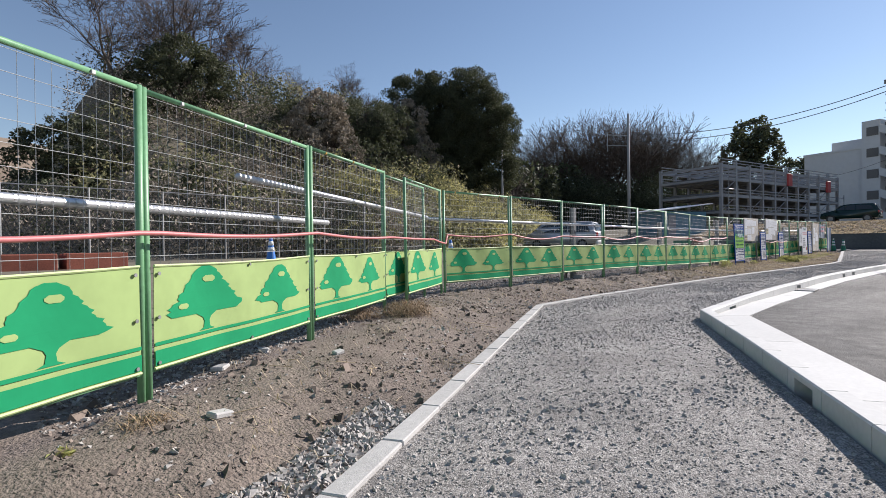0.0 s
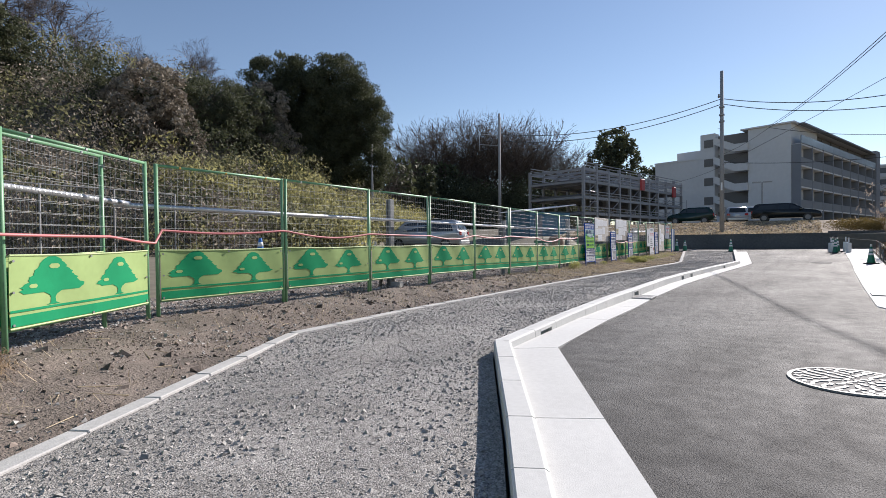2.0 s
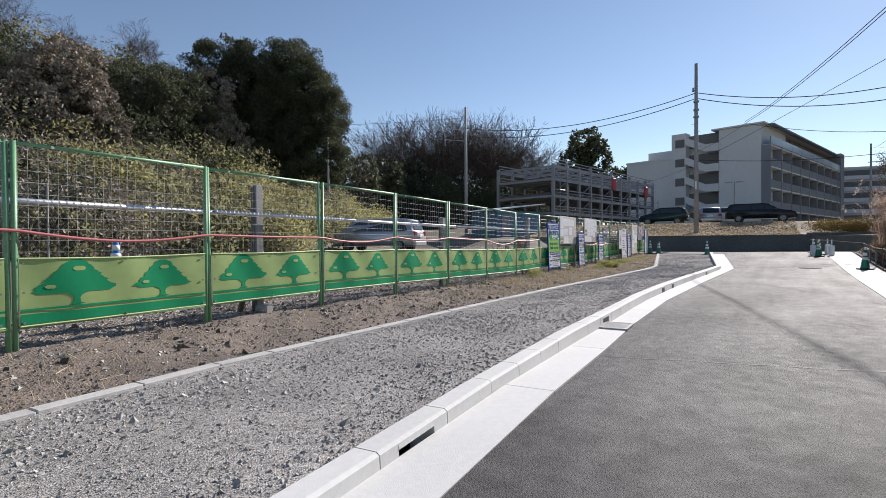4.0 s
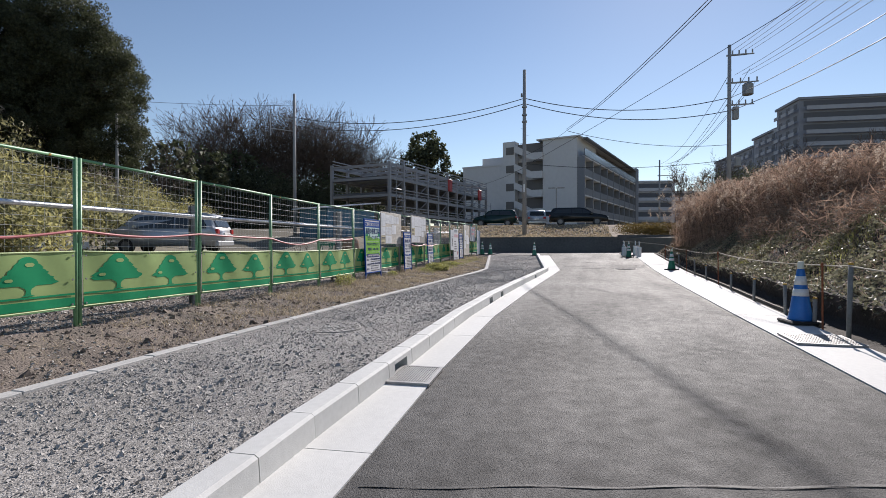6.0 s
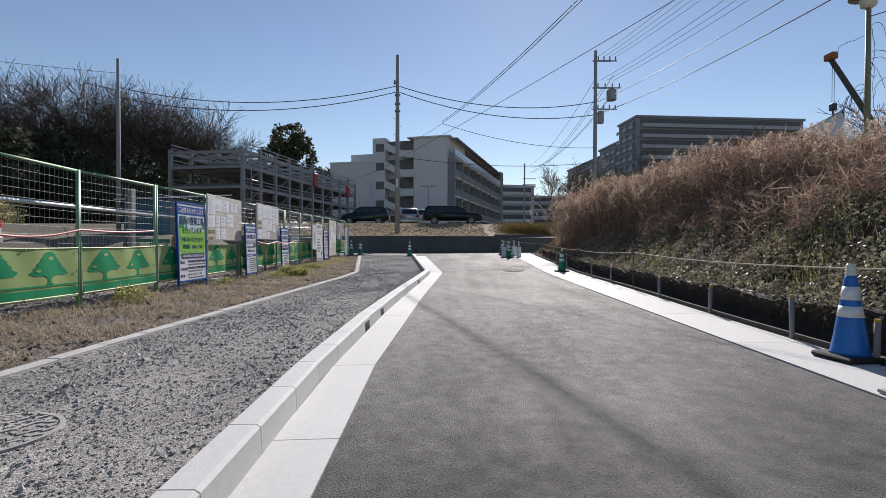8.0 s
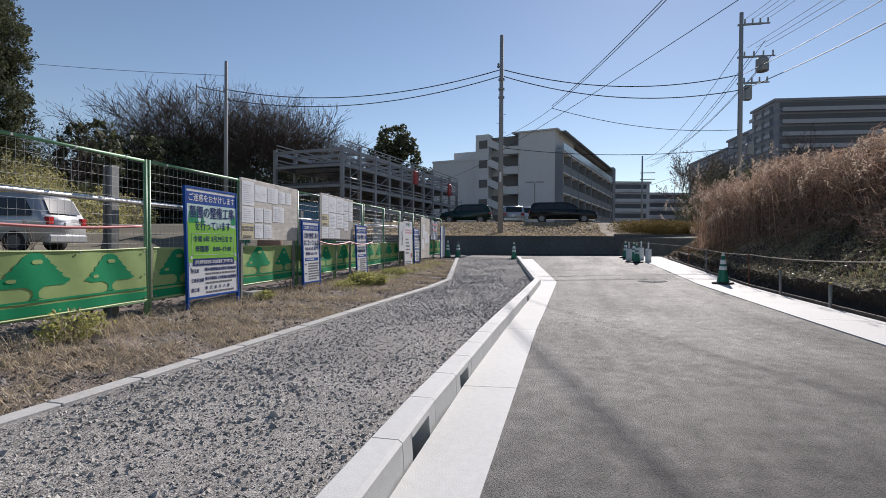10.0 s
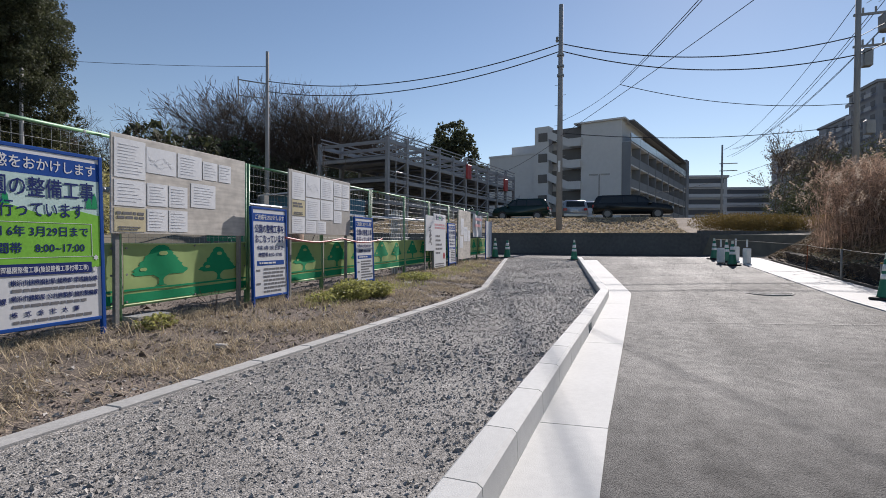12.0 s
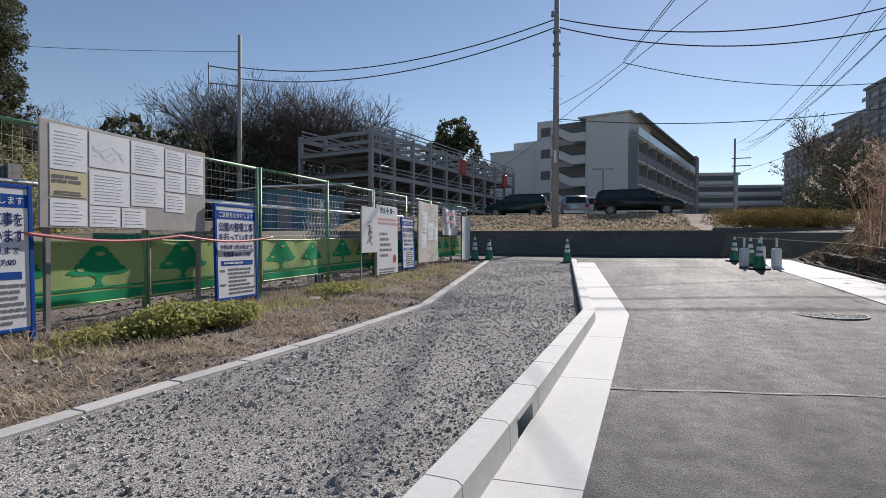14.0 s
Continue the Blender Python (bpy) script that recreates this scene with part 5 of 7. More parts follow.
# ---- cars ----
def car(m, L, W, H, paint, kind, label):
    c = thing("car", m, label, "car", "parked cars")
    h = H / 1.0
    if kind == "van":
        side = [(-L / 2, 0.30), (-L / 2 - 0.0, 0.95 * h * 0.55), (-L / 2 + 0.10, h * 0.62), (-L / 2 + 0.35, h * 0.95), (-L / 2 + 0.6, h), (L * 0.12, h), (L * 0.24, h * 0.95), (L * 0.38, h * 0.62), (L * 0.47, h * 0.52), (L / 2, h * 0.42), (L / 2, 0.28)]
        glass = [(-L / 2 + 0.42, h * 0.62), (-L / 2 + 0.55, h * 0.90), (L * 0.13, h * 0.92), (L * 0.22, h * 0.88), (L * 0.33, h * 0.62)]
    else:
        side = [(-L / 2, 0.32), (-L / 2 - 0.02, h * 0.50), (-L / 2 + 0.06, h * 0.66), (-L / 2 + 0.22, h * 0.95), (-L / 2 + 0.5, h), (L * 0.02, h), (L * 0.12, h * 0.95), (L * 0.25, h * 0.67), (L * 0.42, h * 0.58), (L / 2 - 0.04, h * 0.48), (L / 2, 0.30)]
        glass = [(-L / 2 + 0.35, h * 0.67), (-L / 2 + 0.48, h * 0.90), (L * 0.02, h * 0.93), (L * 0.10, h * 0.89), (L * 0.20, h * 0.68)]
    bm = bmesh.new()
    n = len(side)
    ring = []
    for y, k in ((-W / 2, 1), (W / 2, 1)):
        vs = []
        for x, z in side:
            tuck = 0.16 * max(0.0, (z - h * 0.6) / (h * 0.4))
            vs.append(bm.verts.new((x, y * (1 - tuck), z)))
        ring.append(vs)
    bm.faces.new(ring[0])
    bm.faces.new(list(reversed(ring[1])))
    for i in range(n):
        bm.faces.new((ring[0][i], ring[1][i], ring[1][(i + 1) % n], ring[0][(i + 1) % n]))
    bmesh.ops.recalc_face_normals(bm, faces=bm.faces[:])
    bmesh.ops.bevel(bm, geom=bm.edges[:], offset=0.06, segments=2, affect="EDGES")
    me = bpy.data.meshes.new("body")
    bm.to_mesh(me)
    bm.free()
    me.materials.append(paint)
    me.polygons.foreach_set("use_smooth", [True] * len(me.polygons))
    body = part("body", me, paint, c)
    for s in (-1, 1):
        def gy2(z):
            return s * (W / 2 * (1 - 0.16 * max(0.0, (z - h * 0.6) / (h * 0.4))) + 0.004)
        mid = len(glass)
        cuts = [glass[0][0], -L * 0.12, L * 0.06, glass[-1][0]]
        lo, top = glass[0][1], glass[1][1]
        for k in range(3):
            xa, xb = cuts[k] + 0.03, cuts[k + 1] - 0.03

            def upper(x):
                return float(np.interp(x, [g[0] for g in glass], [g[1] for g in glass]))
            xsq = [xa + (xb - xa) * i / 6 for i in range(7)]
            ol = [(xa, lo), (xb, lo)] + [(x, max(upper(x), lo + 0.01)) for x in reversed(xsq)]
            b = MB()
            nn = len(ol)
            b.add([(x, gy2(z), z) for x, z in ol] + [(x, gy2(z) - s * 0.02, z) for x, z in ol], [tuple(range(nn))] + [(i, i + nn, (i + 1) % nn + nn, (i + 1) % nn) for i in range(nn)])
            part("side_window", b, M_GLASS, body)
        for x in (-L * 0.31, L * 0.31):
            wl = part("wheel", MB().tube((x, s * (W / 2 - 0.20), 0.31), (x, s * (W / 2 + 0.005), 0.31), 0.31, n=24), M_BLACK, c, "black tyre")
            part("rim", MB().tube((x, s * (W / 2 - 0.02), 0.31), (x, s * (W / 2 + 0.012), 0.31), 0.19, n=16), M_RIM, wl, "alloy rim")
        part("tail_lamp", MB().cbox((-L / 2 - 0.02, s * (W / 2 - 0.16) - 0.11, h * 0.47), (-L / 2 + 0.14, s * (W / 2 - 0.16) + 0.13, h * 0.60), 0.02), M_TAIL, body, "red tail lamp")
        part("head_lamp", MB().cbox((L / 2 - 0.16, s * (W / 2 - 0.20) - 0.10, h * 0.40), (L / 2 + 0.005, s * (W / 2 - 0.20) + 0.13, h * 0.48), 0.02), M_HEADLAMP, body, "clear head lamp")
        part("mirror", MB().cbox((L * 0.20, s * (W / 2 + 0.02) - 0.08, h * 0.62), (L * 0.24, s * (W / 2 + 0.02) + 0.10, h * 0.70), 0.02), paint, body)
    sl = 0.27 if kind == "van" else 0.16
    rw = MB().add([(-L / 2 + 0.11 if kind == "van" else -L / 2 + 0.07, y, h * 0.66) for y in (-W * 0.38, W * 0.38)] + [(-L / 2 + 0.11 + sl * 0.8, y, h * 0.92) for y in (W * 0.34, -W * 0.34)], [(0, 1, 2, 3)])
    rw.v = [(x - 0.035, y, z + 0.01) for x, y, z in rw.v]
    part("rear_window", rw, M_GLASS, body)
    x0, x1 = (L * 0.245, L * 0.375) if kind == "van" else (L * 0.13, L * 0.245)
    ws = MB().add([(x1 + 0.02, -W * 0.40, h * 0.645), (x1 + 0.02, W * 0.40, h * 0.645), (x0 + 0.02, W * 0.35, h * 0.945), (x0 + 0.02, -W * 0.35, h * 0.945)], [(0, 1, 2, 3)])
    ws.v = [(x + 0.02, y, z + 0.012) for x, y, z in ws.v]
    part("windscreen", ws, M_GLASS, body)
    part("number_plate", MB().cbox((-L / 2 - 0.035, -0.165, h * 0.42), (-L / 2 + 0.02, 0.165, h * 0.42 + 0.16), 0.005), M_PLATE, body)
    part("bumper", MB().cbox((-L / 2 - 0.05, -W / 2 + 0.05, 0.28), (-L / 2 + 0.15, W / 2 - 0.05, 0.52), 0.04), paint, body)
    return c


car(pose(27.1, 18.75, float(land_z(27, 18)) + 0.02, 0, 0, 106), 4.75, 1.80, 1.72, M_CARSILVER, "van", "silver people carrier parked behind the fence")
car(pose(54.0, 8.65, float(land_z(53.2, 8)) + 0.02, 0, 0, 90), 3.9, 1.75, 1.50, M_CARGREEN, "hatch", "dark green compact car parked on the terrace")
car(pose(52.6, 1.40, float(land_z(52.6, 1)) + 0.02, 0, 0, -90), 4.7, 1.83, 1.48, M_CARDARK, "hatch", "black estate car parked on the terrace")
car(pose(57.0, 5.4, float(land_z(57, 5)) + 0.02, 0, 0, 10), 4.2, 1.72, 1.48, M_CARSILVER, "hatch", "silver car parked behind on the terrace")
car(pose(60.5, 4.3, float(land_z(60, 5)) + 0.02, 0, 0, 12), 4.2, 1.75, 1.65, M_CARWHITE, "van", "white car parked behind on the terrace")


# ---- apartment block ----
AP = pose(91, 1.7, 2.5, 0, 0, -15.5)
ap = thing("apartment_building", AP, "pale five-storey apartment block with outside stair tower", "building")
HT, FL = 15.3, 3.05
BAY = 5.25
LONG = 0.3 + 9 * BAY
part("end_wall", MB().box((0, 0, -1), (11.9, 5.6, HT)), M_APTWALL, ap, "blank pale end wall")
part("wing_wall", MB().box((0.4, 12.6, -1), (30, 20.6, 11.8)), M_APTWALL, ap, "lower pale wing wall")
part("wing_parapet", MB().box((0.3, 12.65, 11.8), (30, 20.7, 12.1)), M_APTWALL, ap)
part("penthouse", MB().box((4, 12.7, 12.1), (12, 18.5, 13.9)), M_APTWALL, ap)
part("stair_shaft", MB().box((1.6, 5.6, -1), (11.9, 12.6, HT)), M_APTWALL, ap)
part("stair_tower_wall", MB().box((-0.2, 10.4, -1), (1.6, 12.6, HT + 0.3)), M_APTWALL, ap)
for k in range(5):
    z = k * FL
    part("stair_landing", MB().box((-0.6, 5.5, z), (1.6, 7.3, z + 1.15)), M_APTWALL, ap, "solid white landing parapet")
    fl = MB().add([(x, y, z + dz) for x in (-0.6, -0.4) for y, dz in ((7.3, 0), (10.4, FL * 0.5), (10.4, FL * 0.5 + 1.15), (7.3, 1.15))],
                  [(0, 1, 2, 3), (7, 6, 5, 4), (0, 4, 5, 1), (2, 6, 7, 3), (1, 5, 6, 2), (0, 3, 7, 4)])
    part("stair_flight", fl, M_APTWALL, ap, "slanting white stair parapet")
    # dark boxes paint the shade of the stairwell and the tower openings
    part("stair_recess", MB().box((1.2, 5.6, z + 1.15), (1.58, 10.4, z + FL)), M_APTSHADE, ap)
    part("tower_opening", MB().box((-0.26, 10.6, z + 1.2), (-0.205, 12.0, z + 2.45)), M_APTSHADE, ap, "dark panel painting the shade inside a stair window opening")
part("roof", MB().box((-0.3, -0.5, HT), (LONG + 0.4, 6.6, HT + 0.22)), M_APTWALL, ap, "flat roof slab with overhang")
part("eave", MB().box((1.4, -1.25, HT - 0.12), (LONG + 0.4, -0.5, HT + 0.10)), M_APTGREY, ap, "grey eave over the top balconies")
part("back_wall", MB().box((11.9, 2.0, -1), (LONG, 12.6, HT)), M_APTGREY, ap)
part("end_return", MB().box((LONG - 3.0, -1.3, -1), (LONG, 2.0, HT + 0.6)), M_APTGREY, ap, "grey end stair block")
for k in range(5):
    z = k * FL
    part("floor_slab", MB().box((0.3, -1.1, z - 0.12), (LONG, 2.0, z + 0.08)), M_APTWALL, ap)
    for b in range(9):
        x0 = 0.45 + b * BAY
        part("balcony", MB().box((x0, -1.1, z + 0.1), (x0 + BAY - 0.3, -1.03, z + 1.2)), M_BALC, ap, "grey balcony panel")
        # balcony back wall coloured dark for the shade in the recess
        part("recess_wall", MB().box((x0 + 0.1, 0.5, z + 0.1), (x0 + BAY - 0.35, 0.6, z + FL - 0.15)), M_APTSHADE, ap)
        part("window", MB().box((x0 + 0.4, 0.44, z + 0.15), (x0 + 2.2, 0.498, z + 2.1)), M_GLASS, ap)
        part("window", MB().box((x0 + 2.7, 0.44, z + 0.15), (x0 + 4.5, 0.498, z + 2.1)), M_GLASS, ap)
        if k == 4:
            part("glass_rail", MB().box((x0 - 0.1, -1.18, z + 0.15), (x0 + BAY - 0.2, -1.15, z + 1.25)), M_BALCGLASS, ap, "pale glass balustrade")
for b in range(10):
    x0 = 0.15 + b * BAY
    part("party_wall", MB().box((x0, -1.15, -1), (x0 + 0.3, 2.0, HT - 3.1)), M_APTGREY, ap)
# street lamp of the car park
lt = thing("street_lamp", pose(66, 3.8, 2.6), "thin dark car park lamp with two heads", "street lamp")
part("shaft", MB().tube((0, 0, 0), (0, 0, 4.6), 0.06, n=8), M_STEEL, lt)
part("head", MB().box((-0.1, -0.9, 4.5), (0.1, -0.1, 4.62)), M_STEEL, lt)
part("head", MB().box((-0.1, 0.1, 4.5), (0.1, 0.9, 4.62)), M_STEEL, lt)

# ---- steel parking frame ----
PD = Vector((24.5, -4.4))
pk = thing("parking_structure", pose(51.45, 17.9, 2.0, 0, 0, math.degrees(math.atan2(PD.y, PD.x))), "grey steel multi-level parking frame under construction", "parking structure")
PL, PW = PD.length, 6.4
for i in range(11):
    for j, y in enumerate((0.0, PW)):
        x = i * PL / 10
        part("column", MB().box((x - 0.13, y - 0.13, -1), (x + 0.13, y + 0.13, 6.3 + (0.5 if i % 2 else 0.2))), M_FRAME, pk)
for k, z in enumerate((1.7, 3.3, 4.9, 6.1)):
    for y in (0.0, PW):
        part("long_beam", MB().box((0, y - 0.09, z), (PL, y + 0.09, z + 0.28)), M_FRAME, pk)
        part("guard_rail", MB().box((0, y - 0.12, z + 0.75), (PL, y - 0.06, z + 0.83)), M_FRAME, pk)
        part("guard_rail", MB().box((0, y - 0.12, z + 0.48), (PL, y - 0.06, z + 0.54)), M_FRAME, pk)
    for i in range(11):
        x = i * PL / 10
        part("cross_beam", MB().box((x - 0.08, 0.1, z + 0.02), (x + 0.08, PW - 0.1, z + 0.24)), M_FRAME, pk)
    if k < 3:
        for i in range(10):
            x = i * PL / 10
            part("deck", MB().box((x + 0.1, 0.12, z + 0.29), (x + PL / 10 - 0.1, PW - 0.12, z + 0.36)), M_DECK, pk)
for i in range(0, 10, 2):
    x = i * PL / 10
    for z in (0.0, 1.98, 3.58):
        part("brace", MB().tube((x, -0.02, z), (x + PL / 10, -0.02, z + 1.4), 0.04, n=5), M_FRAME, pk)
for k, z in enumerate((0.4, 2.05, 3.65)):
    for i in range(10):
        if (i * 7 + k * 3) % 5 < 3:
            x = i * PL / 10 + 0.5
            part("pallet", MB().cbox((x, 0.6, z), (x + 1.9, 5.6, z + 0.16), 0.03), M_PIPE if (i + k) % 2 else M_DECK, pk)
for x, z in ((12.3, 4.9), (21.5, 4.6)):
    part("red_box", MB().cbox((x, -0.35, z), (x + 0.8, -0.13, z + 1.3), 0.02), M_REDBOX, pk)
for x in (0.2, 23.5):
    part("end_stair_rail", MB().tube((x, -0.6, 0), (x, -0.6, 6.5), 0.04, n=5).tube((x, -0.6, 3.0), (x + 1.6, -0.6, 3.0), 0.03, n=5).tube((x, -0.6, 4.0), (x + 1.6, -0.6, 4.0), 0.03, n=5).tube((x + 1.6, -0.6, 0), (x + 1.6, -0.6, 4.4), 0.04, n=5), M_FRAME, pk)
# blue hut
hu = thing("site_hut", pose(46.5, 20.5, 1.55, 0, 0, -20), "blue sheeted site hut with a pale lean-to roof", "hut")
part("wall", MB().box((-2.6, -1.6, 0), (2.6, 1.6, 2.2)), M_HUTBLUE, hu)
part("roof", MB().add([(-3, -2, 2.2), (3, -2, 2.9), (3, 2, 2.9), (-3, 2, 2.2), (-3, -2, 2.28), (3, -2, 2.98), (3, 2, 2.98), (-3, 2, 2.28)], [(3, 2, 1, 0), (4, 5, 6, 7), (0, 1, 5, 4), (1, 2, 6, 5), (2, 3, 7, 6), (3, 0, 4, 7)]), M_WHITESHEET, hu)
part("door", MB().box((-2.0, -1.66, 0), (-1.1, -1.61, 1.9)), M_APTGREY, hu)


# ---- distant towers ----
def tower(x, y, z0, yaw, L, D, floors, label, fh=3.0, wall=None, sill=None):
    wall, sill = wall or M_TOWER, sill or M_TOWERSILL
    t = thing("apartment_building", pose(x, y, z0, 0, 0, yaw), label, "building", "distant apartment towers")
    H = floors * fh
    part("wall", MB().box((0, 0, 0), (L, D, H)), wall, t)
    part("roof", MB().box((-0.4, -0.4, H), (L + 0.4, D + 0.4, H + 0.6)), wall, t)
    for k in range(floors):
        # dark strip on the flat wall paints the shade of an open gallery
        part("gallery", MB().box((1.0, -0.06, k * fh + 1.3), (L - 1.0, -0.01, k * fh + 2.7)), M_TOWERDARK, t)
        part("balcony", MB().box((1.2, -1.2, k * fh + 0.2), (L - 1.2, -1.0, k * fh + 1.2)), sill, t)
        for b in range(int(D // 4)):
            part("window", MB().box((-0.05, 1.0 + b * 4, k * fh + 1.0), (-0.01, 2.8 + b * 4, k * fh + 2.3)), M_TOWERDARK, t)
            part("balcony", MB().box((-1.1, 0.7 + b * 4, k * fh + 0.1), (-0.9, 3.3 + b * 4, k * fh + 1.0)), sill, t)
    return t


tower(155.2, -52.2, 4, -85.4, 50, 12, 11, "grey ten-storey apartment tower in the distance")
tower(167.6, -51.3, 5.2, -85.4, 40, 15, 9, "lower grey apartment block stepping down")
tower(183, -50.1, 3.2, -85.4, 40, 33, 9, "lower grey apartment block stepping down")
tower(178, -14, 2, -78, 14, 16, 6, "pale grey apartment block far off", wall=M_TOWERPALE, sill=M_TOWERPALE)
tower(215, -32, 2, -80, 26, 16, 6, "pale grey apartment block far off", wall=M_TOWERPALE, sill=M_TOWERPALE)

# ---- trees ----
def branches(seed, height, r0, spread=0.55, levels=5, lean=(0, 0), first=0.25, droop=0.0, kids=(3, 4)):
    """Limbs of a bare tree: rows of start, end and their radii."""
    r = random.Random(seed)
    out = []

    def grow(p, d, length, rad, lev):
        n = 3 if lev < 2 else 2
        for i in range(n):
            d = (d + Vector((r.uniform(-1, 1), r.uniform(-1, 1), r.uniform(-0.35, 0.55) - droop)) * 0.32).normalized()
            q = p + d * length / n
            r1 = rad * (1 - 0.28 / n * 1.6)
            out.append((*p, *q, rad, r1, lev))
            p, rad = q, r1
            if lev < levels and (i > 0 or lev > 0):
                for _ in range(r.randint(*kids) - 1):
                    a = Vector((r.uniform(-1, 1), r.uniform(-1, 1), r.uniform(-0.35, 0.55)))
                    grow(p, (d + a * spread).normalized(), length * r.uniform(0.55, 0.78), rad * 0.55, lev + 1)
        if lev < levels:
            grow(p, d, length * 0.7, rad * 0.8, lev + 1)

    grow(Vector((0, 0, -0.4)), Vector((lean[0], lean[1], 1)).normalized(), height * 0.38, r0, 0)
    return np.array(out)


def limb_mesh(rows, name, material, n=4):
    P, Q, r0, r1 = rows[:, 0:3], rows[:, 3:6], rows[:, 6], rows[:, 7]
    D = Q - P
    D /= np.linalg.norm(D, axis=1)[:, None] + 1e-9
    up = np.where(np.abs(D[:, 2:3]) < 0.9, [[0, 0, 1.0]], [[1.0, 0, 0]])
    S = np.cross(D, up)
    S /= np.linalg.norm(S, axis=1)[:, None]
    U = np.cross(S, D)
    V = []
    for base, rad in ((P, r0), (Q, r1)):
        for k in range(n):
            a = 2 * math.pi * k / n
            V.append(base + (S * math.cos(a) + U * math.sin(a)) * rad[:, None])
    V = np.stack(V, 1)
    i = np.arange(len(rows))[:, None] * 2 * n
    F = np.concatenate([np.stack([i[:, 0] + k, i[:, 0] + (k + 1) % n, i[:, 0] + n + (k + 1) % n, i[:, 0] + n + k], -1) for k in range(n)])
    return np_mesh(name, V.reshape(-1, 3), F, material)


def leaves(C, size, name, material, flat=0.0, aspect=0.55):
    """Small bent leaves at the points C."""
    n = len(C)
    A = rng.normal(size=(n, 3))
    A[:, 2] = A[:, 2] * (1 - flat) - 0.2
    A /= np.linalg.norm(A, axis=1)[:, None]
    B = rng.normal(size=(n, 3))
    B -= A * (A * B).sum(1)[:, None]
    B /= np.linalg.norm(B, axis=1)[:, None]
    s = size * rng.uniform(0.6, 1.35, n)[:, None]
    N = np.cross(A, B)
    V = np.stack([C - A * s * 0.5, C + B * s * aspect * 0.5 + N * s * 0.1, C + A * s * 0.5, C - B * s * aspect * 0.5 + N * s * 0.1], 1)
    i = np.arange(n) * 4
    return np_mesh(name, V.reshape(-1, 3), np.stack([i, i + 1, i + 2, i + 3], -1), material)


def blob_points(c, r, n, hollow=0.55):
    d = rng.normal(size=(n, 3))
    d /= np.linalg.norm(d, axis=1)[:, None]
    k = hollow + (1 - hollow) * rng.random(n) ** 0.6
    lump = 1 + 0.22 * wob(d[:, 0] * 2, d[:, 1] * 2 + d[:, 2] * 2, 0.6, float(rng.uniform(0, 9)))
    return np.asarray(c) + d * np.asarray(r) * (k * lump)[:, None]


# bare winter trees
bare = []
for sd, hh, fine_keep in ((11, 11, 0.9), (12, 12.5, 0.9), (13, 10, 0.3), (14, 13, 0.3), (15, 12, 0.3)):
    rows = branches(sd, hh, 0.26 if fine_keep > 0.4 else 0.17, 1.15 if fine_keep > 0.4 else 0.95, 5, droop=0.10, kids=(2, 3))
    t = thing("bare_tree", pose(0, 0, -80), "leafless winter tree with fine brown twigs", "tree", "bare winter trees")
    part("trunk", limb_mesh(rows[rows[:, 8] <= 1], "trunk", M_BARK, 6), M_BARK, t)
    tw = rows[rows[:, 8] > 1]
    tw = tw[(tw[:, 8] < 5) | (rng.random(len(tw)) < fine_keep)].copy()
    tw[:, 6:8] = np.clip(tw[:, 6:8], 0.013 if fine_keep > 0.4 else 0.014, 0.06)
    part("crown", limb_mesh(tw, "crown", M_TWIG, 3), M_TWIG, t, "fine bare twigs")
    bare.append(t)
rt = random.Random(5)
bare_height = [max(v.co.z for ob in t.children for v in ob.data.vertices) for t in bare]
spots = []
FAR_WOOD = 38
for i in range(FAR_WOOD):  # far wood behind the parking frame: place and height
    a = i / (FAR_WOOD - 1)
    back = rt.uniform(0, 16) * (1 if i % 2 else 0.2)
    top = float(np.interp(a, [0, 0.08, 0.2, 0.55, 0.8, 1], [15, 19, 22.5, 23.0, 21, 18])) + rt.uniform(-2.0, 0.8)
    spots.append((96 - 19 * a + back * 0.85 + rt.uniform(-1.5, 1.5), 36.5 + 27 * a + back * 0.5 + rt.uniform(-1.5, 1.5), top))
for i in range(16):
    spots.append((8 + 2.2 * i + rt.uniform(-2, 2), 50 + rt.uniform(-3, 6), rt.uniform(4, 6.5)))
for x, y, h in ((6.5, 42, 9.5), (9.5, 42, 11.5), (13.5, 44, 10.5), (11.5, 45, 10), (16.5, 46, 8), (52, 43.5, 10.5), (47, 44, 6.5), (110, 40, 13), (118, 36, 13), (126, 40, 14), (64, -12.5, 6.5), (66, -15.5, 8), (62, -17.5, 8.5), (70, -16, 9), (59, -15, 6)):
    spots.append((x, y, h))
tw = []
for i, (x, y, h) in enumerate(spots):
    kind = 2 + i % 3 if i < FAR_WOOD else i % 2
    z = float(land_z(x, y)) - 0.3
    s = h / bare_height[kind]
    c = copy_thing(bare[kind], pose(x, y, z, 0, 0, rt.uniform(0, 360)))
    c.scale = (s, s, s)
    if i < FAR_WOOD:
        # fine outer twigs that fan out from the crown's base
        for p in blob_points((0, 0, h * 0.70), (h * 0.25, h * 0.25, h * 0.29), 680, 0.45):
            d = p - np.array([0, 0, h * 0.28])
            d = d / np.linalg.norm(d) + rng.normal(0, 0.35, 3)
            q = p + d * rt.uniform(0.4, 1.2)
            tw.append((x + p[0], y + p[1], z + p[2], x + q[0], y + q[1], z + q[2], 0.014, 0.006, 4))
tagged(new("far_twigs", limb_mesh(np.array(tw), "far_twigs", M_TWIG, 3)), "dense mass of bare brown twigs in the far wood", "twigs", kind="stuff")
for t in bare:
    for o in (*t.children_recursive, t):
        bpy.data.objects.remove(o)


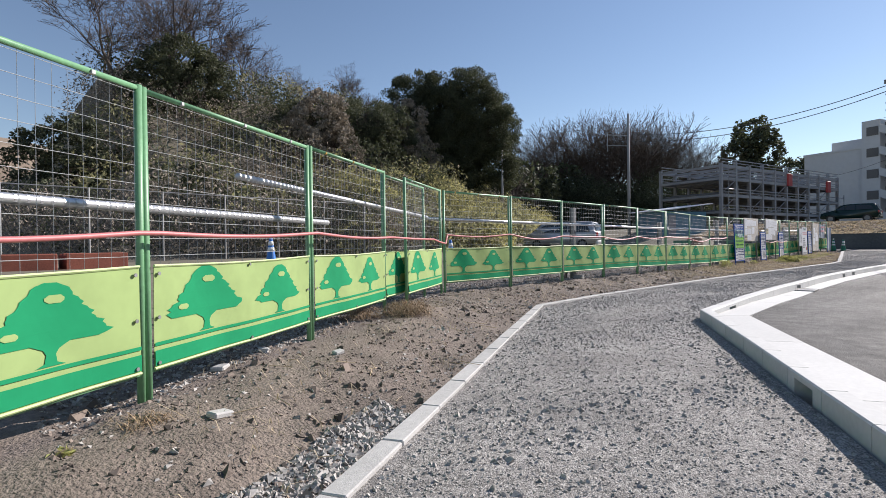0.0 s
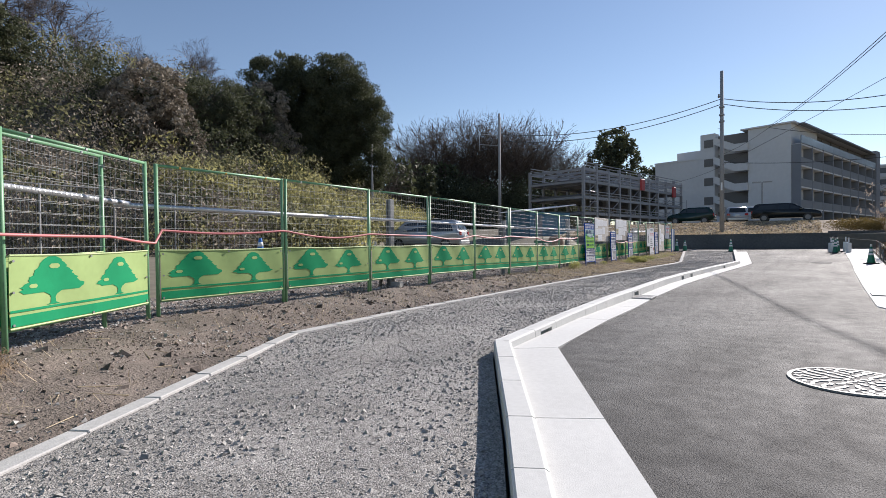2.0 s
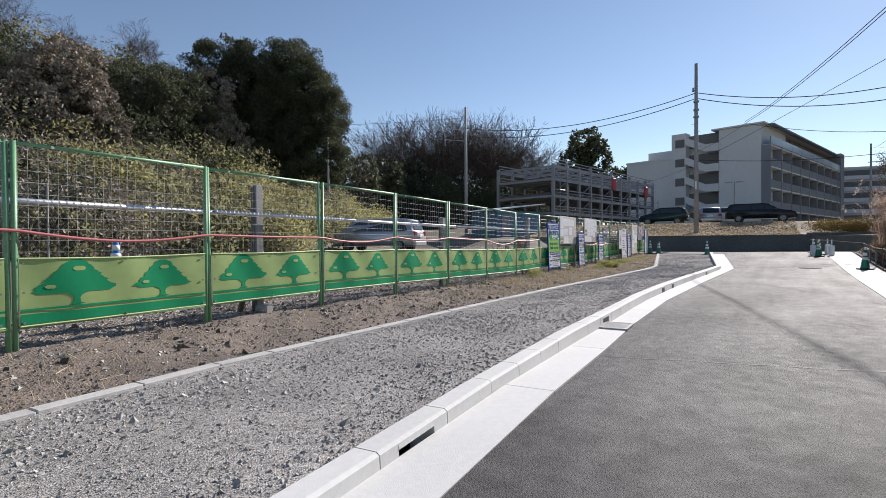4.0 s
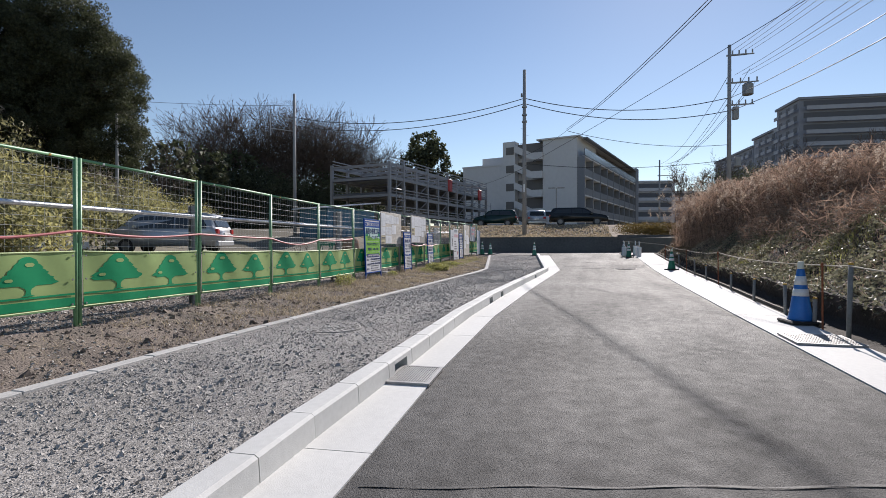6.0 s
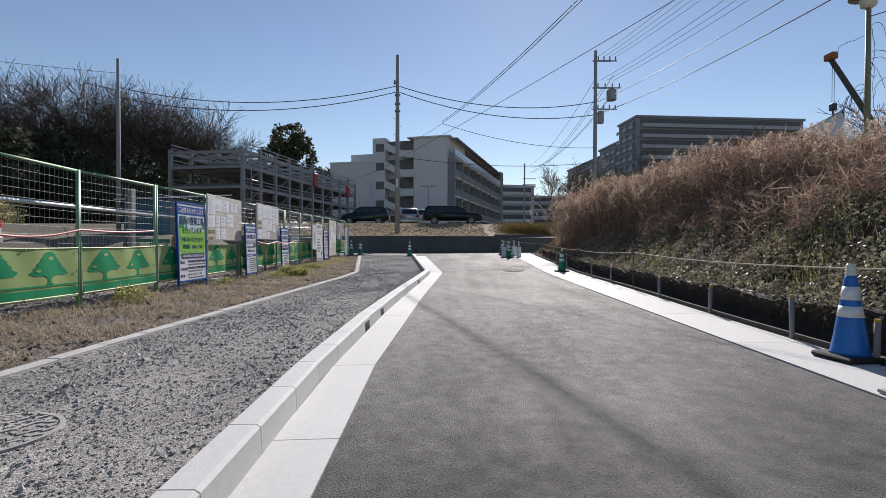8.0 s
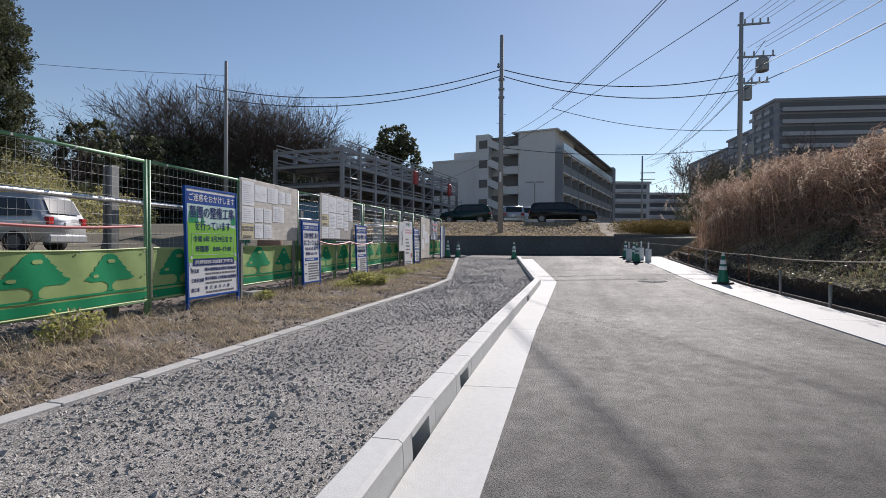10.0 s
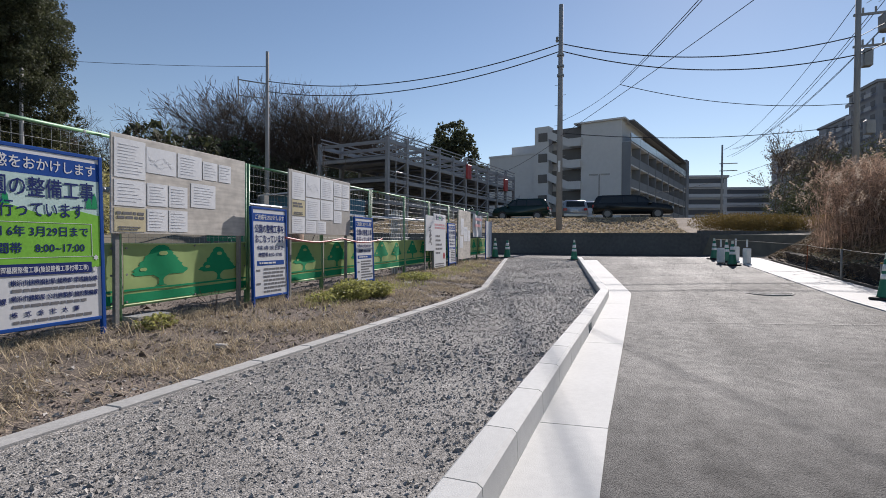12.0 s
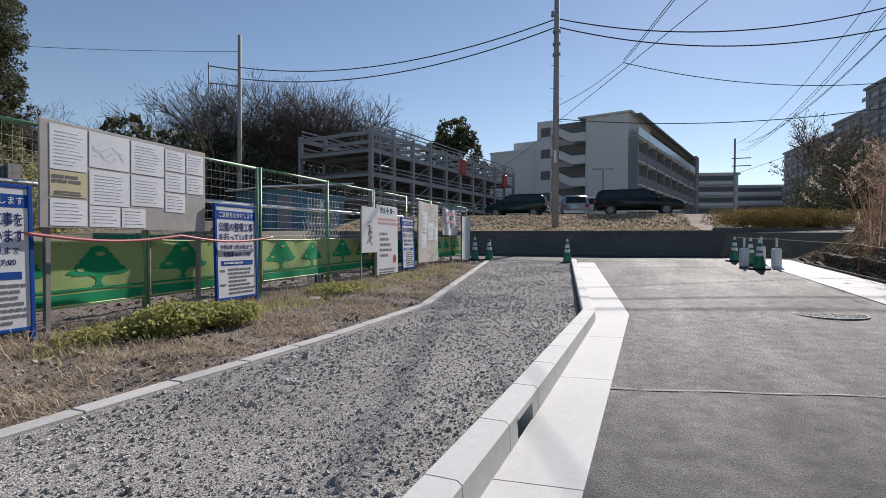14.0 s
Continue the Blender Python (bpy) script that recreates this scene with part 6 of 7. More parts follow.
def evergreen(x, y, z, lobes, size, n, material, label, trunk_h, name="evergreen_tree"):
    t = thing(name, pose(x, y, z), label, "tree", "evergreen trees")
    rows = branches(int(x * 3) + 2, trunk_h, 0.30, 0.6, 3)
    part("trunk", limb_mesh(rows, "trunk", M_BARK, 6), M_BARK, t)
    pts = []
    for cx, cy, cz, rr in lobes:
        # clumps over each lobe
        k = max(26, int(120 * rr / 2.5))
        for c in blob_points((cx, cy, cz), (rr, rr, rr * 1.05), k, 0.90):
            cr = rr * rng.uniform(0.14, 0.23)
            pts.append(blob_points(c, (cr, cr, cr * 0.8), int(n * cr * cr), 0.4))
    part("crown", leaves(np.concatenate(pts), size, "crown", material, aspect=0.6), material, t, "dense dark leaves in clumps")
    return t


evergreen(34.5, 37.0, float(land_z(34.5, 37)), [(0.6, -0.2, 8.6, 3.7), (-2.6, 2.4, 9.0, 3.0), (2.7, -2.0, 6.6, 3.2), (2.6, -2.4, 4.0, 3.0), (-2.8, 2.2, 5.6, 2.9), (0.0, -0.4, 4.8, 3.4), (3.2, -2.6, 2.2, 2.5), (1.6, -1.2, 7.8, 3.5), (-1.0, 1.0, 7.2, 3.7), (-0.4, 0.2, 2.4, 3.4)], 0.15, 560, M_LEAFDARK, "tall dense dark evergreen tree on the hill", 9)
evergreen(10.0, 39.0, float(land_z(10, 39)), [(0, 0, 3.0, 2.4), (2.2, 0.5, 2.6, 2.0), (-1.8, -0.2, 2.0, 1.8)], 0.18, 480, M_LEAFDARK, "dark evergreen under bare branches", 4)
evergreen(3.2, 34.0, float(land_z(3.2, 34)), [(0, 0, 2.4, 1.8), (-1.5, 0.3, 1.9, 1.5), (1.4, 0, 1.8, 1.5)], 0.18, 480, M_LEAFDARK, "dark evergreen shrub at the hill's end", 3)
for x, y, s in ((128, 46, 1.0), (146, 34, 1.1), (118, 47, 0.8), (150, 31, 0.9), (66, 50, 0.62), (76, 52, 0.7), (88, 53, 0.66), (57, 47, 0.55), (101, 52, 0.62)):
    evergreen(x, y, 5.0, [(0, 0, 9.5 * s, 4.4 * s), (1.5 * s, 0, 6.5 * s, 3.8 * s), (-1.5 * s, 1, 5.5 * s, 3.8 * s), (0, 0, 3 * s, 3.5 * s)], 0.85, 14, M_LEAFDARK, "round dark evergreen tree far off", 8 * s)
evergreen(138, 41, float(land_z(138, 41)), [(0, 0, 23.0, 4.3), (1.6, -1.5, 19.5, 4.2), (-1.2, 2.2, 18.0, 4.4), (0, 0, 13, 4.4), (0, 0, 8, 4.0)], 0.85, 14, M_LEAFDARK, "round dark evergreen tree above the parking frame", 18)
# the dark leaf colour also carries the backlit shade of these vine-clad trees
evergreen(23.6, 36.0, float(land_z(23.6, 36)), [(0, 0, 1.6, 2.9), (-3.0, 0.6, 1.4, 2.6), (2.4, 0.2, 2.4, 2.3), (-5.6, 1.2, 1.2, 2.4)], 0.15, 460, M_LEAFDARK, "ivy-smothered trees on the hill, their backlit shade put into dark leaves", 4)
evergreen(28.5, 37.0, float(land_z(28.5, 37)), [(0, 0, 2.5, 2.1), (0.2, -0.2, 4.6, 1.7), (0.8, -0.6, 0.8, 2.1), (-2.6, 1.2, 2.6, 2.2)], 0.22, 420, M_VINE, "dead tree wrapped in grey dry vine", 5, "vine_tree")
evergreen(18.0, 34.5, float(land_z(18, 34.5)), [(0, 0, 2.0, 2.3), (0.5, -0.5, 3.4, 1.8), (1.2, -0.8, 0.6, 2.0)], 0.22, 380, M_VINE, "shrub mound wrapped in grey dry vine", 4, "vine_tree")

# thicket over the hillside: mounds of leaves of several kinds
kinds = {"dark": (M_LEAFDARK, []), "mid": (M_LEAFMID, []), "yellow": (M_LEAFYEL, []), "vine": (M_VINE, [])}
rt = random.Random(21)
for i in range(700):
    x = rt.uniform(1, 64)
    y0 = 19.5 + max(0, x - 22) * 0.66 + max(0, 6 - x) * 1.2
    dpt = rt.random() ** 1.3 * 27
    y = y0 + dpt
    r = rt.uniform(0.9, 1.9) * (1.0 + 0.012 * dpt)
    u = rt.random() + 0.25 * math.sin(x * 0.35 + y * 0.2)
    key = ("vine" if u < 0.10 else ("mid" if u < 0.55 else ("yellow" if u < 1.02 else "dark"))) if dpt < 12 else ("vine" if u < 0.30 else ("mid" if u < 0.5 else "dark"))
    if x < 15 and dpt < 12:
        key = "vine" if u < 0.62 else ("dark" if u < 0.98 else "mid")
    z = float(land_z(x, y))
    size_n = int(230 * r * r * (1.0 if dpt < 10 else 0.42))
    p = blob_points((x, y, z + r * 0.55), (r, r, r * rt.uniform(0.8, 1.25)), size_n, 0.6)
    kinds[key][1].append(p[p[:, 2] > z - 0.2])
for key, (mtl, pts) in kinds.items():
    ob = new("thicket", leaves(np.concatenate(pts), 0.25 if key != "vine" else 0.18, "thicket", mtl, aspect=0.45))
    tagged(ob, {"dark": "dark green evergreen shrubs covering the hillside", "mid": "olive green bamboo and shrubs on the hillside", "yellow": "yellowish sunlit bamboo grass on the hillside", "vine": "grey-brown dry vines and scrub on the hillside"}[key], "thicket", kind="stuff")
# darker undergrowth below the far wood
far = []
for i in range(330):
    a = rt.random()
    x, y = (float(np.interp(a, [0, 0.25, 0.75, 1.0], q)) + rt.uniform(-2, 5) for q in ([44, 66, 91, 132], [40, 58, 36, 44]))
    r = rt.uniform(1.8, 4.0) * (0.5 if a < 0.28 else 1.0)
    far.append(blob_points((x, y, float(land_z(x, y)) + r * 0.7 + (4.5 * rt.random() ** 2 if a > 0.28 else 0)), (r, r, r * rt.uniform(0.9, 1.7)), int(120 * r * r * (3 if a < 0.28 else 1)), 0.5))
tagged(new("undergrowth", leaves(np.concatenate(far), 0.32, "undergrowth", M_LEAFDARK, aspect=0.5)), "dark evergreen undergrowth below the bare wood", "thicket", kind="stuff")
# dark brush on the slope below the towers
brush = []
for i in range(90):
    x, y, r = rt.uniform(56, 74), rt.uniform(-20, -10.5), rt.uniform(0.8, 1.9)
    brush.append(blob_points((x, y, float(land_z(x, y)) + r * 0.8 + 3.2 * rt.random() ** 2), (r, r, r * 1.2), int(240 * r * r), 0.4))
tagged(new("undergrowth", leaves(np.concatenate(brush), 0.20, "undergrowth", M_LEAFDARK, aspect=0.4)), "dark brush and shrubs on the slope below the towers", "thicket", kind="stuff")
# fine scrub twigs on the hill
tw = []
for i in range(150):
    x = rt.uniform(2, 60)
    y = 19.5 + max(0, x - 24) * 0.62 + 10 + rt.random() * 17
    z = float(land_z(x, y))
    for k in range(26):
        a, l = rt.uniform(0, 6.28), rt.uniform(0.5, 1.6)
        p = np.array([x + rt.gauss(0, 0.7), y + rt.gauss(0, 0.7), z + rt.uniform(0.2, 2.2)])
        q = p + np.array([math.cos(a) * 0.5, math.sin(a) * 0.5, rt.uniform(0.1, 1.0)]) * l
        tw.append((*p, *q, 0.014, 0.006, 3))
tagged(new("scrub_twigs", limb_mesh(np.array(tw), "scrub_twigs", M_TWIG, 3)), "bare brown scrub twigs standing out of the thicket", "scrub", kind="stuff")
# far brown hill at the walk's start
hx, hy = np.linspace(-120, 60, 40), np.linspace(90, 190, 20)
tagged(new("far_hill", grid("far_hill", hx, hy, lambda x, y: 2 + 26 * np.sin(np.clip((y - 90) / 100, 0, 1) * math.pi / 1.6) * smooth01((60 - x) / 60) + 0.8 * wob(x, y, 9), M_MULCH)), "brown grassy hill in the distance", "hill", kind="structure")

# dark screen fence and stacked clutter in the yard
sf = thing("screen_fence", pose(-14, 17.2, 0.6, 0, 0, 3), "dark chain-link screen fence across the yard", "fence")
for i in range(14):
    part("post", MB().tube((i * 2.0, 0, 0), (i * 2.0, 0, 2.3), 0.03, n=6), M_STEEL, sf)
cl = MB()
for i in range(260):
    x = i * 0.10
    cl.tube((x, 0, 0.1), (x + 1.1, 0, 2.25), 0.007, n=3, cap=False)
    cl.tube((x + 1.1, 0.005, 0.1), (x, 0.005, 2.25), 0.007, n=3, cap=False)
part("chain_link", cl, M_CABLE, sf, "dark chain-link net")
part("rail", MB().tube((0, 0, 2.28), (26, 0, 2.28), 0.02, n=6), M_STEEL, sf)
for i in range(2):
    x = -0.3 + i * 1.25
    b = thing("form_stack", pose(x, 12.6 + 0.2 * math.sin(i * 3), float(land_z(x, 12.6)) - 0.02, 0, 0, rnd.uniform(-6, 6)), "stack of weathered red concrete forms in the yard", "stack", "stacked red forms")
    for k in range(8):
        part("form", MB().cbox((0, k * 0.13, 0), (1.1, k * 0.13 + 0.11, 0.30 + 0.05 * rnd.random()), 0.01), M_BRICKRED, b)
for i in range(5):
    x = 22.4 + i * 0.6
    single("concrete_barrier", MB().prism([(0, 0), (0.62, 0), (0.58, 0.55), (0.04, 0.5)], 0, 0.2), M_WHITEBAND, "white concrete block standing in the yard", "block", "white yard blocks", m=pose(x, 21.9 - 0.10 * i, float(land_z(x, 19)) - 0.03, rnd.uniform(-4, 4), 0, -20))
single("site_bag", MB().lathe([(0.42, 0), (0.5, 0.2), (0.48, 0.6), (0.38, 0.78), (0.1, 0.84)], 14), M_DRY, "heaped brush pile in a tan site bag", "bag", m=pose(33.5, 13.2, float(land_z(33.5, 13.2)), 0, 0, 0), smooth=True)
for x, y in ((29.5, 12.5), (30.3, 12.4), (36.5, 12.0)):
    b = thing("saw_horse", pose(x, y, float(land_z(x, y)), 0, 0, -20), "small green folding barrier in the yard", "barrier", "yard barriers")
    for sx2 in (-0.3, 0.3):
        part("leg", MB().tube((sx2, -0.15, 0), (sx2 * 0.8, 0, 0.55), 0.02, n=6).tube((sx2, 0.15, 0), (sx2 * 0.8, 0, 0.55), 0.02, n=6), M_GREENCONE, b)
    part("bar", MB().box((-0.4, -0.02, 0.42), (0.4, 0.02, 0.58)), M_GREENCONE, b)
cone(pose(10.6, 11.5, float(land_z(10.6, 11.5)), 0, 0, 0), M_BLUECONE, False, "small blue cone in the yard behind the fence")
cone(pose(5.2, 12.5, float(land_z(5.2, 12.5)), 0, 0, 0), M_BLUECONE, False, "small blue cone in the yard behind the fence")


# ---- dry grass bank ----
def blades(P, height, lean, width, name, material, bend=0.5):
    """Thin bent blades from the points P."""
    n = len(P)
    a = rng.uniform(0, 2 * math.pi, n)
    d = np.stack([np.cos(a), np.sin(a), np.zeros(n)], -1)
    h = (height * rng.uniform(0.55, 1.25, n))[:, None] if np.isscalar(height) else (height * rng.uniform(0.55, 1.25, n))[:, None]
    l = (lean * rng.uniform(0.2, 1.4, n))[:, None]
    s = np.stack([-np.sin(a), np.cos(a), np.zeros(n)], -1) * width * rng.uniform(0.6, 1.4, n)[:, None]
    up = np.array([0, 0, 1.0])
    mid = P + up * h * 0.62 + d * l * h * 0.35
    tip = P + up * h * (1 - 0.28 * bend * l) + d * l * h
    V = np.stack([P - s / 2, P + s / 2, mid + s * 0.4, mid - s * 0.4, tip + s * 0.08, tip - s * 0.08], 1)
    i = np.arange(n) * 6
    F = np.concatenate([np.stack([i, i + 1, i + 2, i + 3], -1), np.stack([i + 3, i + 2, i + 4, i + 5], -1)])
    return np_mesh(name, V.reshape(-1, 3), F, material), tip


def scatter(n, x0, x1, ylo, yhi, zf):
    x = rng.uniform(x0, x1, n)
    y = ylo(x) + (yhi(x) - ylo(x)) * rng.random(n)
    return np.stack([x, y, zf(x, y)], -1)


foot = lambda x: along(STRIP_R, x)
up_bank = lambda P: smooth01((foot(P[:, 0]) - 1.9 - P[:, 1] + 0.5 * wob(P[:, 0], P[:, 1], 0.9, 21)) / 1.2)
P = scatter(34000, 7, 37, lambda x: x * 0 - 9.2, lambda x: foot(x) - 2.0, land_z)
P = P[rng.random(len(P)) < (0.08 + 0.92 * up_bank(P)) * np.where(wob(P[:, 0], P[:, 1], 1.1, 3) > -0.2, 1.0, 0.35)]
me, tip = blades(P, 0.66 * (0.35 + 0.65 * up_bank(P)) * (1 + 0.45 * wob(P[:, 0], P[:, 1], 0.6, 31)), 1.45, 0.012, "dry_grass", M_DRY, 1.2)
tagged(new("dry_grass", me), "tall dead brown pampas grass covering the bank", "grass", kind="stuff")
# tangled mounds of dead stems lying every way
P = []
for i in range(640):
    x = rnd.uniform(8, 34)
    y = float(foot(x)) - 1.5 - rnd.random() * 6.2
    r = rnd.uniform(0.30, 0.62)
    P.append(blob_points((x, y, float(land_z(x, y)) + 0.18), (r, r, r * rnd.uniform(0.7, 1.15)), int(420 * r), 0.35))
P = np.concatenate(P)
tagged(new("tangled_stems", leaves(P, 0.34, "tangled_stems", M_DRY, 0.1, 0.035)), "tangled mounds of dead reddish-brown stems on the bank", "grass", kind="stuff")
tagged(new("dead_leaves", leaves(P[::2] + rng.normal(0, 0.06, P[::2].shape), 0.07, "dead_leaves", M_VINE, 0.1, 0.5)), "withered brown leaves caught in the dead stems", "leaves", kind="stuff")
P = scatter(5000, 7, 36, lambda x: x * 0 - 8.8, lambda x: foot(x) - 2.8, land_z)
P[:, 2] += 0.2
me, tip = blades(P, 0.85, 0.60, 0.009, "dry_stalks", M_STRAW, 0.8)
tagged(new("dry_stalks", me), "taller straw-coloured stalks among the dead grass", "grass", kind="stuff")
sel = tip[(rng.random(len(tip)) < 0.22 * (0.4 + (wob(tip[:, 0], tip[:, 1], 0.8, 41) > 0.1))) & (tip[:, 0] > 18) & (tip[:, 1] < -3.2)]
fl = np.repeat(sel, 26, 0)
k = np.tile(np.linspace(0, 1, 26), len(sel))[:, None]
side = np.repeat(rng.normal(0, 0.10, (len(sel), 2)), 26, 0)
fl = fl + np.concatenate([rng.normal(0, 0.03, (len(fl), 2)), np.zeros((len(fl), 1))], 1) * (0.4 + k) + np.concatenate([side, np.zeros((len(fl), 1))], 1) * k - np.array([0, 0, 0.24]) * k + np.array([0, 0, 0.14])
tagged(new("plumes", leaves(fl, 0.06, "plumes", M_PLUME, aspect=0.35)), "pale feathery seed plumes on the dead grass", "grass", kind="stuff")
# tall reed stand on the far half of the bank: a dense wall of stems with leaves and plumes
def stand_front(x):
    return along(STRIP_R, x) - np.interp(x, [20, 24, 28, 33, 36, 37.5], [2.5, 2.0, 1.7, 1.0, 0.55, 0.9])


def reed_top(x, y):
    return np.interp(x, [20, 23, 28, 33, 36.4, 37.6], [2.7, 3.05, 3.2, 3.25, 3.1, 2.2]) + 0.42 * wob(x, y, 1.2, 12) + 0.22 * wob(x, y, 0.35, 19)


P = scatter(8000, 20, 36.9, lambda x: stand_front(x) - 4.2, stand_front, land_z)
P = P[rng.random(len(P)) < np.clip((P[:, 0] - 19.5) / 4, 0.1, 1)]
h = np.clip(reed_top(P[:, 0], P[:, 1]) - P[:, 2], 0.5, 3.1)
me, tip = blades(P, h * 0.90, 0.62, 0.014, "reeds", M_DRY, 0.9)
tagged(new("reeds", me), "tall stand of dead reddish-brown reeds on the bank", "reeds", kind="stuff")
pick = rng.integers(0, len(P), 90000)
Q = P[pick].copy()
k = rng.random(len(Q)) ** 0.7
Q[:, 2] += h[pick] * k
Q[:, :2] += rng.normal(0, 0.14, (len(Q), 2))
tagged(new("reed_leaves", leaves(Q, 0.30, "reed_leaves", M_DRY, 0.0, 0.055)), "long curled dead leaves hanging on the reeds", "reeds", kind="stuff")
sel = tip[(rng.random(len(tip)) < 0.30) & (tip[:, 1] > stand_front(tip[:, 0]) - 3.0)]
fl = np.repeat(sel, 30, 0)
k = np.tile(np.linspace(0, 1, 30), len(sel))[:, None]
side = np.repeat(rng.normal(0, 0.12, (len(sel), 2)), 30, 0)
fl = fl + np.concatenate([rng.normal(0, 0.035, (len(fl), 2)), np.zeros((len(fl), 1))], 1) * (0.4 + k) + np.concatenate([side, np.zeros((len(fl), 1))], 1) * k - np.array([0, 0, 0.26]) * k + np.array([0, 0, 0.15])
tagged(new("plumes", leaves(fl, 0.055, "plumes", M_PLUME, aspect=0.35)), "pale feathery plumes on the tall reeds", "grass", kind="stuff")
# tangles lying over the low slope
P = scatter(14000, 7, 31, lambda x: foot(x) - 3.4, lambda x: foot(x) - 0.75, land_z)
me, _ = blades(P, 0.16, 2.2, 0.008, "lying_straw", M_DRY, 1.5)
tagged(new("lying_straw", me), "bleached straw lying over the foot of the bank", "grass", kind="stuff")
P = scatter(42000, 28, 41.3, lambda x: foot(x) - 4.5, lambda x: foot(x) - 0.40, land_z)
me, _ = blades(P, 0.07, 3.0, 0.018, "fallen_straw", M_STRAW, 1.6)
tagged(new("fallen_straw", me), "fallen straw and chips over the end of the bank", "grass", kind="stuff")
P = scatter(66000, 7, 31, lambda x: foot(x) - 2.3, lambda x: foot(x) - 0.47, land_z)
P = P[rng.random(len(P)) < (0.22 + 0.78 * (wob(P[:, 0], P[:, 1], 0.45, 6) > -0.05)) * np.clip((31 - P[:, 0]) / 5, 0, 1)]
P[:, 2] += rng.uniform(0.0, 0.16, len(P))
tagged(new("ground_ivy", leaves(P, 0.055, "ground_ivy", M_IVY, 0.4, 0.7)), "low glossy ivy leaves over the bank's foot", "ivy", kind="stuff")
P = scatter(26000, 7, 30, lambda x: foot(x) - 2.0, lambda x: foot(x) - 0.50, land_z)
P = P[rng.random(len(P)) < np.where((P[:, 0] > 18) & (P[:, 0] < 27), 0.8, 0.18) * (wob(P[:, 0], P[:, 1], 1.3, 9) > 0.0)]
me, _ = blades(P, 0.12, 0.8, 0.008, "short_grass", M_WEED)
tagged(new("short_grass", me), "short green grass tufts at the bank's foot", "grass", kind="stuff")
# leaves and straw hanging over the lip of the cut
P = scatter(13000, 8.2, 36, lambda x: foot(x) - 0.85, lambda x: foot(x) - 0.31, lambda x, y: land_z(x, foot(x) - 0.62) + 0.02)
P = P[rng.random(len(P)) < np.where(P[:, 0] > 30, 0.5, 1.0)]
P[:, 2] += rng.uniform(-0.07, 0.08, len(P)) - 0.10 * rng.random(len(P)) ** 3 * (P[:, 1] > foot(P[:, 0]) - 0.42)
tagged(new("ground_ivy", leaves(P, 0.055, "ground_ivy", M_IVY, 0.3, 0.7)), "ivy leaves hanging over the lip of the soil cut", "ivy", kind="stuff")
me, _ = blades(P[::5], 0.10, 2.4, 0.006, "lying_straw", M_DRY, 2.0)
tagged(new("lying_straw", me), "dry straw hanging over the lip of the soil cut", "grass", kind="stuff")
# roots hanging in the raw cut
rows = []
for i in range(110):
    x = rnd.uniform(11, 36)
    y = float(foot(x)) - 0.45
    z = float(land_z(x, y - 0.1))
    rows.append((x, y + 0.02, z, x + rnd.uniform(-0.2, 0.2), y + 0.12, z - rnd.uniform(0.1, 0.35), 0.006, 0.002, 2))
tagged(new("roots", limb_mesh(np.array(rows), "roots", M_BARK, 3)), "thin roots hanging from the raw soil cut", "roots", kind="stuff")
# bare shrubs on the crest of the bank
for i, (x, y, h) in enumerate(((24.5, -8.8, 2.6), (27.5, -9.0, 2.0), (17.2, -6.4, 2.0), (20.6, -7.0, 2.4), (31, -9.5, 3.0))):
    rows = branches(50 + i, h, 0.035, 0.8, 4, kids=(2, 3))
    rows[:, 6:8] = np.maximum(rows[:, 6:8], 0.006)
    t = thing("bare_shrub", pose(x, y, float(land_z(x, y)), 0, 0, 40 * i), "small bare shrub on the crest of the bank", "shrub", "bare shrubs")
    part("stems", limb_mesh(rows[rows[:, 8] <= 1], "stems", M_BARK, 4), M_BARK, t)
    part("twig_crown", limb_mesh(rows[rows[:, 8] > 1], "twig_crown", M_TWIG, 3), M_TWIG, t)

P = scatter(30000, 32.5, 41.2, lambda x: foot(x) - 4.5, lambda x: foot(x) - 0.36, lambda x, y: land_z(x, y) + 0.07 + 0.06 * wob(x, y, 0.35, 4))
tagged(new("leaf_litter", leaves(P, 0.10, "leaf_litter", M_HEAP, 0.6, 0.5)), "brown leaf litter and chips on the end of the bank", "leaf litter", kind="stuff")
# fallen leaves and chips on the terrace slope
P = scatter(26000, 43.4, 52, lambda x: x * 0 - 0.8, lambda x: x * 0 + 17.5, lambda x, y: land_z(x, y) + 0.07 + 0.05 * wob(x, y, 0.5))
tagged(new("leaf_litter", leaves(P[::2], 0.14, "leaf_litter", M_STRAW, 0.85, 0.6)), "brown leaf litter and wood chips on the slope", "leaf litter", kind="stuff")
# hedge and young tree on the terrace
hp = []
for i in range(240):
    a = rnd.random()
    hp.append(blob_points((44.0 + 5.5 * a + rnd.uniform(0, 2.2), -2.2 - 9.0 * a + rnd.uniform(-0.4, 1.2), 1.85 + rnd.uniform(0, 0.35)), (0.55, 0.55, 0.35), 170, 0.6))
tagged(new("hedge", leaves(np.concatenate(hp), 0.075, "hedge", M_HEDGE, aspect=0.5)), "low clipped hedge with bronze winter leaves", "hedge")
rows = branches(77, 5.4, 0.06, 0.5, 4, kids=(2, 3))
t = thing("young_tree", pose(48.5, -5.2, 1.9), "slender young tree with sparse leaves on the terrace", "tree")
rows[:, 6:8] = np.maximum(rows[:, 6:8], 0.01)
part("trunk", limb_mesh(rows[rows[:, 8] <= 1], "trunk", M_BARK, 5), M_BARK, t)
part("twig_crown", limb_mesh(rows[rows[:, 8] > 1], "twig_crown", M_TWIG, 3), M_TWIG, t)
ends = rows[rows[:, 8] >= 3][:, 3:6]
ends = np.repeat(ends, 3, 0) + rng.normal(0, 0.09, (len(ends) * 3, 3))
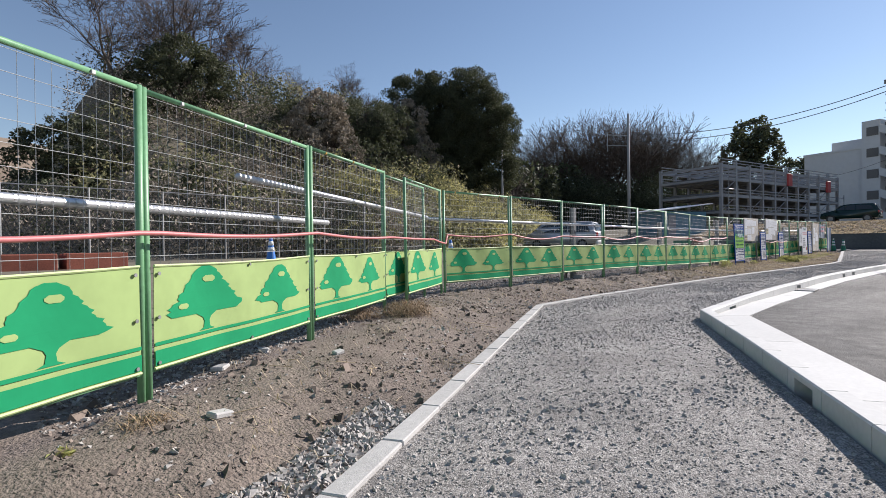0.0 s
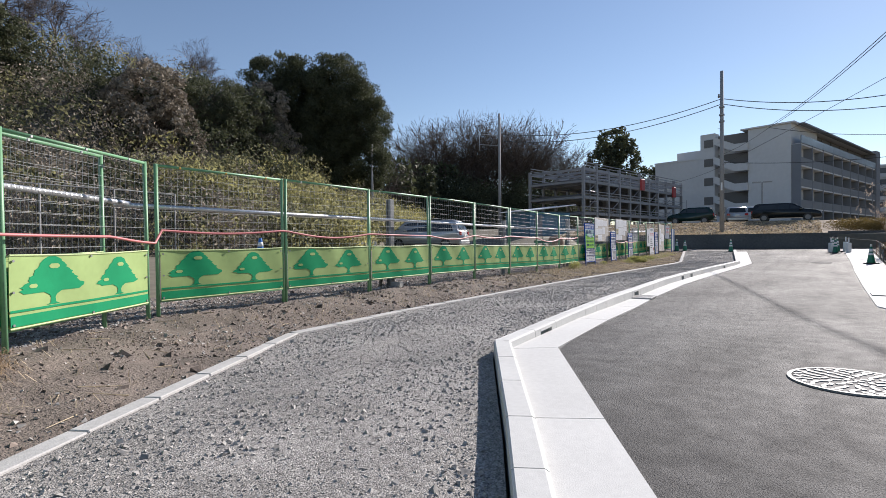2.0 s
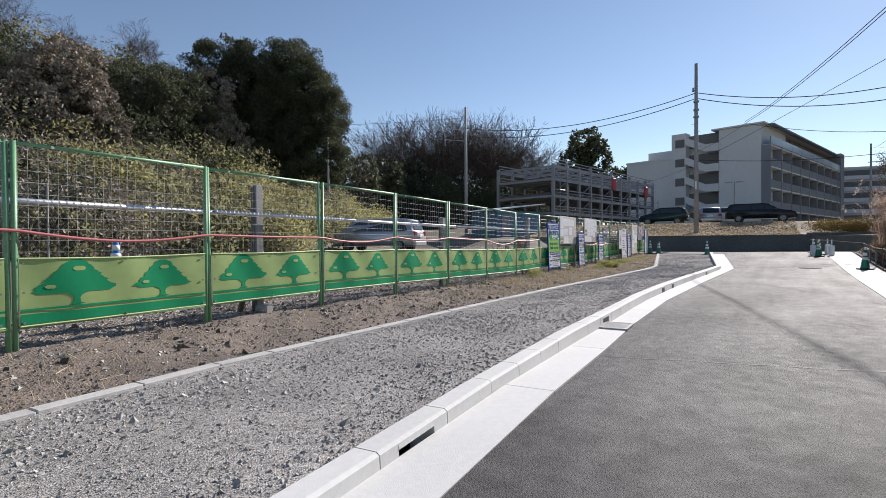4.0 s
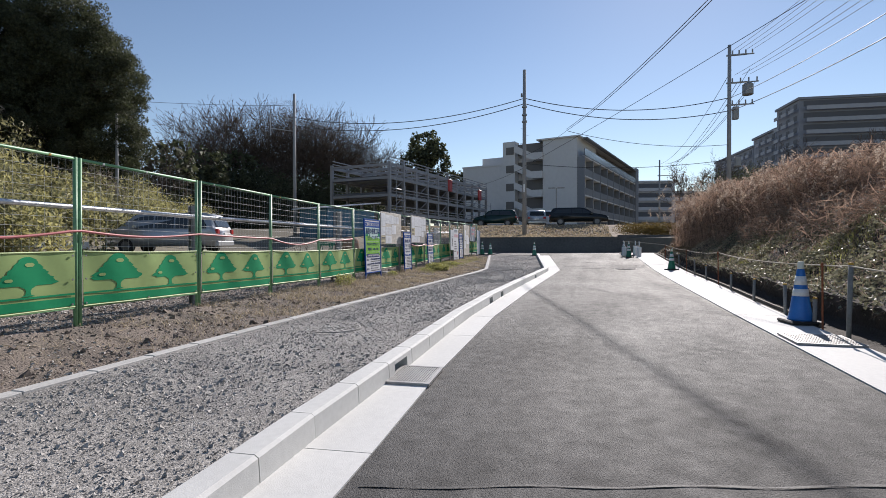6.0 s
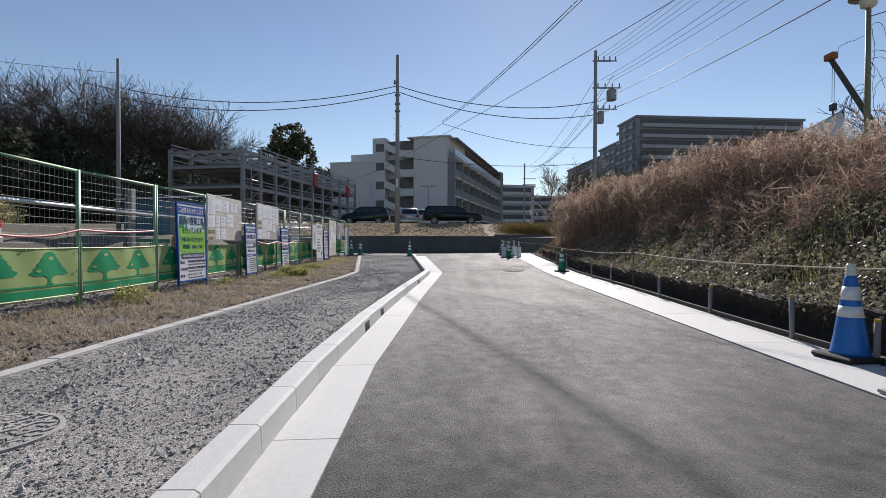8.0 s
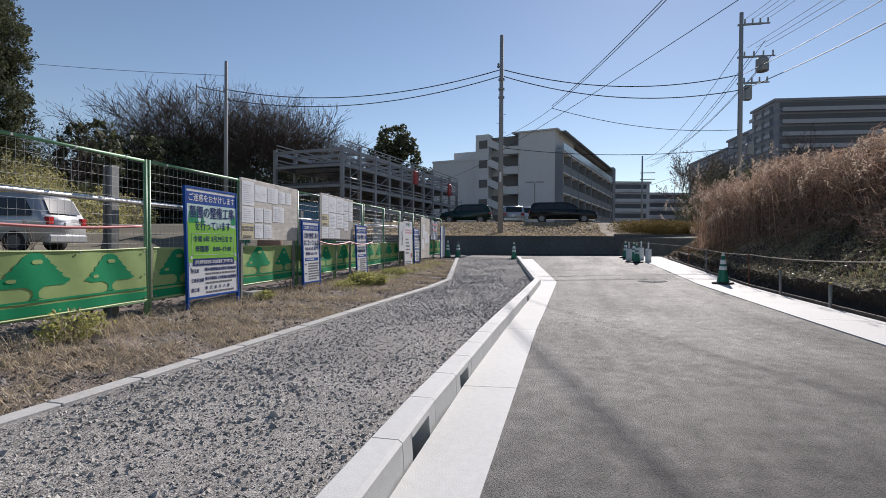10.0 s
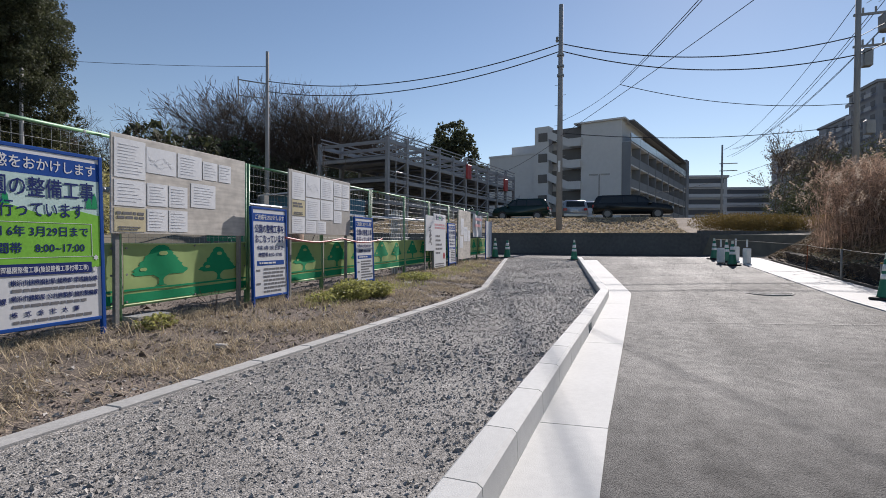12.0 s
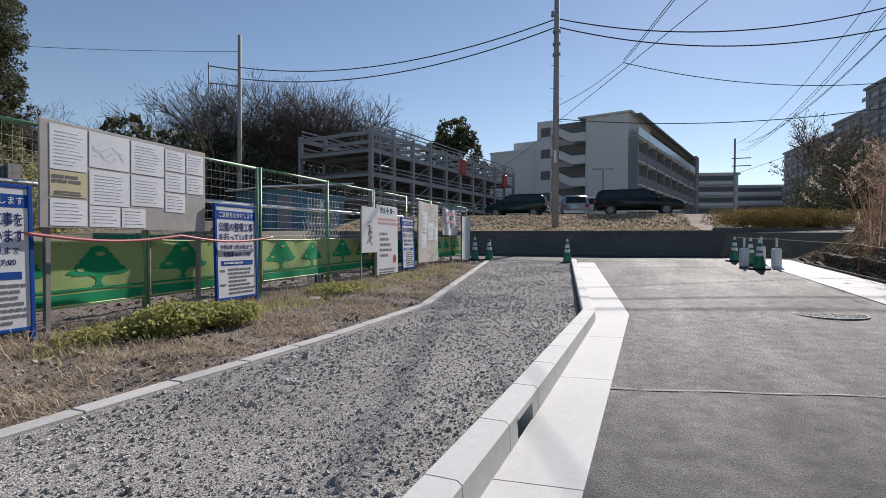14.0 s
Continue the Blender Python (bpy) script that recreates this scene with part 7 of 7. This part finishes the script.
part("leaves", leaves(ends, 0.09, "leaves", M_VINE), M_VINE, t, "sparse withered brown leaves")

# ---- loose stones, clods, straw and weeds ----
ROCKS = np.array([(1, 0, -0.4), (-0.4, 0.95, -0.4), (-0.6, -0.9, -0.4), (0.55, 0.35, 0.7), (-0.45, 0.1, 0.8)], float)
RTRI = np.array([(0, 1, 3), (1, 4, 3), (1, 2, 4), (2, 3, 4), (2, 0, 3)])


def stones(P, size, name, material, flat=0.7):
    n = len(P)
    V = ROCKS[None] * rng.uniform(0.6, 1.3, (n, 5, 1)) + rng.normal(0, 0.18, (n, 5, 3))
    a = rng.uniform(0, 2 * math.pi, n)
    R = np.zeros((n, 3, 3))
    R[:, 0, 0], R[:, 0, 1], R[:, 1, 0], R[:, 1, 1], R[:, 2, 2] = np.cos(a), -np.sin(a), np.sin(a), np.cos(a), flat
    V = np.einsum("nij,nkj->nki", R, V) * (size * rng.lognormal(0, 0.36, n))[:, None, None] + P[:, None, :]
    F = (np.arange(n)[:, None, None] * 5 + RTRI[None]).reshape(-1, 3)
    return np_mesh(name, V.reshape(-1, 3), F, material)


path_z = lambda x, y: path_level(x, y) + 0.003
inner = lambda x: along(KERB, x) + 0.05
outer = lambda x: along(EDGING, x) - 0.10
P = scatter(105000, 0.3, 38.4, inner, outer, path_z)
dens = 0.7 + 0.3 * (wob(P[:, 0], P[:, 1] * 1.6, 0.9, 2) > -0.15)
tagged(new("gravel", stones(P[rng.random(len(P)) < dens], 0.0064, "gravel", M_STONE, 0.5)), "loose angular grey crushed stone on the path", "gravel", kind="stuff")
P = scatter(9000, 0.3, 38.4, inner, outer, path_z)
P = P[wob(P[:, 0], P[:, 1], 0.9, 6) > 0.05]
tagged(new("gravel", stones(P, 0.0125, "gravel", M_STONE)), "larger loose grey stones on the path", "gravel", kind="stuff")
P = scatter(20000, 0.3, 30, inner, outer, path_z)
P = P[rng.random(len(P)) < 0.15 + 0.85 * (wob(P[:, 0] * 0.5, P[:, 1] * 1.8, 0.8, 27) > 0.0)]
tagged(new("gravel", stones(P, 0.0105, "gravel", M_STONE, 0.8)), "coarse grey stones raked into loose streaks on the path", "gravel", kind="stuff")
vin, vout = (lambda x: along(EDGING, x) + 0.08), (lambda x: fence_y(x) + 1.2)
P = scatter(70000, 0.0, 38, vin, vout, verge_z)
P = P[rng.random(len(P)) < 0.25 + 0.75 * (wob(P[:, 0], P[:, 1], 0.6, 11) > 0.0)]
tagged(new("clods", stones(P, 0.0085, "clods", M_CLOD, 0.8)), "crumbly brown clods of soil on the verge", "soil", kind="stuff")
P = scatter(8000, 0.0, 38, vin, vout, verge_z)
P = P[rng.random(len(P)) < 0.3 + 0.7 * (wob(P[:, 0], P[:, 1], 0.5, 17) > 0.1)]
tagged(new("clods", stones(P, 0.023, "clods", M_CLOD, 0.8)), "larger brown clods and stones on the verge", "soil", kind="stuff")
P = scatter(9000, 0.2, 4.5, lambda x: along(EDGING, x) + 0.07, lambda x: along(EDGING, x) + 0.55, verge_z)
P[:, 2] += 0.006
tagged(new("gravel", stones(P[(P[:, 0] < 1.7) & (P[:, 1] < along(EDGING, P[:, 0]) + 0.42)], 0.014, "gravel", M_STONE)), "spilled grey gravel beside the edging", "gravel", kind="stuff")
P = scatter(26000, 0.0, 20, lambda x: fence_y(x) + 0.1, lambda x: fence_y(x) + 1.6, verge_z)
tagged(new("gravel", stones(P, 0.013, "gravel", M_STONE)), "grey gravel spread behind the fence", "gravel", kind="stuff")
P = scatter(9000, 0.0, 38, vin, lambda x: fence_y(x) + 0.3, verge_z)
P = P[rng.random(len(P)) < 0.25 + 0.75 * (wob(P[:, 0], P[:, 1], 0.8, 23) > 0.1)]
P[:, 2] += 0.004
tagged(new("stones", stones(P, 0.013, "stones", M_STONE, 0.6)), "small pale grey stones strewn over the dirt", "stones", kind="stuff")
# dead grass on the verge, thicker near the signs
P = scatter(105000, 0.2, 36, lambda x: along(EDGING, x) + 0.10, lambda x: fence_y(x) + 0.2, verge_z)
thick = np.clip((P[:, 0] - 12) / 9, 0.05, 0.9) * np.where(wob(P[:, 0], P[:, 1], 0.42, 13) > 0.0, 1.0, 0.15)
P = P[rng.random(len(P)) < thick]
me, _ = blades(P, 0.075, 2.2, 0.005, "dead_grass", M_STRAW, 1.2)
tagged(new("dead_grass", me), "matted dead grass and straw on the verge", "grass", kind="stuff")
P = scatter(2600, 16, 34, lambda x: fence_y(x) - 0.8, lambda x: fence_y(x) + 0.05, verge_z)
me, _ = blades(P, 0.15, 1.5, 0.005, "dead_weeds", M_STRAW, 1.0)
tagged(new("dead_weeds", me), "brown dead weed stems at the fence foot", "weeds", kind="stuff")
P = scatter(2200, 24, 34, lambda x: fence_y(x) - 1.0, lambda x: fence_y(x) - 0.3, verge_z)
P = P[wob(P[:, 0], P[:, 1], 0.6, 4) > 0.0]
me, _ = blades(P, 0.10, 0.9, 0.008, "green_tufts", M_WEED)
tagged(new("green_tufts", me), "yellow-green weed tufts on the verge", "weeds", kind="stuff")




def straw_heap(x, y, r, h, n, label):
    P = blob_points((x, y, float(land_z(x, y)) + h * 0.2), (r, r * 0.7, h), n, 0.2)
    P = P[P[:, 2] > land_z(P[:, 0], P[:, 1]) - 0.01]
    me, _ = blades(P, 0.05, 3.0, 0.004, "straw_heap", M_HEAP, 1.5)
    tagged(new("straw_heap", me), label, "straw heap", kind="stuff")


straw_heap(3.62, 4.72, 0.36, 0.15, 2600, "small heap of dry straw and roots on the dirt")
straw_heap(3.03, 4.85, 0.30, 0.12, 1500, "small heap of dry straw and roots on the dirt")
straw_heap(0.41, 2.66, 0.14, 0.03, 160, "wisp of straw lying on the dirt")


def weed_bush(x, y, r, h, n, label, material=M_WEED):
    t = thing("weed_bush", pose(x, y, float(land_z(x, y))), label, "weed", "verge weeds")
    P = blob_points((0, 0, h * 0.45), (r, r * 0.55, h * 0.6), n, 0.3)
    P = P[P[:, 2] > 0]
    part("leaves", leaves(P, 0.045, "leaves", material, 0.2, 0.6), material, t)
    st = MB()
    for k in range(40):
        a = rnd.uniform(0, 6.28)
        q = rnd.random()
        st.tube((r * 0.5 * q * math.cos(a), r * 0.3 * q * math.sin(a), -0.02), (r * 0.9 * q * math.cos(a), r * 0.5 * q * math.sin(a), h * 0.8), 0.003, n=3)
    part("stems", st, M_STRAW, t)


weed_bush(25.25, 6.10, 0.55, 0.27, 3600, "bushy yellow-green weed in front of the fence")
weed_bush(25.85, 6.00, 0.42, 0.22, 2200, "bushy yellow-green weed in front of the fence")
weed_bush(24.6, 6.2, 0.35, 0.14, 800, "low sprawling weed at the fence foot")
weed_bush(28.6, 6.45, 0.7, 0.14, 2000, "low green weed at the fence foot")
weed_bush(18.9, 6.35, 0.35, 0.26, 500, "thin weed at the fence foot")
weed_bush(22.1, 6.45, 0.25, 0.14, 350, "thin weed at the fence foot")
weed_bush(0.05, 2.45, 0.05, 0.05, 30, "thin weed at the fence foot")
for x, y, sx2, yaw in ((0.74, 2.62, 0.12, 20), (1.04, 3.53, 0.13, 50), (1.95, 3.47, 0.09, 10), (1.5, 3.9, 0.12, 70), (3.3, 4.9, 0.15, 30), (24.4, 6.2, 0.18, 0), (27.8, 6.3, 0.2, 15), (22.0, 5.6, 0.15, 40)):
    single("stone_slab", MB().cbox((-sx2 / 2, -sx2 * 0.35, 0), (sx2 / 2, sx2 * 0.35, 0.035), 0.008), M_EDGE, "flat broken piece of concrete lying on the dirt", "stone", "broken slabs", m=pose(x, y, float(verge_z(x, y)) - 0.006, rnd.uniform(-8, 8), rnd.uniform(-8, 8), yaw))
# dry twigs on the dirt
rows = []
for i in range(240):
    x = rnd.uniform(0.2, 34)
    y = float(along(EDGING, x)) + 0.15 + rnd.random() * max(0.1, float(fence_y(x) - along(EDGING, x)) - 0.1)
    z = float(verge_z(x, y)) + 0.008
    a, l = rnd.uniform(0, 6.28), rnd.uniform(0.05, 0.28)
    x2, y2 = x + l * math.cos(a), y + l * math.sin(a)
    rows.append((x, y, z, x2, y2, float(verge_z(x2, y2)) + 0.015, 0.004, 0.002, 1))
tagged(new("dry_twigs", limb_mesh(np.array(rows), "dry_twigs", M_STRAW, 4)), "dry twigs scattered on the verge", "twigs", kind="stuff")
# thin saplings behind and before the fence
for i, (x, y, h, z0) in enumerate(((27.6, 8.6, 3.6, 0.0), (22.95, 6.58, 0.8, 0.0), (19.6, 7.6, 1.6, 0.0))):
    rows = branches(90 + i, h, 0.012 if h > 1 else 0.004, 0.55, 3, kids=(2, 2))
    rows[:, 6:8] = np.maximum(rows[:, 6:8], 0.0035 if h > 1 else 0.0018)
    t = thing("bare_sapling", pose(x, y, float(land_z(x, y)), 0, 0, 60 * i), "thin bare sapling growing by the fence", "sapling", "bare saplings")
    part("stems", limb_mesh(rows[rows[:, 8] <= 1], "stems", M_BARK, 4), M_BARK, t)
    part("twig_crown", limb_mesh(rows[rows[:, 8] > 1], "twig_crown", M_TWIG, 3), M_TWIG, t)
